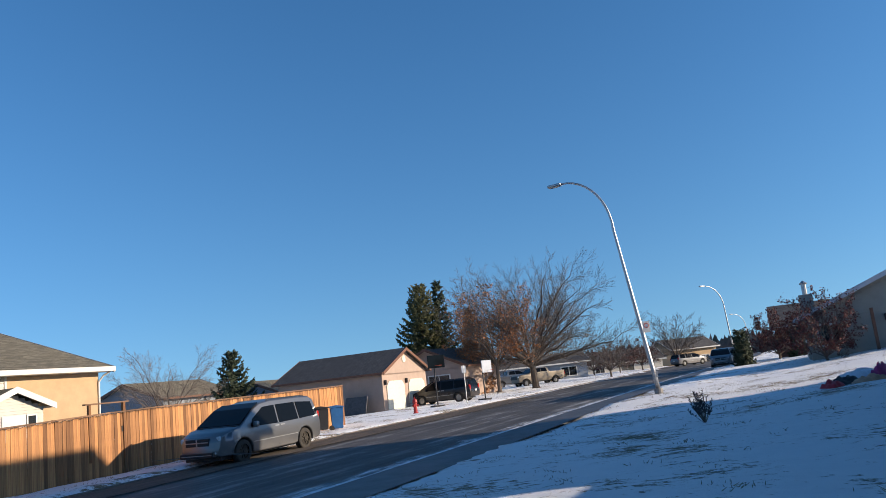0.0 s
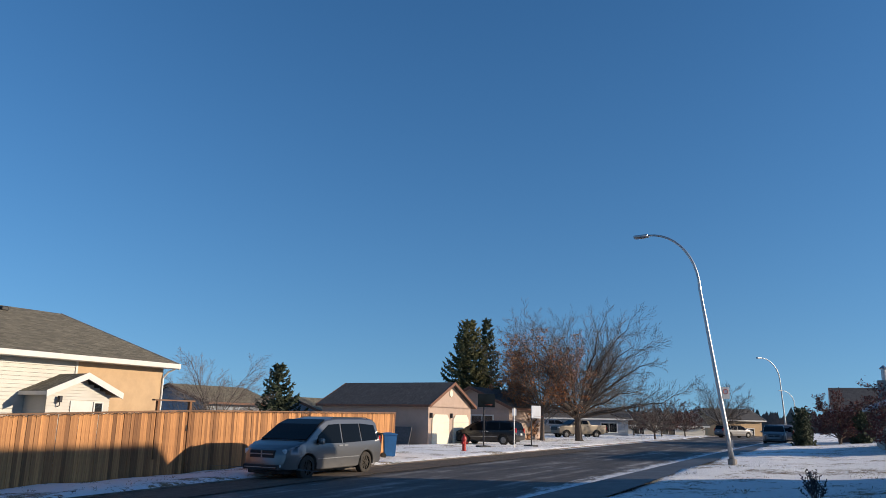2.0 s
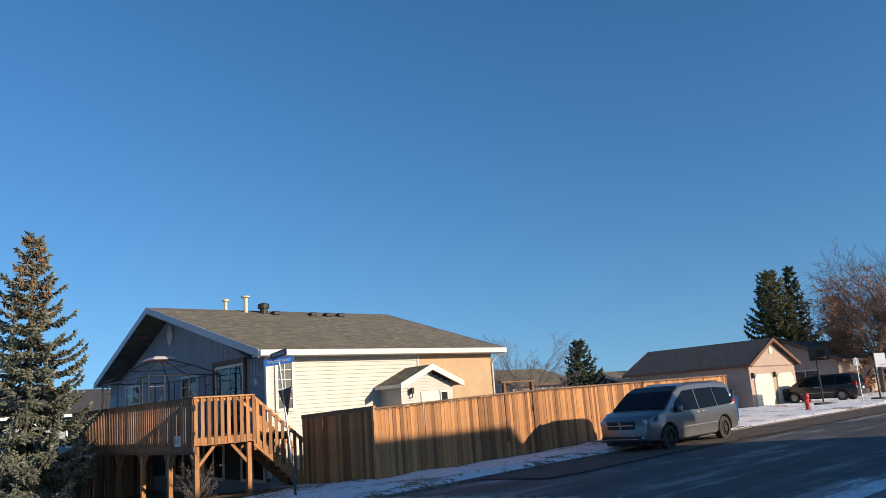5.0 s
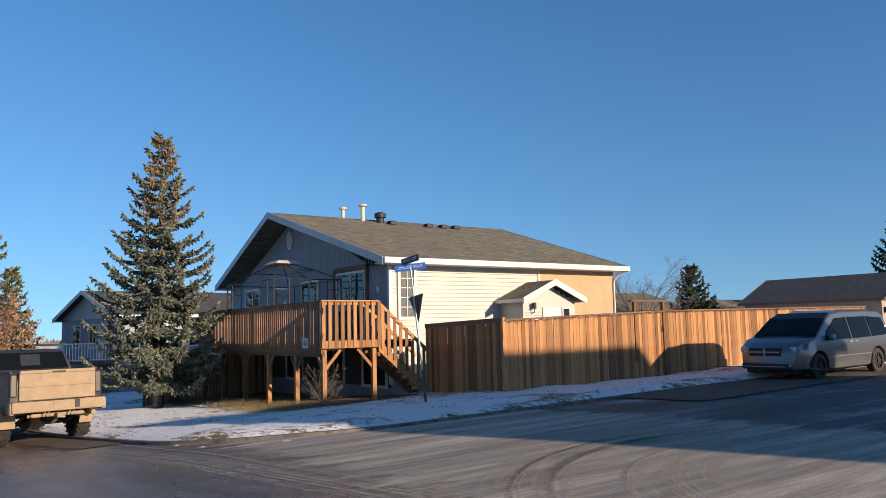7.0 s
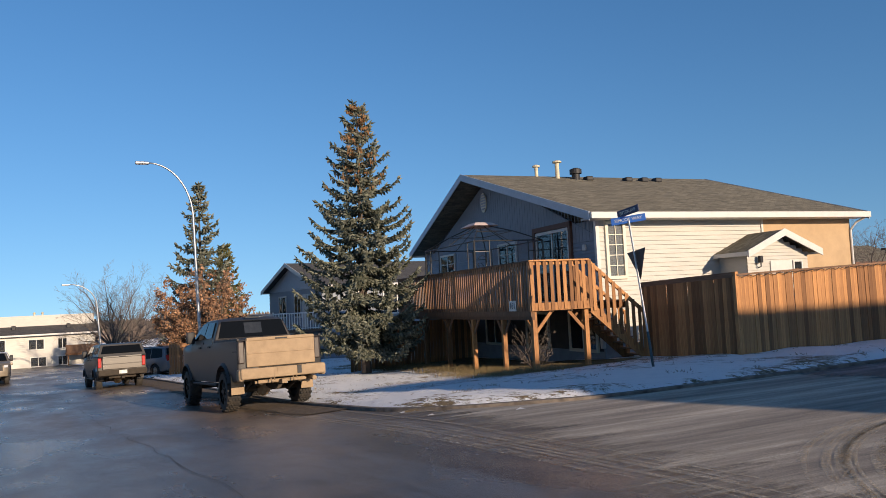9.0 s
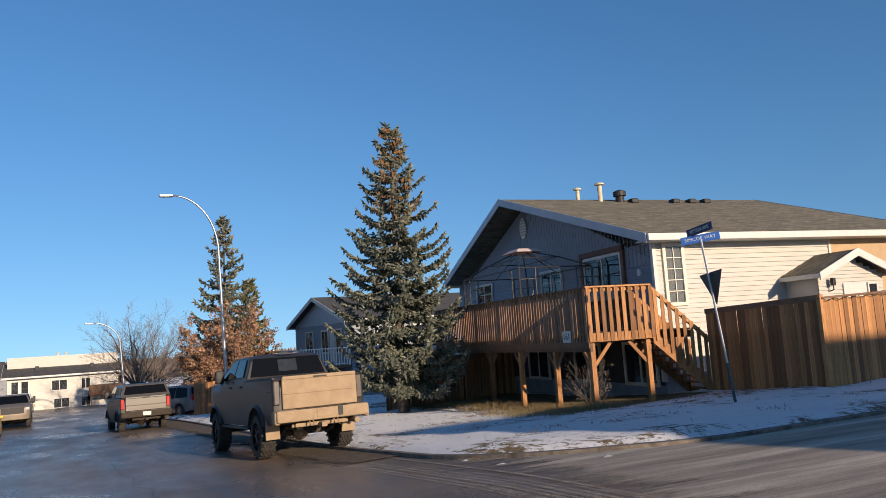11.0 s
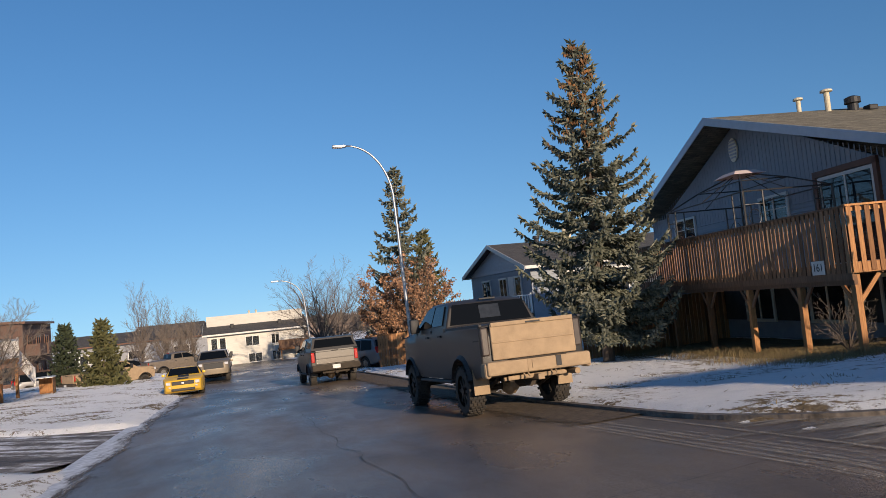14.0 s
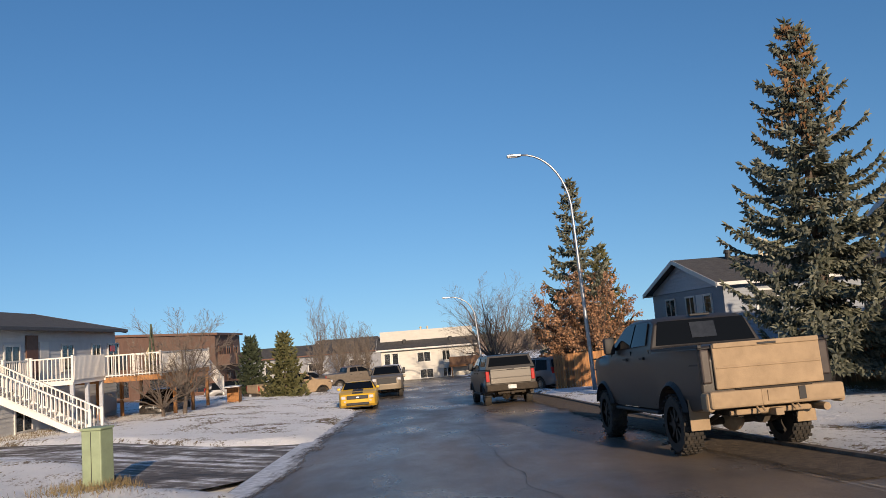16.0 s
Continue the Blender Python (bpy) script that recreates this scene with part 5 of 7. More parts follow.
        sharp(part("wing_mirror", box(3.58, s * 1.06 - 0.09, 1.02, 3.72, s * 1.06 + 0.1, 1.2, 0.04), paint_mat, v))
        part("roof_rail", tube([(0.6, s * 0.64, 1.68 * k), (0.7, s * 0.64, 1.715 * k), (2.5, s * 0.64, 1.735 * k), (2.65, s * 0.64, 1.69 * k)], 0.014, 6), black_plastic, v)
        for x in (ra, fa):
            wheel(v, x, s * 0.84, r, 0.22, s, rim, False, 10)
    part("licence_plate", box(-0.01, -0.16, 0.7, 0.02, 0.16, 0.84), plate_white, v)
    part("wheel_well", box(ra - 0.38, -0.75, 0.3, ra + 0.38, 0.75, 0.85), black_plastic, v)
    part("wheel_well", box(fa - 0.38, -0.75, 0.3, fa + 0.38, 0.75, 0.85), black_plastic, v)
    part("underbody", box(0.4, -0.7, 0.2, 4.9, 0.7, 0.3), black_plastic, v)
    return v


def coupe(m, label, paint_mat):
    """A low two-door muscle car."""
    v = thing("sports_car", m, label, "car")
    L, w, r, zb = 4.77, 0.93, 0.34, 0.2
    ra, fa = 1.05, 3.77
    out = [(0.05, 0.3), (0.0, 0.6), (0.06, 0.96), (0.75, 1.02), (1.6, 1.33), (2.2, 1.38), (2.6, 1.34), (3.3, 0.98), (4.2, 0.90), (4.68, 0.80), (4.77, 0.6), (4.74, 0.3), (4.6, zb)]
    out += arch(fa, r + 0.05, r, 9, zb) + [(3.2, zb), (1.6, zb)] + arch(ra, r + 0.05, r, 9, zb) + [(0.5, zb)]

    def warp(x, z):
        q = 1.0
        if z > 0.9:
            q -= 0.28 * (z - 0.9) / 0.48
        if x > 4.0:
            q -= 0.12 * ((x - 4.0) / 0.77) ** 2
        return q
    soften(sharp(part("body", body_mesh(out, w, warp, (0.4, 0.75, 0.92, 1.2), (0.3, 2.0, 3.2, 4.2, 4.6)), paint_mat, v), 28), 0.035)
    side_panel("window", [(1.35, 1.02), (1.7, 1.28), (2.45, 1.30), (3.05, 1.02)], w, warp, dark_glass, v)
    cross_panel("windscreen", (2.64, 1.32), (3.26, 1.0), 0.66, 0.76, dark_glass, v, 0.012)
    cross_panel("stripe", (3.34, 0.985), (4.6, 0.83), 0.26, 0.26, black_plastic, v, 0.012, "black bonnet stripe")
    part("grille", box(4.68, -0.52, 0.56, 4.785, 0.52, 0.74, 0.02), black_plastic, v)
    part("lower_intake", box(4.7, -0.55, 0.28, 4.785, 0.55, 0.40, 0.02), black_plastic, v)
    part("badge", box(4.78, -0.06, 0.62, 4.795, 0.06, 0.68), galvanised, v)
    for s in (1, -1):
        part("headlamp", box(4.62, s * 0.67 - 0.11, 0.58, 4.755, s * 0.67 + 0.1, 0.73, 0.03), clear_lens, v)
        part("fog_lamp", box(4.70, s * 0.62 - 0.05, 0.44, 4.77, s * 0.62 + 0.05, 0.50, 0.01), clear_lens, v)
        sharp(part("wing_mirror", box(2.95, s * 0.98 - 0.08, 0.98, 3.08, s * 0.98 + 0.07, 1.1, 0.03), paint_mat, v))
        for x in (ra, fa):
            wheel(v, x, s * 0.81, r, 0.23, s, rim_grey, False, 5)
    part("underbody", box(0.4, -0.6, 0.16, 4.5, 0.6, 0.25), black_plastic, v)
    return v


silver = paint("silver_paint", (0.19, 0.195, 0.205), 0.3, (0.12, 0.10, 0.085), 0.03, 0.7, 0.7)
truck_paint = paint("mud_grey_paint", (0.035, 0.032, 0.03), 0.4, (0.11, 0.088, 0.064), 0.05, 0.2, 0.95)
truck2_paint = paint("gunmetal_paint", (0.06, 0.057, 0.054), 0.35, (0.16, 0.125, 0.09), 0.08, 0.4, 1.4)
black_paint = paint("black_paint", (0.012, 0.012, 0.014), 0.2, (0.10, 0.08, 0.06), 0.05, 0.1)
yellow_paint = paint("yellow_paint", (0.72, 0.42, 0.01), 0.3, (0.25, 0.18, 0.1), 0.05, 0.0)
tan_paint = paint("pewter_paint", (0.22, 0.19, 0.15), 0.35, (0.28, 0.22, 0.15), 0.3, 0.4)
grey_paint = paint("grey_paint", (0.16, 0.17, 0.19), 0.3, (0.2, 0.16, 0.12), 0.2, 0.4)
white_paint = paint("white_paint", (0.7, 0.7, 0.7), 0.3, (0.25, 0.2, 0.15), 0.15, 0.0)


def parked(x, y, ang, dz=0.0, up=0.0):
    z0, z1 = height(x, y), height(x + 5 * math.cos(ang), y + 5 * math.sin(ang))
    return local(x, y, z0 + dz + up, ang) @ Matrix.Rotation(math.atan2(z0 - z1, 5), 4, "Y")


# the lifted truck, its tailgate towards the junction
t0 = Vector((-22.04, 11.2, 0)) + Vector((-math.sin(TRUCK_ANG), math.cos(TRUCK_ANG), 0)) * -1.0
pickup(parked(t0.x, t0.y, TRUCK_ANG, 0.0), "pickup_truck", "lifted crew-cab pickup truck caked in dried tan mud", truck_paint, tan_mud, black_plastic, 0.26, False, 0.46, rim_dark, True)
pickup(parked(-40.0, 16.6, TRUCK_ANG, -0.05), "pickup_truck", "dusty gunmetal pickup truck with a dark bed canopy beside the kerb", truck2_paint, truck2_paint, black_plastic, 0.05, True, 0.40, rim_grey, False)
# silver minivan facing the junction
minivan(Matrix.Translation((-6.20, 29.60, -0.14)) @ Matrix.Rotation(1.125 + math.pi, 4, "Z") @ Matrix.Rotation(0.012, 4, "Y") @ Matrix.Scale(1.06, 4), "dusty silver minivan with dark tinted windows parked beside the fence", silver, rim_dark, H=1.83)
coupe(parked(-54.0, 14.1, TRUCK_ANG + math.pi, 0, 0), "bright yellow sports car with a black bonnet stripe at the kerb", yellow_paint)

# ---- trees ----
class Heap:
    """Vertices and faces gathered for one mesh."""
    def __init__(self):
        self.v, self.f = [], []

    def cone(self, p, q, r0, r1, n=5):
        d = (q - p)
        if d.length < 1e-5:
            return
        d.normalize()
        s = d.orthogonal().normalized()
        u = d.cross(s)
        b = len(self.v)
        for c, r in ((p, r0), (q, r1)):
            for k in range(n):
                a = 2 * math.pi * k / n
                self.v.append(c + (s * math.cos(a) + u * math.sin(a)) * r)
        for k in range(n):
            k2 = (k + 1) % n
            self.f.append((b + k, b + k2, b + n + k2, b + n + k))

    def spindle(self, p, d, ln, r):
        s = d.orthogonal().normalized()
        u = d.cross(s)
        b = len(self.v)
        m = p + d * (ln * 0.42)
        self.v += [p, m + s * r, m - s * (r * 0.5) + u * (r * 0.87), m - s * (r * 0.5) - u * (r * 0.87), p + d * ln]
        self.f += [(b, b + 2, b + 1), (b, b + 3, b + 2), (b, b + 1, b + 3), (b + 4, b + 1, b + 2), (b + 4, b + 2, b + 3), (b + 4, b + 3, b + 1)]

    def leaf(self, p, size):
        a, c = Vector((random.gauss(0, 1), random.gauss(0, 1), random.gauss(0, 1))).normalized(), Vector((random.gauss(0, 1), random.gauss(0, 1), random.gauss(0, 1))).normalized()
        c = a.cross(c).normalized()
        b = len(self.v)
        self.v += [p - a * size, p + c * size * 0.5, p + a * size, p - c * size * 0.5 + Vector((0, 0, size * 0.2))]
        self.f.append((b, b + 1, b + 2, b + 3))

    def ob(self, name, material, parent, label="", kind=""):
        me = bpy.data.meshes.new(name)
        me.from_pydata([tuple(p) for p in self.v], [], self.f)
        me.materials.append(material)
        o = new(name, me)
        o.parent = parent
        if label:
            o["label"] = label
        if kind:
            o["kind"] = kind
        return o


def leaf_mat(name, cols, rough=0.8):
    m = blank(name, rough)
    nd, lk = links(m)
    g = nd.new("ShaderNodeNewGeometry")
    n = len(cols)
    c = ramp_node(m, g.outputs["Random Per Island"], [(i / (n - 1), c) for i, c in enumerate(cols)])
    c = mix_node(m, 1.0, c, ramp_node(m, noise_node(m, 1.5, 3), [(0.3, (0.7, 0.7, 0.7)), (0.7, (1.2, 1.2, 1.2))]), "MULTIPLY")
    lk.new(c, nd["Principled BSDF"].inputs["Base Color"])
    return m


needles = leaf_mat("blue_spruce_needles", [(0.055, 0.065, 0.04), (0.135, 0.142, 0.102), (0.235, 0.235, 0.175)])
needles_dark = leaf_mat("dark_needles", [(0.022, 0.032, 0.014), (0.05, 0.065, 0.03)])
needles_olive = leaf_mat("olive_pine_needles", [(0.06, 0.065, 0.02), (0.13, 0.12, 0.045)])
bark = mat("grey_bark", (0.13, 0.10, 0.08), 0.9, vary=0.2, scale=8, bump=0.01, bscale=25, stretch=(3, 3, 0.5))
twig_grey = mat("bare_twigs", (0.165, 0.135, 0.112), 0.9, vary=0.15, scale=3)
cone_brown = leaf_mat("spruce_cones", [(0.32, 0.15, 0.06), (0.5, 0.27, 0.12)])
orange_leaf = leaf_mat("orange_dead_leaves", [(0.22, 0.07, 0.02), (0.38, 0.14, 0.045), (0.30, 0.16, 0.08)])
brown_leaf = leaf_mat("brown_dead_leaves", [(0.14, 0.07, 0.04), (0.32, 0.17, 0.09), (0.46, 0.26, 0.15)])
red_leaf = leaf_mat("dark_red_leaves", [(0.05, 0.012, 0.012), (0.14, 0.035, 0.03)])


def spruce(x, y, H, R, seed, label, cones=0, mat_n=None, whorls=30, per=9, twig=1.0, base=0.05, z=None, name="spruce_tree", power=0.9, skirt=0.82):
    """A conifer: trunk, whorls of drooping limbs, each with rows of needle twigs."""
    random.seed(seed)
    z0 = ground_level(x, y) - 0.1 if z is None else z
    t = thing(name, Matrix.Translation((x, y, z0)), label, "tree")
    tr = Heap()
    for i in range(8):
        tr.cone(Vector((0, 0, H * i / 8)), Vector((0, 0, H * (i + 1) / 8)), 0.018 * H * (1 - i / 8) + 0.012, 0.018 * H * (1 - (i + 1) / 8) + 0.012, 8)
    crown, cone, limbs = Heap(), Heap(), Heap()
    for i in range(whorls):
        f = base + (1 - base) * (i + 0.5) / whorls
        f2 = f
        n = max(4, round(per * (1 - 0.55 * f)))
        off = random.uniform(0, 6.28)
        for k in range(n):
            az = off + 6.283 * k / n + random.uniform(-0.3, 0.3)
            ln = R * ((1 - f2) ** power) * random.uniform(0.62, 1.2) * (skirt + (1 - skirt) * smooth01(0, 0.12 if skirt > 0.8 else 0.34, f2)) + 0.12
            zc = H * (f + random.uniform(-0.28, 0.28) / whorls)
            d = Vector((math.cos(az), math.sin(az), 0))
            lift = 0.42 * f2 - 0.24 + random.uniform(-0.06, 0.06)
            pt = lambda s: Vector((0, 0, zc)) + d * (ln * s) + Vector((0, 0, ln * (lift * s - 0.30 * math.sin(s * 2.4) * (1 - f2 * 0.8) + 0.24 * s * s * s)))
            prev = pt(0)
            steps = max(3, int(ln / (0.13 * twig)))
            for j in range(1, steps + 1):
                s = j / steps
                q = pt(s)
                if j % 2 == 0 or j == steps:
                    limbs.cone(prev, q, 0.018 * (1 - s) + 0.005, 0.018 * (1 - s) + 0.004, 3)
                way = (q - pt(max(0, s - 0.05))).normalized()
                side = way.cross(Vector((0, 0, 1))).normalized()
                if s > 0.12:
                    tl = 0.42 * ln * (1 - s * 0.75) * 0.6 + 0.10
                    for sg in (-1, 1):
                        tw = (way * random.uniform(0.5, 0.9) + side * sg * random.uniform(0.6, 1.0) + Vector((0, 0, random.uniform(-0.35, 0.12)))).normalized()
                        m = max(1, int(tl / (0.17 * twig)))
                        for e in range(m):
                            b = q + tw * (tl * e / m)
                            crown.spindle(b, (tw + Vector((random.uniform(-0.3, 0.3), random.uniform(-0.3, 0.3), random.uniform(-0.35, 0.25)))).normalized(), random.uniform(0.2, 0.32) * twig, random.uniform(0.044, 0.066) * twig)
                            if random.random() < 0.75:
                                b2 = b + Vector((random.uniform(-0.05, 0.05), random.uniform(-0.05, 0.05), 0))
                                crown.spindle(b2, (tw * 0.5 + side * sg * random.uniform(-0.6, 0.6) + Vector((0, 0, random.uniform(-0.9, 0.3)))).normalized(), random.uniform(0.14, 0.25) * twig, random.uniform(0.038, 0.056) * twig)
                    for _h in range(3):
                        crown.spindle(q + side * random.uniform(-0.5, 0.5) * tl, (way * 0.35 + side * random.uniform(-0.4, 0.4) + Vector((0, 0, -0.9))).normalized(), random.uniform(0.12, 0.24) * twig, random.uniform(0.038, 0.056) * twig)
                    crown.spindle(q, (way + Vector((0, 0, random.uniform(0, 0.3)))).normalized(), 0.24 * twig, 0.04 * twig)
                prev = q
            if cones and f2 > 0.64 and random.random() < 0.75:
                for _ in range(int(cones * (0.35 + 1.4 * (f2 - 0.6)))):
                    s = random.uniform(0.3, 1.0)
                    cone.spindle(pt(s) + Vector((random.uniform(-0.1, 0.1), random.uniform(-0.1, 0.1), -0.02)), Vector((random.uniform(-0.2, 0.2), random.uniform(-0.2, 0.2), -1)).normalized(), random.uniform(0.13, 0.19), 0.042)
    tr.ob("trunk", bark, t)
    limbs.ob("limb_mass", bark, t, kind="stuff")
    crown.ob("crown", mat_n or needles, t)
    if cones:
        cone.ob("cone_crop", cone_brown, t, "clusters of hanging brown cones", "stuff")
    return t


def bare_tree(x, y, H, seed, label, spread=0.55, depth=6, trunk_h=0.18, r0=None, leaves=0, leaf_m=None, leaf_part=None, z=None, up=0.12, twig_r=0.006, name="bare_tree", side=None, leaf_size=0.05, round_at=0.42):
    """A leafless tree: limbs that arch out of a short trunk to a rounded crown, each with branches, twigs and finer twigs; dead leaves may cling to it."""
    random.seed(seed)
    z0 = ground_level(x, y) - 0.1 if z is None else z
    t = thing(name, Matrix.Translation((x, y, z0)), label, "tree")
    wood_h, twigs, lf = Heap(), Heap(), Heap()
    r0 = r0 or H * 0.022
    th, H = H * trunk_h, H * 1.15
    reach = H * 0.98 * spread
    fine = {3: (3, 4, 2), 4: (5, 5, 2), 5: (8, 6, 3), 6: (10, 7, 4), 7: (14, 9, 4)}[depth]

    def jut(d, ang):
        """A way that leaves d at about an angle, tending upwards."""
        a = d.orthogonal().normalized()
        a.rotate(Matrix.Rotation(random.uniform(0, 6.283), 3, d))
        return (d * math.cos(ang) + a * math.sin(ang) + Vector((0, 0, up * 0.8))).normalized()

    def twig(p, d, ln, r, lvl):
        n = 3 if lvl == 0 else 2
        q, ways = p, []
        for i in range(n):
            d = (d + Vector((random.gauss(0, 0.09), random.gauss(0, 0.09), random.gauss(0.03, 0.07)))).normalized()
            e = q + d * (ln / n)
            twigs.cone(q, e, max(twig_r * 0.7, r * (1 - 0.8 * i / n)), max(twig_r * 0.45, r * (1 - 0.8 * (i + 1) / n)), 4 if lvl == 0 else 3)
            ways.append((q, e, d))
            q = e
        if lvl < 2:
            k = fine[1 + lvl]
            for i in range(k):
                f = (i + random.uniform(0.3, 1.0)) / k
                a, b, w = ways[min(n - 1, int(f * n))]
                twig(a.lerp(b, f * n % 1.0), jut(w, random.uniform(0.45, 0.85)), ln * random.uniform(0.34, 0.58) * (1.15 - 0.5 * f), max(twig_r * 0.8, r * 0.5), lvl + 1)
        elif leaves:
            for _ in range(leaves):
                lp = p.lerp(q, random.uniform(0.1, 1.1)) + Vector((random.gauss(0, 0.07), random.gauss(0, 0.07), random.gauss(0, 0.07)))
                if leaf_part is None or leaf_part(lp):
                    lf.leaf(lp, random.uniform(0.7, 1.3) * leaf_size)

    def limb(start, bend, end, r):
        n, pts = 9, []
        for i in range(n + 1):
            f = i / n
            w = start * (1 - f) ** 2 + bend * (2 * f * (1 - f)) + end * f * f
            pts.append(w + Vector((random.gauss(0, 1), random.gauss(0, 1), random.gauss(0, 1))) * (0.012 * H * f))
        ln = sum((b - a).length for a, b in zip(pts, pts[1:]))
        for i in range(n):
            wood_h.cone(pts[i], pts[i + 1], max(twig_r, r * (1 - i / n) ** 0.8), max(twig_r, r * (1 - (i + 1) / n) ** 0.8), 6)
        k = fine[0]
        for i in range(k):
            f = 0.22 + 0.78 * (i + random.uniform(0.1, 0.9)) / k
            j = min(n - 1, int(f * n))
            d = (pts[j + 1] - pts[j]).normalized()
            twig(pts[j].lerp(pts[j + 1], f * n % 1.0), jut(d, random.uniform(0.4, 0.9)), ln * random.uniform(0.28, 0.42) * (1.2 - 0.7 * f), max(twig_r, r * 0.42 * (1.05 - f)), 0)

    top = Vector((random.gauss(0, 0.01) * H, random.gauss(0, 0.01) * H, th))
    wood_h.cone(Vector((0, 0, 0)), top * 0.12, r0 * 1.6, r0 * 1.12, 9)
    wood_h.cone(top * 0.12, top * 1.03, r0 * 1.12, r0 * 0.9, 9)
    count = 6 + 2 * depth + (8 if depth > 6 else 0)
    for k in range(count):
        h = 0.10 + 0.80 * ((k + 0.5) / count) ** 1.1
        q = (h - round_at) / ((1 - round_at) if h > round_at else round_at * 1.25)
        rho = reach * 0.86 * math.sqrt(max(0.0, 1 - q * q)) * random.uniform(0.82, 1.08)
        az = k * 2.39996 + random.uniform(-0.3, 0.3)
        end = Vector((math.cos(az) * rho, math.sin(az) * rho, th + (H - th) * h * 0.95))
        start = top * random.uniform(0.86, 1.02)
        gap = end - start
        limb(start, start + Vector((gap.x * 0.42, gap.y * 0.42, gap.z * 0.58 + 0.04 * H)), end, r0 * random.uniform(0.34, 0.55))
    if side:
        w = Vector(side).normalized()
        limb(top * 0.95, top * 0.95 + w * reach * 0.5 - Vector((0, 0, 0.02 * H)), top + w * reach * 1.05, r0 * 0.5)
    wood_h.ob("trunk", bark, t)
    twigs.ob("twig_mass", twig_grey, t, kind="stuff")
    if lf.f:
        lf.ob("foliage", leaf_m or orange_leaf, t, kind="stuff")
    return t


def pine(x, y, H, R, seed, label, mat_n, z=None):
    return spruce(x, y, H, R, seed, label, 0, mat_n, 24, 13, 1.7, 0.14, z, "pine_tree", 0.55, 0.6)


spruce(-27.96, 20.03, 9.9, 2.95, 3, "tall blue spruce laden with brown cones near the top", 34, None, 17, 16, 0.9, 0.13, power=0.85, skirt=0.6)

# ---- street furniture ----
def street_lamp(base, head, label, pole_top=0.73, bend=0.07):
    """A tapered steel pole that bows over into an arm, with a flat lamp head."""
    b, h = Vector(base), Vector(head)
    v = thing("street_lamp", Matrix.Translation(b), label, "street lamp", "street lamps")
    d = h - b
    flat = Vector((d.x, d.y, 0))
    reach = flat.length
    way = flat.normalized()
    H = d.z
    lean = bend * H
    pts, rad = [], []
    for i in range(8):
        z = H * pole_top * i / 7
        pts.append(way * (lean * z / H) + Vector((0, 0, z)))
        rad.append(0.095 - 0.035 * i / 7)
    x0 = lean * pole_top
    zc = H * pole_top
    for i in range(1, 12):
        a = math.pi / 2 * i / 11
        pts.append(way * (x0 + (reach - 0.45 - x0) * (1 - math.cos(a)) ** 1.0) + Vector((0, 0, zc + (H - zc) * math.sin(a))))
        rad.append(0.058 - 0.018 * i / 11)
    part("pole", tube(pts, rad, 12), galvanised, v, smooth=True)
    lum = part("lamp_head", box(-0.14, -0.02, -0.07, 0.14, 0.62, 0.05, 0.035), galvanised, v, "flat grey lamp head")
    lum.matrix_local = Matrix.Translation(pts[-1]) @ way.to_track_quat("Y", "Z").to_matrix().to_4x4()
    part("lens", box(-0.10, 0.16, -0.085, 0.10, 0.58, -0.071), mat("lamp_lens", (0.5, 0.5, 0.48), 0.3), lum)
    part("base_plate", tube([(0, 0, -0.15), (0, 0, 0.06)], 0.17, 12), concrete, v)
    part("hand_hole", box(-0.04, -0.11, 0.5, 0.04, -0.08, 0.75), galvanised, v)
    part("joint", tube([pts[7] - Vector((0, 0, 0.05)), pts[7] + Vector((0, 0, 0.1))], 0.07, 12), galvanised, v)
    return v, pts


lamp1, lp = street_lamp((7.85, 30.9, 0.42), (5.0, 32.7, 9.6), "leaning galvanised street lamp beside the cleared pavement", 0.73, 0.128)
tag = part("parking_sign", box(-0.15, -0.11, 2.3, 0.15, -0.09, 2.75), plate_white, lamp1, "small white parking sign")
tag.matrix_local = Matrix.Translation((-0.13, 0, 0))
part("ring", tube([(-0.13 + 0.09 * math.cos(a), -0.115, 2.58 + 0.09 * math.sin(a)) for a in np.linspace(0, 6.28, 13)], 0.015, 5), mat("sign_red", (0.4, 0.03, 0.02), 0.5), lamp1)
street_lamp((-41.9, 21.4, -1.75), (-42.9, 18.87, 8.85), "tall galvanised street lamp behind parked pickup trucks", 0.74, 0.03)
street_lamp((30.0, 83.5, -0.1), (27.0, 81.9, 8.6), "distant galvanised street lamp beside the pavement")
street_lamp((50.8, 133.3, -0.2), (47.8, 132, 7.4), "far galvanised street lamp beside the road")
street_lamp((-70.8, 28.6, -2.8), (-71.5, 25.9, 4.2), "pale street lamp before the bend of the road")

# street sign, leaning
sign_blue = mat("sign_blue", (0.03, 0.13, 0.45), 0.4, vary=0.05)
# the same sign blue with the upper blade's shade painted in
sign_blue_shaded = mat("sign_blue_shaded", (0.012, 0.018, 0.07), 0.4, vary=0.05)
sb, stp = Vector((-15.73, 18.12, -0.42)), Vector((-16.12, 18.1, 3.05))
sgn = thing("street_sign", Matrix.Translation(sb), "leaning street name sign post with the back of a yield sign", "street sign")
part("post", tube([(0, 0, -0.1), (stp - sb) * 0.25], 0.032, 8), mat("teal_post", (0.05, 0.08, 0.09), 0.5, 0.3), sgn)
part("post", tube([(stp - sb) * 0.25, stp - sb], 0.024, 8), galvanised, sgn)
tilt = (stp - sb).to_track_quat("Z", "Y").to_matrix().to_4x4()
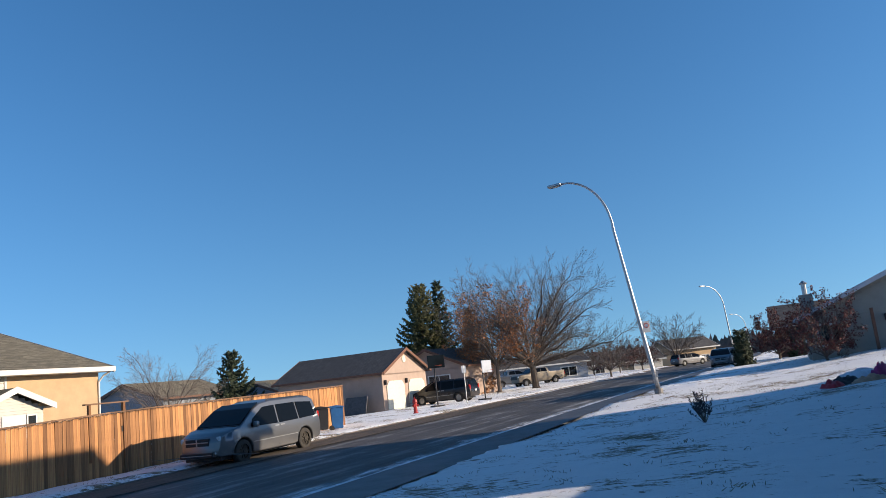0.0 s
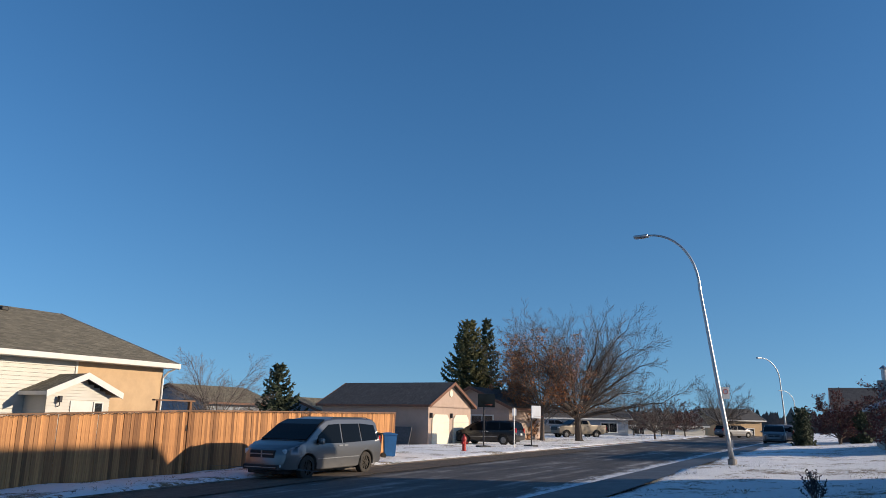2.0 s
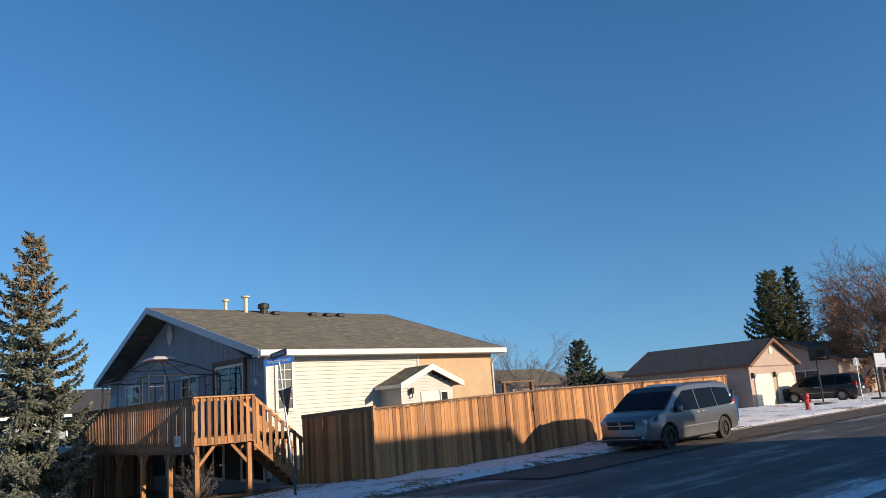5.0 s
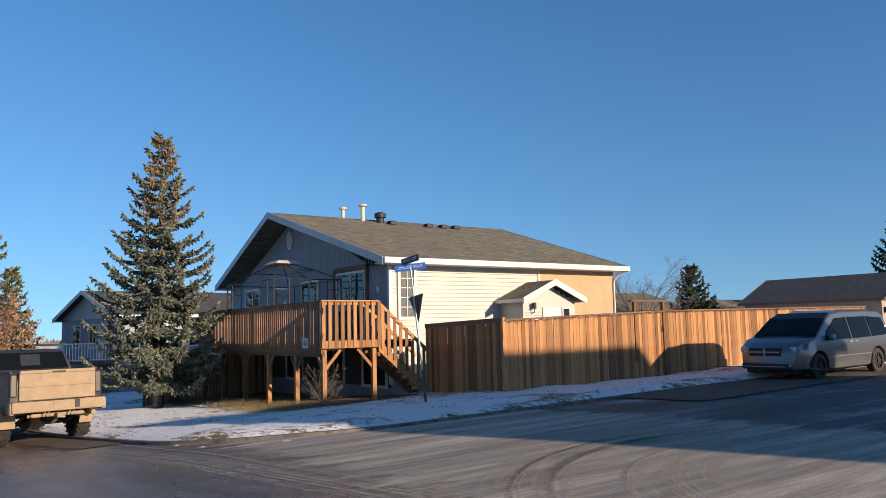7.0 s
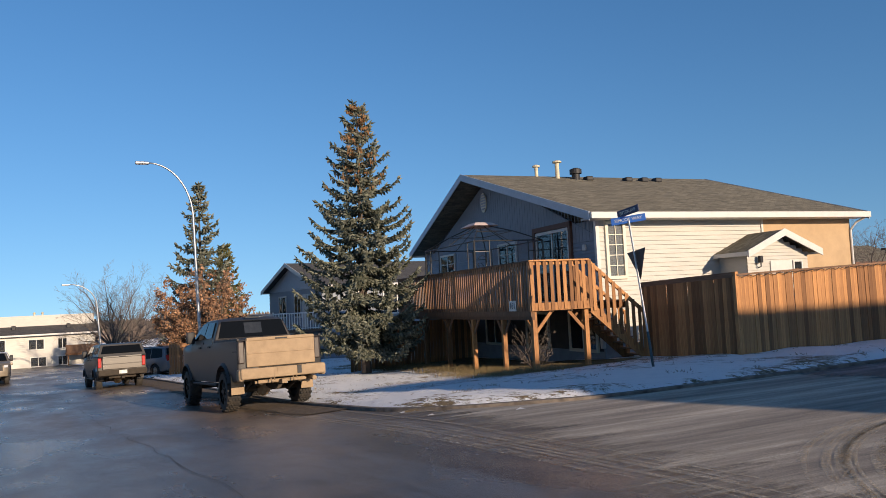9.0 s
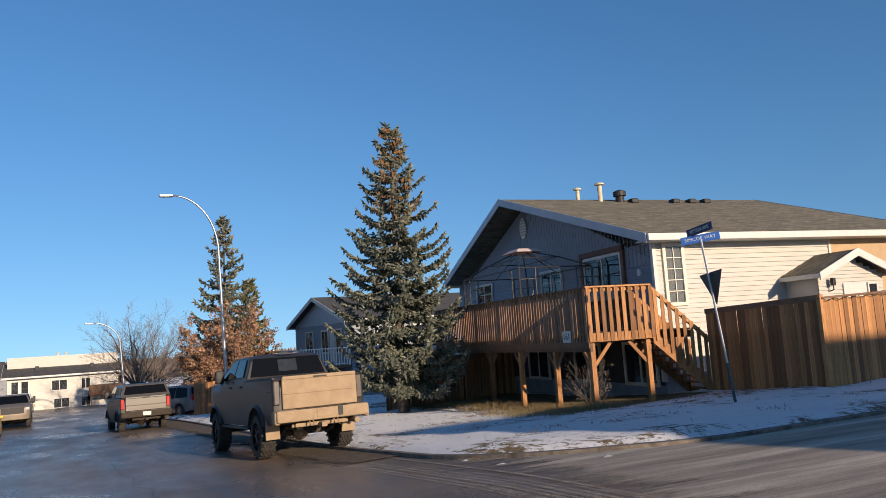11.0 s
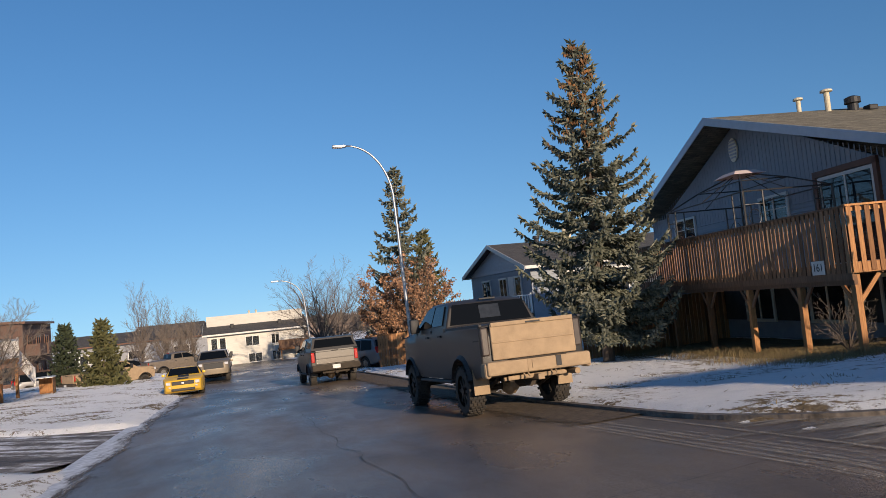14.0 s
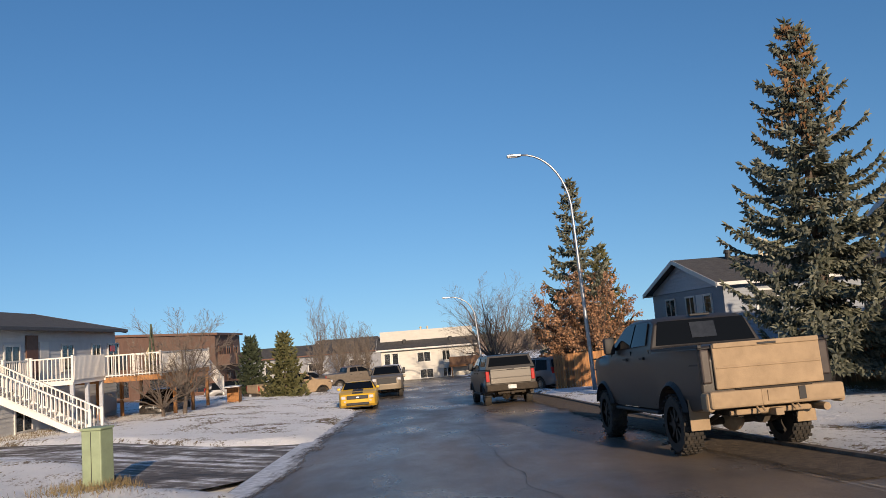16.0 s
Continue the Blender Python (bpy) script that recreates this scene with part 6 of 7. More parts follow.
for k, (txt, mt, ang, up) in enumerate((("SIMCOE WAY", sign_blue, 0.467, 0.0), ("SITTON AVE", sign_blue_shaded, -0.4, 0.19))):
    m = Matrix.Translation((stp - sb) + Vector((0, 0, up - 0.05))) @ Matrix.Rotation(-0.11, 4, "Y") @ Matrix.Rotation(ang, 4, "Z")
    bl = part("blade", box(-0.40, -0.008, 0, 0.40, 0.008, 0.17, 0.004), mt, sgn, "blue street name blade in a shaded tone" if k else "blue street name blade")
    bl.matrix_local = m
    lettering(txt, 0.105, plate_white, bl, pose(0, -0.011, 0.085, 90, 0, 0))
    lettering(txt, 0.105, plate_white, bl, pose(0, 0.011, 0.085, 90, 0, 180))
bm = prism([(-0.40, 0.34), (0.40, 0.34), (0.0, -0.36)], "y", -0.004, 0.004)
yl = part("yield_plate", bm, mat("sign_back", (0.06, 0.062, 0.066), 0.45, 0.6), sgn, "dark back of a triangular sign")
yl.matrix_local = Matrix.Translation((stp - sb) * 0.70 + Vector((0.03, 0.05, 0))) @ Matrix.Rotation(-0.11, 4, "Y") @ Matrix.Rotation(-0.52, 4, "Z")

# utility box at the lane's mouth
box_green = mat("utility_green", (0.30, 0.36, 0.22), 0.55, vary=0.08, scale=4)
ub = thing("utility_box", local(-28.25, 2.9, ground_level(-28.25, 2.9) - 0.02, TRUCK_ANG - 0.25), "pale green metal utility box standing in the snow", "utility box")
part("cabinet", box(-0.19, -0.19, 0.06, 0.19, 0.19, 1.02, 0.02), box_green, ub)
part("lid", box(-0.21, -0.21, 1.02, 0.21, 0.21, 1.07, 0.02), box_green, ub)
part("door_seam", box(-0.195, -0.005, 0.1, -0.191, 0.005, 1.0), black_plastic, ub)
part("latch", box(-0.15, 0.19, 0.55, -0.05, 0.225, 0.6, 0.005), black_metal, ub)
part("notice", box(0.0, 0.191, 0.78, 0.1, 0.196, 0.98), red_lens, ub, "small red notice")
part("plinth", box(-0.22, -0.22, -0.1, 0.22, 0.22, 0.06), concrete, ub)

# fire hydrant
hyd_red = mat("hydrant_red", (0.42, 0.025, 0.02), 0.45, vary=0.12, scale=9)
hp = on(-2.7, 44.6)
hyd = thing("fire_hydrant", Matrix.Translation((hp.x, hp.y, ground_level(hp.x, hp.y) - 0.04)), "red fire hydrant standing at the snowy kerb", "fire hydrant")
part("barrel", tube([(0, 0, 0), (0, 0, 0.06), (0, 0, 0.07), (0, 0, 0.62), (0, 0, 0.66), (0, 0, 0.68), (0, 0, 0.80), (0, 0, 0.88)], [0.17, 0.17, 0.11, 0.11, 0.16, 0.14, 0.12, 0.03], 14), hyd_red, hyd)
part("bonnet_nut", box(-0.03, -0.03, 0.86, 0.03, 0.03, 0.96, 0.006), hyd_red, hyd)
for a in (0, 2.1, 4.2):
    part("outlet", tube([(0, 0, 0.48), (0.2 * math.cos(a), 0.2 * math.sin(a), 0.48)], [0.07, 0.075], 10), hyd_red, hyd)

# wheeled bins
def wheelie_bin(x, y, ang, material, label):
    v = thing("wheelie_bin", local(x, y, ground_level(x, y) - 0.03, ang), label, "bin", "bins by the fence")
    bm = bmesh.new()
    bmesh.ops.create_cone(bm, cap_ends=True, segments=4, radius1=0.36, radius2=0.44, depth=0.98, matrix=Matrix.Translation((0, 0, 0.57)) @ Matrix.Rotation(radians(45), 4, "Z"))
    bmesh.ops.bevel(bm, geom=bm.edges[:], offset=0.03, segments=2, affect="EDGES")
    part("body", bm, material, v)
    part("lid", prism([(-0.36, 1.06), (0.34, 1.06), (0.36, 1.10), (0.0, 1.17), (-0.36, 1.14)], "y", -0.34, 0.34), material, v)
    part("handle", tube([(-0.33, -0.25, 1.08), (-0.42, -0.25, 1.1), (-0.42, 0.25, 1.1), (-0.33, 0.25, 1.08)], 0.018, 6), black_plastic, v)
    for s in (1, -1):
        part("wheel", tube([(-0.28, s * 0.24, 0.12), (-0.28, s * 0.31, 0.12)], 0.12, 14), rubber, v)


wheelie_bin(-6.0, 36.9, 0.2, mat("bin_blue", (0.025, 0.13, 0.33), 0.5, vary=0.1), "blue plastic wheelie bin beside the fence end")
wheelie_bin(-6.65, 36.5, 0.25, black_plastic, "black plastic wheelie bin beside the fence end")

# ---- houses further off ----
def simple_house(m, label, L, W, ze, zr, base, wall_m, trim_m, roof_m, wins=(), gable_m=None, over=0.5, name="house", doors=(), along="x"):
    """A gable-roofed house: ridge along x; wins: (wall, lo, hi, z0, z1, bars) on walls s, n, w, e."""
    v = thing(name, m, label, "house")
    wall_box(over, over, base, L - over, W - over, ze - 0.12, v, wall_m)
    part("siding", lap_siding("x", over, L - over, over, base + 0.5, ze - 0.12, -1, 0.2), wall_m, v)
    part("siding", lap_siding("y", over, W - over, over, base + 0.5, ze - 0.12, -1, 0.2), wall_m, v)
    gable_wall(v, over, over, W - over, ze, zr, W / 2, gable_m or wall_m)
    gable_wall(v, L - over - 0.12, over, W - over, ze, zr, W / 2, gable_m or wall_m)
    part("siding", lap_siding("y", over, W - over, over - 0.001, ze - 0.1, zr - 0.2, -1, 0.2, lambda z: (W / 2 - (zr - 0.25 - z) / (zr - ze) * W / 2 + 0.1, W / 2 + (zr - 0.25 - z) / (zr - ze) * W / 2 - 0.1) if z > ze else (over, W - over)), gable_m or wall_m, v)
    gable_roof(v, 0, L, 0, W, ze, zr, roof_m, trim_m, None, 0.18)
    for wl, lo, hi, z0, z1, bars in wins:
        ax, at, o = {"s": ("x", over - 0.02, -1), "n": ("x", W - over + 0.02, 1), "w": ("y", over - 0.02, -1), "e": ("y", L - over + 0.02, 1)}[wl]
        window(v, ax, at, o, lo, hi, z0, z1, white_trim, bars, 0, dark_room if random.random() < 0.6 else curtain, 0.1)
    for wl, lo, hi, z0, z1, mt in doors:
        if wl == "s":
            part("door", box(lo, over - 0.06, z0, hi, over - 0.02, z1, 0.01), mt, v)
        else:
            part("door", box(over - 0.06, lo, z0, over - 0.02, hi, z1, 0.01), mt, v)
    return v


def chimney(v, x, y, z0, z1, r=0.12, m=None):
    part("flue", tube([(x, y, z0), (x, y, z1)], r, 10), m or cream_pipe, v)
    part("flue_cap", tube([(x, y, z1), (x, y, z1 + 0.05), (x, y, z1 + 0.2)], [r * 1.5, r * 1.6, 0.02], 10), m or cream_pipe, v)


# garage across the fence; x along its gable front, y back
pale_pink = mat("pale_pink_siding", (0.40, 0.295, 0.235), 0.6, vary=0.05, scale=2)
gar = thing("garage", local(-5.315, 54.393, -0.12, 1.143), "pale pink double garage with two cream doors and dark roof", "garage")
wall_box(0.35, 0.35, 0, 7.25, 9.5, 2.75, gar, pale_pink)
part("siding", lap_siding("y", 0.35, 9.5, 0.34, 0.05, 2.74, -1, 0.13), pale_pink, gar)
gable_wall(gar, 0.35, 0.35, 7.25, 2.86, 4.58, 3.8, pale_pink, "x", 0.1)
gable_wall(gar, 9.4, 0.35, 7.25, 2.86, 4.58, 3.8, pale_pink, "x", 0.1)
gable_roof(gar, 0, 9.84, 0, 7.6, 2.86, 4.58, shingles_dark, brown_trim, None, 0.16, across="y")
for a in (0.85, 4.15):
    dr = part("garage_door", prism([(a, 0.0), (a + 2.6, 0.0), (a + 2.6, 1.85), (a + 2.25, 2.2), (a + 0.35, 2.2), (a, 1.85)], "y", 0.27, 0.345), cream_trim, gar, "cream panelled garage door")
    for z in (0.55, 1.1, 1.65):
        part("panel_joint", box(a + 0.05, 0.262, z, a + 2.55, 0.27, z + 0.02), grey_trim, dr)
bm = bmesh.new()
bmesh.ops.create_cone(bm, cap_ends=True, segments=20, radius1=0.25, radius2=0.25, depth=0.06, matrix=Matrix.Translation((3.8, 0.32, 3.75)) @ Matrix.Rotation(radians(90), 4, "X"))
part("gable_vent", bm, cream_trim, gar)
for x in (0.62, 3.8):
    part("wall_lamp", box(x - 0.08, 0.16, 1.95, x + 0.08, 0.34, 2.3, 0.03), black_metal, gar)
junk = thing("leaning_board", local(-7.6, 54.6, ground_level(-7.6, 54.6), 1.143), "dark grey sheet board leaning on the garage wall", "board")
b = part("sheet", box(-0.04, -0.9, 0, 0.02, 0.9, 1.3), mat("dark_grey_board", (0.10, 0.10, 0.105), 0.8, vary=0.2), junk)
b.matrix_local = Matrix.Rotation(0.35, 4, "Y")
minivan(parked(1.15, 57.4, 2.714, 0.06), "black minivan parked before the cream garage doors", black_paint, rim_grey)


def hoop(x, y, ang, h, label, board_m):
    v = thing("basketball_hoop", local(x, y, ground_level(x, y) - 0.05, ang), label, "basketball hoop")
    part("pole", tube([(0, 0, 0), (0, 0, h - 0.3), (0.35, 0, h)], 0.05, 8), black_metal, v)
    part("backboard", box(0.35, -0.62, h - 0.35, 0.40, 0.62, h + 0.5, 0.01), board_m, v)
    part("rim", tube([(0.66 + 0.23 * math.cos(a), 0.23 * math.sin(a), h - 0.2) for a in np.linspace(0, 6.28, 17)], 0.012, 5), mat("hoop_red", (0.4, 0.06, 0.02), 0.5), v)
    part("base", box(-0.4, -0.4, 0, 0.3, 0.4, 0.16, 0.04), black_plastic, v)


hoop(-1.6, 51.6, -1.1, 2.95, "black basketball hoop on a pole in the driveway", dark_glass)
hoop(1.7, 54.6, -0.6, 2.3, "grey basketball hoop leaning at the drive's edge", grey_trim)
post = thing("sign_post", local(0.35, 50.5, ground_level(0.35, 50.5) - 0.1, 0.3), "grey steel sign post with a plain plate", "sign post")
part("post", tube([(0, 0, 0), (0, 0, 2.6)], 0.03, 8), galvanised, post)
part("plate", box(-0.15, -0.02, 2.1, 0.15, -0.005, 2.55), grey_trim, post)

# house behind the garage, bungalows down the street
simple_house(local(0.8, 66, -0.1, 1.143), "pale bungalow with dark roof half hidden behind a garage", 9, 8, 2.9, 4.7, -0.2, pale_pink, brown_trim, shingles_dark, (("w", 2, 4, 1, 2.2, 2),))
simple_house(local(4.6, 100, -0.3, 0.1), "low grey bungalow with dark roof behind large trees", 13, 8, 2.5, 3.9, -0.3, siding_grey, white_trim, shingles_dark, (("s", 1.5, 3, 0.8, 1.9, 2), ("s", 5, 7, 0.8, 1.9, 3), ("s", 9, 11, 0.8, 1.9, 2)))
simple_house(local(18.5, 115, -1.0, 0.1), "long white bungalow with dark roof and porch", 13, 8, 2.4, 4.3, -0.3, siding_white, white_trim, shingles_dark, (("s", 2, 3.4, 0.8, 1.9, 2), ("s", 6, 8, 0.8, 1.9, 2)))
simple_house(local(34, 122, -0.8, 0.3), "distant cream house among bare trees", 9, 8, 3.2, 5, -0.5, stucco, white_trim, shingles_dark, (("s", 2, 3.4, 0.8, 1.9, 2), ("s", 5.5, 7, 0.8, 1.9, 2)))
simple_house(local(-24, 62, 0.2, 1.143), "brown-roofed house behind the cedar fence", 9, 9, 2.6, 4.1, -0.3, siding_grey, brown_trim, shingles, ())
simple_house(local(-16.5, 72, 0.0, 1.143), "low brown-roofed house behind the fence", 8, 8, 2.2, 3.6, -0.3, siding_grey, brown_trim, shingles, ())
# parked cars down the street
pickup(parked(3.5, 92, 0.25), "pickup_truck", "distant silver pickup truck parked before a bungalow", silver, silver, black_plastic, 0, False, 0.38, rim_grey, False)
pickup(parked(11.5, 88, 3.6), "pickup_truck", "dusty cream pickup truck parked under the large bare tree", tan_paint, tan_paint, black_plastic, 0, False, 0.38, rim_grey, False)
minivan(parked(28.2, 79.5, 1.2), "dark grey sport utility vehicle parked at the kerb", grey_paint, name="suv", category="car", H=1.8)
minivan(parked(26.2, 76.5, 1.2 + math.pi), "silver sport utility vehicle parked at the kerb", silver, name="suv", category="car", H=1.75)
minivan(parked(29.6, 106, 0.4), "distant blue-grey car parked beside a bare tree", grey_paint, name="suv", category="car", H=1.6)

# houses on the rise beside street B
dusk_white = mat("olive_grey_siding", (0.27, 0.265, 0.235), 0.6, vary=0.05, scale=2)
# never in view: added and sized so its shadow falls on fence, van and junction
simple_house(local(15.2, 23.4, 0.5, FENCE_ANG - math.pi), "unseen two-storey house that casts the shade over fence and junction", 12.6, 11, 6.3, 9.45, -0.8, siding_grey, brown_trim, shingles_dark, (("s", 2, 3.5, 1, 2.4, 2), ("s", 7, 9, 1, 2.4, 2)))
# low block out of view, added only to throw shade across the near lawn
simple_house(local(11.3, 11.7, 0.05, FENCE_ANG - math.pi), "unseen low wing added to shade the corner lawn", 7.6, 7, 2.5, 3.3, -0.5, siding_grey, brown_trim, shingles_dark)
r2 = simple_house(local(28.9, 35.5, 0.66, FENCE_ANG), "olive-grey house with garage and metal chimney flue", 11, 12, 2.2, 4.7, -0.8, dusk_white, grey_trim, shingles_dark, (("w", 9.8, 11.0, 0.7, 1.7, 2),), doors=(("w", 4.5, 7.4, -0.3, 1.95, white_trim),))
part("chimney", box(2.0, 10.9, 0, 2.9, 11.6, 3.5), dusk_white, r2, "pale boxed chimney")
chimney(r2, 2.45, 11.25, 3.5, 4.1, 0.13, galvanised)
for y in (4.2, 7.8):
    part("coach_lamp", box(0.28, y - 0.09, 1.6, 0.46, y + 0.09, 1.95, 0.03), black_metal, r2)
part("post", box(-0.3, 8.4, -0.4, -0.15, 8.55, 2.3), brown_trim, r2)
part("porch_post", box(-0.3, 3.6, -0.4, -0.15, 3.75, 2.3), brown_trim, r2)
simple_house(local(27, 66, 0.5, FENCE_ANG - math.pi / 2), "brown house with low roof behind columnar cedars", 11, 11, 2.6, 4.6, -0.8, brown_trim, grey_trim, shingles_dark, ())

# ---- neighbour beyond the spruce ----
h2 = simple_house(local(-43.6, 29.9, -1.75, 1.26), "blue-grey bi-level house with white trim and small deck", 12, 12, 4.45, 6.15, -0.4, siding_grey, white_trim, shingles_dark, (("s", 2.2, 3.2, 2.2, 3.9, 1), ("s", 4.6, 6.4, 2.6, 3.9, 2), ("w", 2.0, 2.9, 2.6, 3.9, 1), ("w", 4.4, 5.6, 2.6, 3.9, 2), ("w", 7.5, 9, 2.6, 3.9, 2)), gable_m=grey_trim, doors=(("w", 3.2, 4.1, 1.9, 4.0, white_trim),))
chimney(h2, 5.0, 5.4, 5.6, 6.9, 0.13)
chimney(h2, 5.4, 5.5, 5.6, 6.8, 0.11)
part("roof_fan", tube([(3.0, 5.2, 5.7), (3.0, 5.2, 6.25), (3.0, 5.2, 6.27), (3.0, 5.2, 6.45)], [0.16, 0.16, 0.24, 0.2], 12), black_plastic, h2)
white_rail = mat("white_painted_rail", (0.78, 0.75, 0.70), 0.5, vary=0.05, scale=5)


def railing(v, p0, p1, z0a, z0b, h, step, material, name="baluster", top=0.05):
    """Posts, rails and balusters between two points, level or sloping; the parts hang under v."""
    p0, p1 = Vector(p0), Vector(p1)
    ln = (p1 - p0).length
    n = max(2, int(ln / step))
    a0, a1 = Vector((p0.x, p0.y, z0a)), Vector((p1.x, p1.y, z0b))
    up = Vector((0, 0, h))
    beam("handrail", a0 + up, a1 + up, 0.06, 0.09, material, v)
    beam("bottom_rail", a0 + Vector((0, 0, 0.08)), a1 + Vector((0, 0, 0.08)), 0.05, 0.06, material, v)
    me = bpy.data.meshes.new(name)
    q = box(-0.02, -0.02, 0, 0.02, 0.02, h)
    q.to_mesh(me)
    q.free()
    me.materials.append(material)
    for i in range(n + 1):
        c = a0.lerp(a1, i / n)
        o = new(name, me)
        o.parent = v
        o.matrix_local = Matrix.Translation(c) @ Matrix.Diagonal((1, 1, 1, 1))
    for c in (a0, a1):
        beam("post", c - Vector((0, 0, 0.1)), c + up + Vector((0, 0, 0.1)), 0.1, 0.1, material, v)


d2 = thing("deck", h2.matrix_world.copy(), "small white-railed deck of the blue-grey house", "deck")
part("floor", box(-2.6, 0.5, 1.7, 0.45, 6.5, 1.85), dark_wood, d2)
railing(d2, (-2.5, 0.6, 0), (-2.5, 6.4, 0), 1.85, 1.85, 1.0, 0.16, white_rail)
railing(d2, (-2.5, 0.6, 0), (0.4, 0.6, 0), 1.85, 1.85, 1.0, 0.16, white_rail)
for x, y in ((-2.4, 0.7), (-2.4, 6.3), (-2.4, 3.5)):
    beam("post", (x, y, -0.6), (x, y, 1.75), 0.14, 0.14, dark_wood, d2)
# board fence between the two lots
lot = thing("fence", local(-30.5, 21.5, 0, 1.2), "dark weathered board fence between two lots", "fence")
for k in range(40):
    x = k * 0.145
    p = lot.matrix_world @ Vector((x, 0, 0))
    g = ground_level(p.x, p.y)
    ob = new("board", board_me[k % 3])
    ob.parent = lot
    ob.matrix_local = Matrix.Translation((x, 0, g)) @ Matrix.Diagonal((1, 1, 1.75, 1))
beam("rail", (0, 0.04, -0.2), (5.8, 0.04, -0.2), 0.09, 0.04, dark_wood, lot)
lot2 = thing("fence", local(-47.5, 22.6, 0, 1.2), "grey board fence behind parked cars", "fence")
for k in range(40):
    x = k * 0.145
    p = lot2.matrix_world @ Vector((x, 0, 0))
    ob = new("board", board_me[k % 3])
    ob.parent = lot2
    ob.matrix_local = Matrix.Translation((x, 0, ground_level(p.x, p.y))) @ Matrix.Diagonal((1, 1, 1.7, 1))
beam("rail", (0, 0.04, -0.9), (5.8, 0.04, -0.9), 0.09, 0.04, dark_wood, lot2)
minivan(parked(-47.6, 23.3, TRUCK_ANG + 0.5), "silver-grey sport utility vehicle parked on a snowy drive", grey_paint, name="suv", category="car", H=1.7)

# ---- white bi-level with decks on the other side of street A; x along the street, y away from it ----
AM = local(0, 0, 0, math.atan2(0.306, -0.952))
GZ = -1.75
light_grey = mat("light_grey_siding", (0.58, 0.58, 0.57), 0.55, vary=0.05, scale=2)
h3 = simple_house(AM @ local(39, 17.1, GZ, 0), "light grey bi-level house with dark roof and white decks", 21.0, 11, 4.75, 6.1, -0.4, light_grey, mat("charcoal_fascia", (0.06, 0.06, 0.065), 0.6), shingles_dark, (("s", 2.2, 3.2, 2.2, 4.0, 1), ("s", 5.4, 6.6, 2.2, 4.0, 2), ("s", 8.2, 9.4, 2.7, 3.9, 2), ("s", 13.6, 14.8, 2.7, 3.9, 2), ("s", 17.2, 18.2, 2.2, 3.9, 2), ("s", 19.4, 20.8, 2.2, 3.9, 2), ("s", 3, 4.4, 0.2, 1.2, 2), ("s", 9, 10.4, 0.2, 1.2, 2)), doors=(("s", 11.3, 12.2, 2.1, 4.1, white_trim),))
part("wall_panel", box(10.0, 0.42, 2.2, 11.1, 0.47, 4.4), brown_trim, h3, "dark accent panel beside the door")
part("red_banner", box(19.5, 0.38, 3.5, 20.2, 0.4, 3.85), red_lens, h3, "small red banner in a window")
chimney(h3, 14, 5, 5.8, 6.7, 0.14, galvanised)
dk = thing("deck", AM @ local(0, 0, 0, 0), "white-railed upper deck on cedar posts with long white stairs", "deck")
F1 = 0.5
part("floor", box(48.3, 15.2, F1 - 0.2, 51.8, 17.55, F1), white_rail, dk)
part("slat_screen", box(48.35, 15.15, F1, 51.7, 15.22, F1 + 1.05), white_rail, dk, "white slatted screen")
me_s = bpy.data.meshes.new("screen_slat")
q = box(-0.05, -0.015, 0, 0.05, 0.0, 1.05)
q.to_mesh(me_s)
q.free()
me_s.materials.append(white_rail)
for k in range(26):
    o = new("screen_slat", me_s)
    o.parent = dk
    o.matrix_local = Matrix.Translation((48.4 + k * 0.131, 15.15, F1))
part("landing", box(41.0, 17.1, F1 - 0.2, 48.28, 17.58, F1), white_rail, dk)
railing(dk, (41.2, 17.15, 0), (44.8, 17.15, 0), F1, F1, 1.0, 0.17, white_rail)
railing(dk, (46.2, 17.12, 0), (48.2, 17.12, 0), F1, F1, 1.0, 0.17, white_rail)
railing(dk, (48.3, 15.2, 0), (48.3, 17.0, 0), F1, F1, 1.0, 0.17, white_rail)
part("floor", box(51.8, 12.5, F1 - 0.35, 60.8, 17.0, F1 - 0.1), cedar, dk, "cedar deck platform")
railing(dk, (51.8, 12.5, 0), (60.7, 12.5, 0), F1 - 0.1, F1 - 0.1, 1.05, 0.17, white_rail)
railing(dk, (51.8, 15.2, 0), (51.8, 12.5, 0), F1 - 0.1, F1 - 0.1, 1.05, 0.17, white_rail)
railing(dk, (60.7, 12.5, 0), (60.7, 17, 0), F1 - 0.1, F1 - 0.1, 1.05, 0.17, white_rail)
for x, y, mt in ((48.45, 15.3, grey_trim), (50.0, 15.3, grey_trim), (51.6, 15.3, grey_trim), (54.2, 12.6, cedar), (57.4, 12.6, cedar), (60.5, 12.6, cedar), (54.2, 16.5, cedar), (57.4, 16.5, cedar), (60.5, 16.5, cedar)):
    beam("post", (x, y, GZ - 0.6), (x, y, F1 - 0.2), 0.16, 0.16, mt, dk)
beam("brace", (54.2, 12.6, -0.7), (52.6, 12.6, F1 - 0.3), 0.1, 0.1, cedar, dk)
for x in (44.9, 46.1):
    railing(dk, (x, 17.3, 0), (x, 13.1, 0), F1 - 0.05, GZ + 0.02, 1.0, 0.165, white_rail)
    part("stringer", prism([(17.3, F1), (17.3, F1 - 0.3), (13.2, GZ - 0.1), (12.9, GZ + 0.05)], "x", x - 0.03, x + 0.03), white_rail, dk)
for k in range(12):
    f = (k + 0.5) / 12
    y, z = 17.3 - 4.2 * f, F1 + (GZ - F1) * f
    part("tread", box(44.9, y - 0.18, z, 46.1, y + 0.18, z + 0.04), white_rail, dk)
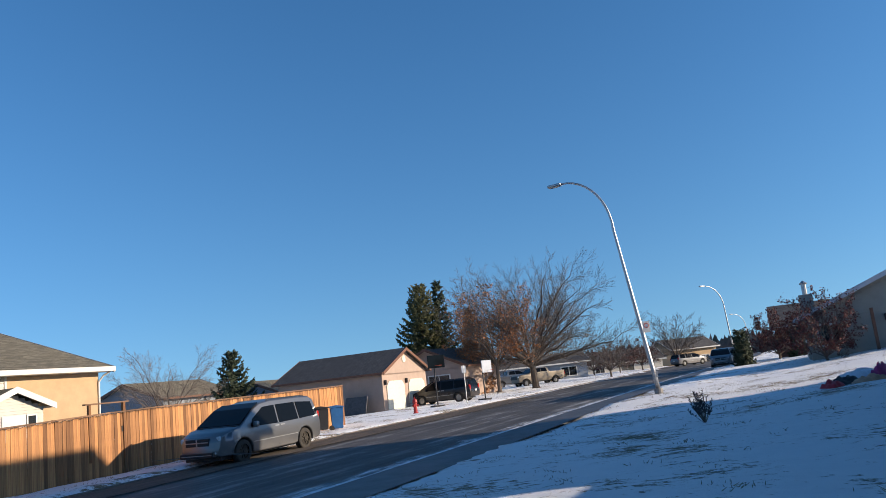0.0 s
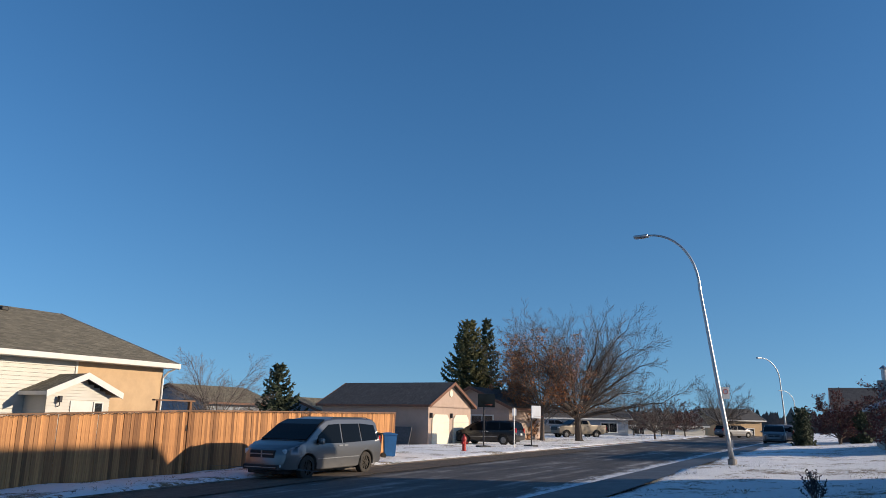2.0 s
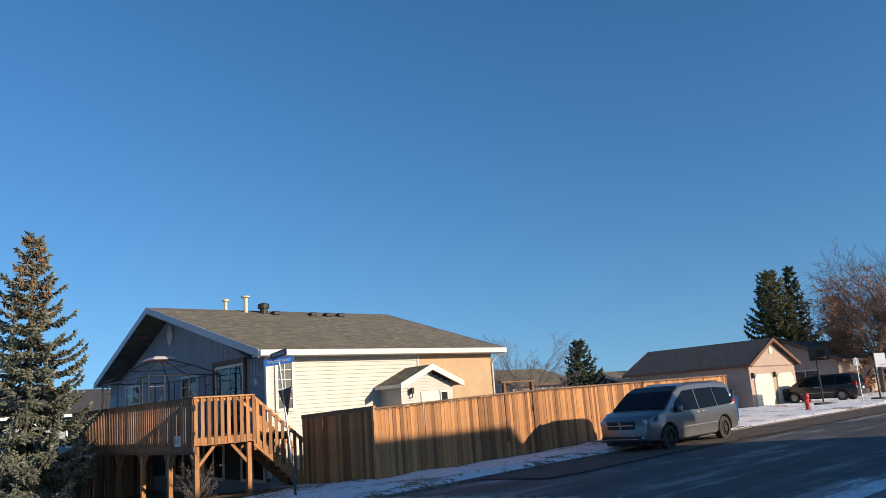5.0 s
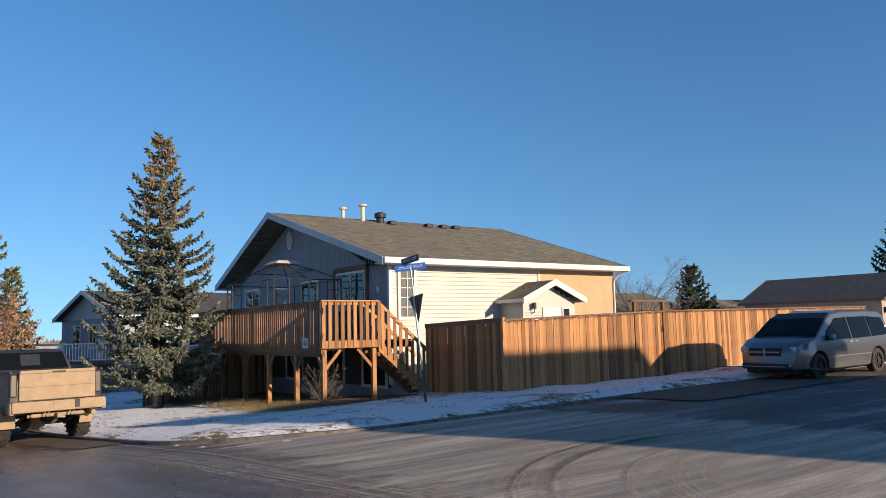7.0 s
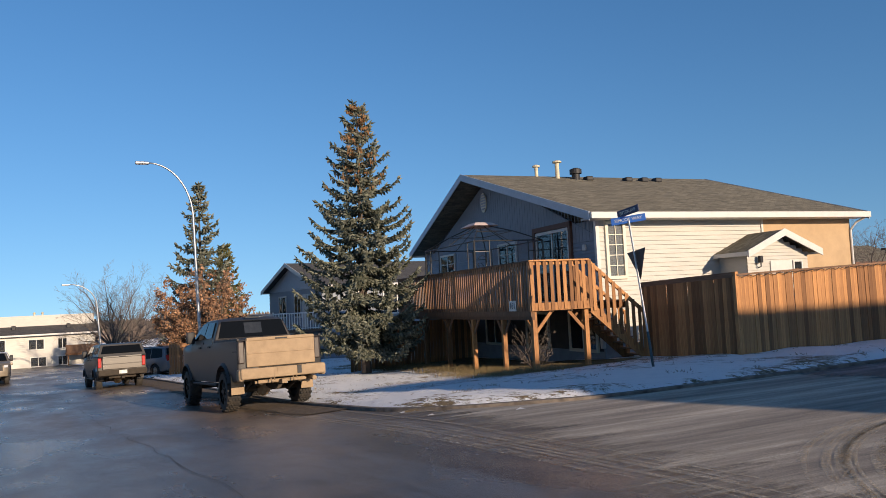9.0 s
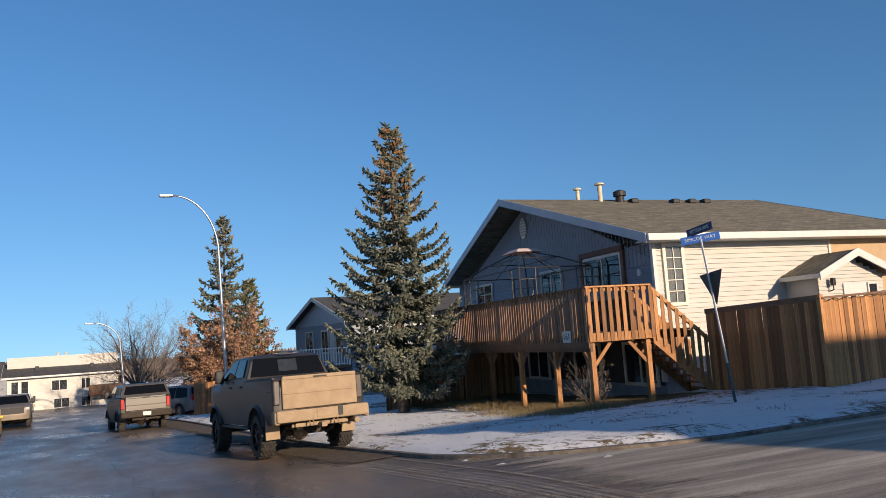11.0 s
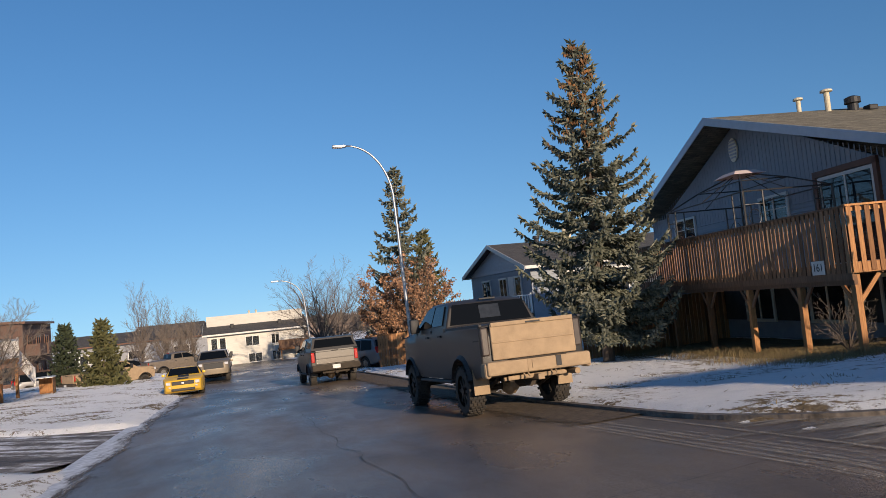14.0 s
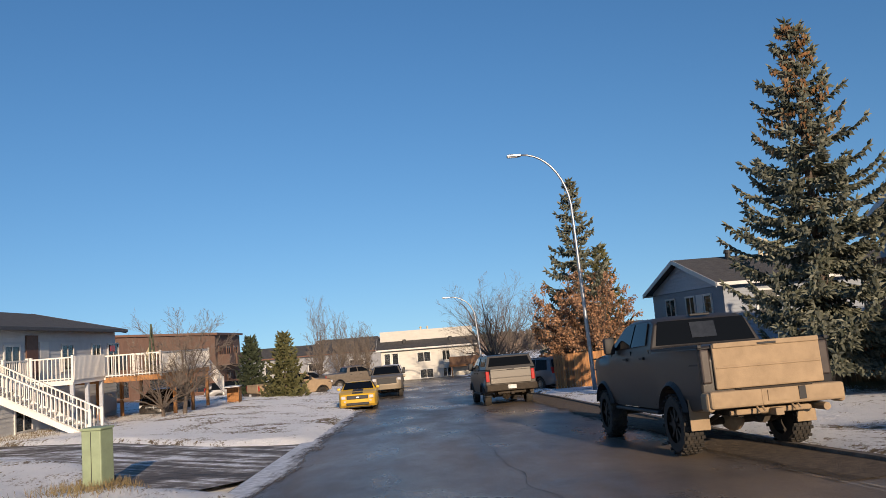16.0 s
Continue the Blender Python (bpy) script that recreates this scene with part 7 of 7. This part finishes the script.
railing(dk, (60.8, 12.9, 0), (64.0, 12.5, 0), F1 - 0.1, GZ + 0.3, 1.0, 0.17, white_rail)
# small shed screen, deck ornaments
shed = thing("wood_bin_screen", AM @ local(61.6, 11.0, -2.35, 0.1), "low cedar bin screen with pale lid on the lawn", "bin screen")
for k in range(11):
    part("board", box(k * 0.13, 0, 0, k * 0.13 + 0.12, 0.03, 1.35), cedar, shed)
part("side_board", box(1.38, 0, 0, 1.41, 0.9, 1.35), cedar, shed)
part("lid", box(-0.05, -0.05, 1.35, 1.48, 0.95, 1.40), white_rail, shed)
orn = thing("festive_ornament", AM @ local(53.6, 13.5, F1 - 0.1, 0), "wire festive frame with pale figure on the deck", "ornament")
part("frame", tube([(-0.5, 0, 0), (-0.25, 0, 1.5), (0, 0, 2.5), (0.25, 0, 1.5), (0.5, 0, 0)], 0.05, 6), mat("garland_green", (0.10, 0.13, 0.08), 0.9, vary=0.3), orn)
part("figure", tube([(0, 0.1, 0.1), (0, 0.1, 0.8), (0, 0.1, 1.15), (0, 0.1, 1.4)], [0.32, 0.26, 0.16, 0.02], 10), mat("pale_cloth", (0.65, 0.55, 0.35), 0.8), orn)
part("figure", tube([(0.55, 0.1, 0.1), (0.55, 0.1, 0.7), (0.55, 0.1, 1.2)], [0.22, 0.2, 0.05], 10), mat("red_cloth", (0.30, 0.05, 0.04), 0.8), orn)
minivan(AM @ local(62.2, 15.0, -2.3, math.pi + 0.06), "dark sport utility vehicle under the deck", black_paint, name="suv", category="car", H=1.7)

# apartment block and further houses
apt_brown = mat("brown_cladding", (0.13, 0.072, 0.052), 0.8, vary=0.12, scale=2, stretch=(3, 3, 0.4))
apt = thing("apartment_block", AM @ local(84, 18, -3.2, 0), "brown-clad low apartment block with sloping roof and balconies", "apartment block")
part("wall", prism([(0, 0), (12, 0), (12, 5.6), (10.5, 6.5), (0, 6.0)], "x", 0, 10), apt_brown, apt)
part("wall", prism([(12, 0), (22, 0), (22, 5.8), (12, 5.8)], "x", 2, 14), apt_brown, apt)
part("roof", prism([(-0.3, 6.0), (10.5, 6.55), (12.3, 5.65), (12.3, 5.85), (10.5, 6.75), (-0.3, 6.2)], "x", -0.3, 10.3), brown_trim, apt)
for i in range(3):
    for k in range(2):
        y0 = 1.0 + i * 3.4
        window(apt, "y", -0.02, -1, y0, y0 + 1.5, 1.0 + k * 2.5, 2.4 + k * 2.5, brown_trim, 2, 0, dark_room, 0.1)
for k in range(2):
    for i in range(3):
        window(apt, "x", -0.02, -1, 1.2 + i * 3.0, 2.6 + i * 3.0, 1.0 + k * 2.5, 2.4 + k * 2.5, brown_trim, 2, 0, dark_room, 0.1)
        part("balcony", box(0.8 + i * 3.0, -1.1, 0.7 + k * 2.5, 3.0 + i * 3.0, 0, 1.7 + k * 2.5), apt_brown, apt)
far = simple_house(AM @ local(99.2, 4.2, -3.6, -math.pi / 2), "long cream bi-level duplex with grey roof facing the street", 11.5, 11, 3.6, 4.9, -0.4, siding_white, white_trim, shingles_dark, (), name="house")
for lo, hi, z0, z1, b in ((0.9, 1.5, 1.9, 3.1, 1), (1.8, 2.4, 1.9, 3.1, 1), (4.6, 6.0, 2.0, 3.0, 2), (7.4, 8.2, 2.0, 3.0, 2), (1.0, 2.4, 0.0, 0.9, 2), (4.8, 6.2, 0.2, 1.1, 2), (7.4, 8.2, 0.2, 1.1, 2)):
    window(far, "x", 0.48, -1, lo, hi, z0, z1, white_trim, b, 0, dark_room, 0.1)
part("upper_wall", box(0.4, 3.6, 4.2, 11.2, 8, 5.6), siding_white, far, "raised pale rear wall")
part("deck_floor", box(8.0, -1.6, 1.2, 11.4, 0.5, 1.4), cedar, far)
part("deck_rail", box(8.0, -1.65, 1.4, 11.4, -1.58, 2.3), dark_wood, far)
for x in (8.2, 11.2):
    part("deck_post", box(x, -1.6, -0.6, x + 0.12, -1.48, 1.2), cedar, far)
for x in (5.2, 6.0):
    chimney(far, x, 4.0, 4.8, 5.8, 0.1)
for x in (3.0, 8.3):
    part("roof_vent", box(x, 2.2, 4.1, x + 0.4, 2.6, 4.6, 0.05), black_plastic, far)
simple_house(AM @ local(128, 13, -3.6, -1.2), "distant blue and cream house with white deck", 10, 10, 3.6, 5.4, -0.4, mat("deep_blue_siding", (0.08, 0.14, 0.24), 0.6, vary=0.08), white_trim, shingles_dark, (("s", 1, 3, 0.5, 1.6, 2), ("s", 5, 7, 0.5, 1.6, 2)), stucco)
simple_house(AM @ local(118, 22, -3.2, -1.2), "long low grey building behind young spruces", 22, 9, 3.0, 4.4, -0.4, foundation, brown_trim, shingles_dark, (("s", 2, 4, 0.8, 1.8, 2), ("s", 8, 10, 0.8, 1.8, 2), ("s", 14, 16, 0.8, 1.8, 2)))
# cars at the far kerbs
pickup(parked(-65.2, 18.8, TRUCK_ANG + math.pi), "pickup_truck", "dusty pewter pickup truck parked behind a yellow car", tan_paint, tan_paint, black_plastic, 0.02, False, 0.39, rim_grey, False)
minivan(parked(-71.8, 20.9, TRUCK_ANG + math.pi), "dusty tan sport utility vehicle parked at the kerb", tan_paint, name="suv", category="car", H=1.75)
pickup(parked(-80, 23.4, TRUCK_ANG + math.pi), "pickup_truck", "distant white pickup truck parked at the kerb", white_paint, white_paint, black_plastic, 0, False, 0.38, rim_grey, False)
pickup(AM @ local(68.6, 11.6, -2.75, -0.9), "pickup_truck", "muddy tan pickup truck parked beside young spruces", tan_mud, tan_mud, brown_mud, 0.05, False, 0.41, rim_dark, False)
tan_far = mat("dusty_tan_paint", (0.16, 0.13, 0.10), 0.45, vary=0.15)
pickup(AM @ local(84, 8.5, -3.0, -1.1), "pickup_truck", "dusty tan pickup truck in a far car park", tan_far, tan_far, black_plastic, 0, False, 0.38, rim_grey, False)
minivan(AM @ local(78, 17.5, -2.9, -1.2), "dark car in the car park by the apartment block", grey_paint, name="suv", category="car", H=1.55)
minivan(AM @ local(92, 13.5, -3.2, -1.2), "blue-grey car in the far car park", grey_paint, name="suv", category="car", H=1.6)

# ---- planting ----
spruce(-52.9, 27.6, 12.2, 3.0, 11, "tall spruce with brown cones behind a street lamp", 6, None, 17, 10, 1.5, 0.06)
bare_tree(-50.2, 27.0, 5.9, 21, "ash tree thick with dried brown leaves", 0.36, 5, 0.16, None, 3, brown_leaf, name="ash_tree", up=0.2, leaf_size=0.09)
bare_tree(-52.2, 26.0, 5.2, 22, "dense tree with dark brown dried leaves", 0.36, 5, 0.14, None, 3, brown_leaf, name="ash_tree", leaf_size=0.09)
spruce(-56.5, 31.5, 8.5, 2.2, 12, "brownish spruce beside the ash trees", 0, needles_olive, 18, 7, 1.7, 0.06)
bare_tree(-74, 31, 8.2, 23, "bare grey tree behind a street lamp", 0.6, 6, 0.16, twig_r=0.007)
bare_tree(-79, 35, 7.6, 24, "bare brown tree near the long duplex", 0.6, 6, 0.16, twig_r=0.007)
bare_tree(-66, 33, 6.5, 33, "bare brown tree behind parked cars", 0.6, 5, 0.16, twig_r=0.008)
bare_tree(-53.9, 5.0, 5.0, 25, "small bare fruit tree on the snowy lawn", 0.56, 6, 0.2, 0.10, twig_r=0.007, name="bare_tree")
bare_tree(-53.1, 4.0, 3.2, 26, "small bare shrub beside the fruit tree", 0.7, 4, 0.15, 0.08, twig_r=0.007)
spruce(-66.4, 11.9, 4.4, 1.5, 13, "young green spruce on the snowy verge", 0, needles_olive, 15, 8, 1.5, 0.05)
spruce(-71.2, 10.2, 4.4, 1.3, 14, "young green spruce beside the car park", 0, needles_dark, 14, 8, 1.6, 0.05)
for i, (x, y, h) in enumerate(((-108.5, 22.6, 9.6), (-107.2, 25.0, 7.6), (-104, 26.2, 6.0), (-102.5, 27.0, 6.4))):
    bare_tree(x, y, h, 40 + i, "tall narrow leafless poplar beside the road", 0.15, 5, 0.12, 0.10, up=0.6, twig_r=0.009, name="poplar_tree")
for i, (x, y, h) in enumerate(((-101, 23.5, 4.2), (-99.5, 25.2, 4.6), (-104, 21.5, 4.0))):
    bare_tree(x, y, h, 50 + i, "leafless brown shrub clump beside the road", 0.5, 5, 0.05, 0.08, up=0.3, twig_r=0.013, name="bare_shrub")
# along street B
bare_tree(-19.0, 50.0, 6.2, 27, "drooping bare birch behind the cedar fence", 0.62, 6, 0.2, 0.11, twig_r=0.008, up=0.05)
spruce(-17.7, 60.2, 6.3, 2.9, 15, "dark spruce behind the cedar fence", 0, needles_dark, 22, 8, 1.5, 0.06)
pine(-3.2, 78, 11.6, 3.2, 16, "tall olive pine behind the garage", needles_olive)
spruce(-1.3, 79, 11.9, 2.4, 17, "tall dark spruce beside the pine", 0, needles_dark, 22, 8, 1.9, 0.08)
spruce(1.6, 72, 8.0, 2.2, 18, "rusty brown conifer behind the driveway", 0, brown_leaf, 18, 8, 1.8, 0.06)
bare_tree(3.4, 67.4, 9.9, 28, "tree holding many orange dead leaves", 0.44, 6, 0.26, 0.17, 2, orange_leaf, leaf_part=lambda p: 3.0 < p.z < 9.2 and random.random() < 0.75, twig_r=0.012, leaf_size=0.085)
bare_tree(7.0, 71.4, 11.2, 29, "large spreading leafless elm with one low limb", 0.76, 7, 0.20, 0.30, 1, orange_leaf, leaf_part=lambda p: p.x < -0.2 and p.x > -4.4 and 2.4 < p.z < 7.4 and random.random() < 0.4, twig_r=0.011, side=(0.93, -0.1, 0.2), leaf_size=0.08, up=0.09)
bare_tree(16.5, 84, 4.6, 30, "small bare tree before a bungalow", 0.8, 5, 0.15, 0.1, twig_r=0.012)
for i, (x, y, h) in enumerate(((21.5, 103, 4.2), (25, 105, 4.0), (18.5, 106, 3.6))):
    bare_tree(x, y, h, 60 + i, "small tree with dark red leaves before a bungalow", 0.7, 5, 0.2, 0.09, 1, red_leaf, twig_r=0.013, leaf_size=0.08)
bare_tree(30.5, 107.5, 7.2, 31, "round-crowned bare tree beside the road", 0.62, 6, 0.2, 0.16, twig_r=0.014)
bare_tree(26.0, 62.5, 3.8, 32, "dense dark red-leaved crab apple tree", 0.7, 5, 0.12, 0.10, 3, red_leaf, twig_r=0.012, leaf_size=0.07)
bare_tree(18.2, 38.2, 3.4, 34, "dark leafy shrub against the olive-grey house", 0.6, 5, 0.08, 0.07, 2, red_leaf, twig_r=0.01, leaf_size=0.06, name="shrub")
for x, y, h in ((21.9, 59.3, 2.7), (27.0, 61.0, 2.6)):
    spruce(x, y, h, 0.62, 70 + int(x), "columnar dark green cedar on the lawn", 0, needles_dark, 16, 9, 1.0, 0.02, name="columnar_cedar", power=0.35)
# small dead shrub on the corner lawn
sh = thing("dead_shrub", Matrix.Translation((5.35, 17.45, ground_level(5.35, 17.45) - 0.03)), "small dried flower shrub poking through the snow", "shrub")
random.seed(5)
st, hd = Heap(), Heap()
for k in range(34):
    az, sp = random.uniform(0, 6.28), random.uniform(0.02, 0.34)
    top = Vector((math.cos(az) * sp, math.sin(az) * sp, random.uniform(0.3, 0.72)))
    st.cone(Vector((0, 0, 0)), top, 0.006, 0.004, 4)
    for e in range(7):
        hd.spindle(top * (0.6 + 0.4 * e / 6), Vector((random.gauss(0, 1), random.gauss(0, 1), 0.8)).normalized(), 0.07, 0.018)
st.ob("stems", bark, sh)
hd.ob("seed_heads", mat("dried_heads", (0.045, 0.035, 0.04), 0.9), sh)
# dry shrub under the deck
sh2 = bare_tree(*(H1 @ Vector((-1.9, 0.5, 0))).xy, 1.5, 35, "leafless dry shrub before the deck posts", 0.5, 4, 0.05, 0.03, twig_r=0.006, name="bare_shrub")
# dry grass along the deck and by the box
gr = Heap()
random.seed(9)
for k in range(9000):
    if k < 7000:
        p = H1 @ Vector((random.uniform(-3.9, -2.1) - abs(random.gauss(0, 0.25)), random.uniform(-2.0, 13), 0))
    elif k < 7900:
        p = Vector((-28.25 + random.gauss(0, 0.45), 2.9 + random.gauss(0, 0.45), 0))
    else:
        p = AM @ Vector((random.uniform(40, 50), 15.8 + random.gauss(0, 0.8), 0))
    g = Vector((p.x, p.y, ground_level(p.x, p.y) - 0.02))
    gr.cone(g, g + Vector((random.gauss(0, 0.05), random.gauss(0, 0.05), random.uniform(0.06, 0.2))), 0.007, 0.001, 3)
# thin tufts that stand through the snow of the verges
for k in range(60000):
    px, py = random.uniform(-32, 12), random.uniform(6, 30)
    d = inside(px, py)
    if d > -0.25 or noise.noise((px * 1.1, py * 1.1, 4)) + 0.5 * noise.noise((px * 4, py * 4, 9)) < 0.42:
        continue
    g = Vector((px, py, ground_level(px, py) - 0.01))
    gr.cone(g, g + Vector((random.gauss(0, 0.04), random.gauss(0, 0.04), random.uniform(0.02, 0.07))), 0.008, 0.002, 3)
grass = gr.ob("grass", leaf_mat("dry_grass_blades", [(0.11, 0.075, 0.03), (0.22, 0.16, 0.075), (0.15, 0.12, 0.05)]), None)
tagged(grass, "dry yellow grass showing through thin snow", "grass", kind="stuff")
# bare yellow turf under and before the deck
turf_rows = [[(lambda q: (q.x, q.y, ground_level(q.x, q.y) + 0.012 + 0.012 * noise.noise((q.x * 3, q.y * 3, 0))))(H1 @ Vector((x, y, 0))) for y in np.linspace(-1.6, 14, 60)] for x in np.linspace(-3.3, 0.4, 18)]
turf = mat("frozen_turf", (0.26, 0.19, 0.08), 0.95, vary=0.25, scale=5, bump=0.03, bscale=30, col2=(0.09, 0.065, 0.03))
tagged(grid_mesh("turf", turf_rows, turf), "frozen yellow turf under the deck", "lawn", kind="structure")

# deflated festive inflatable lying on the lawn
inf = thing("deflated_inflatable", local(10.6, 21.0, ground_level(10.6, 21.0) - 0.03, 0.45), "deflated festive inflatable in white, red and black fabric on snow", "inflatable")


def crumple(name, x0, y0, sx, sy, h, seed, m):
    bm = bmesh.new()
    bmesh.ops.create_grid(bm, x_segments=14, y_segments=10, size=0.5)
    for v in bm.verts:
        r = max(abs(v.co.x), abs(v.co.y)) * 2
        nz = noise.noise((v.co.x * 5 + seed, v.co.y * 5, seed)) * 0.6 + 0.75
        v.co = Vector((x0 + v.co.x * sx * (1 + 0.15 * nz), y0 + v.co.y * sy, max(0, h * nz * (1 - r ** 3))))
    return part(name, bm, m, inf, smooth=True)


crumple("white_fabric", 1.2, 0.5, 1.9, 0.9, 0.42, 1, mat("white_nylon", (0.72, 0.70, 0.74), 0.6, vary=0.1))
crumple("red_fabric", -1.0, -0.1, 0.45, 0.5, 0.22, 2, mat("red_nylon", (0.5, 0.02, 0.03), 0.5))
crumple("black_fabric", -0.2, 0.1, 0.9, 0.6, 0.28, 3, black_plastic)
crumple("peach_fabric", 0.2, -0.35, 1.1, 0.5, 0.25, 4, mat("peach_nylon", (0.62, 0.33, 0.2), 0.6))
crumple("magenta_trim", 1.4, 0.15, 1.0, 0.25, 0.5, 5, mat("magenta_nylon", (0.5, 0.05, 0.2), 0.5))
crumple("black_fabric", 1.25, -0.45, 0.5, 0.4, 0.36, 6, black_plastic)

# ---- woods on the skyline ----
wood_m = leaf_mat("far_bare_wood", [(0.12, 0.085, 0.065), (0.20, 0.15, 0.12), (0.05, 0.06, 0.04)])
wd = Heap()
random.seed(77)
for k in range(5200):
    a = random.uniform(-0.55, 2.9)
    d = random.uniform(200, 320)
    x, y = d * math.cos(a), d * math.sin(a)
    h = random.uniform(5.5, 7.5) * (1.25 if random.random() < 0.03 else 1)
    b = Vector((x, y, height(x, y) - 1.5))
    wd.spindle(b, Vector((random.gauss(0, 0.03), random.gauss(0, 0.03), 1)).normalized(), h, random.uniform(1.2, 2.6))
    wd.cone(b, b + Vector((0, 0, h * 0.9)), 0.12, 0.04, 3)
tagged(wd.ob("far_woods", wood_m, None), "far leafless birch and spruce woods", "woods", kind="stuff")
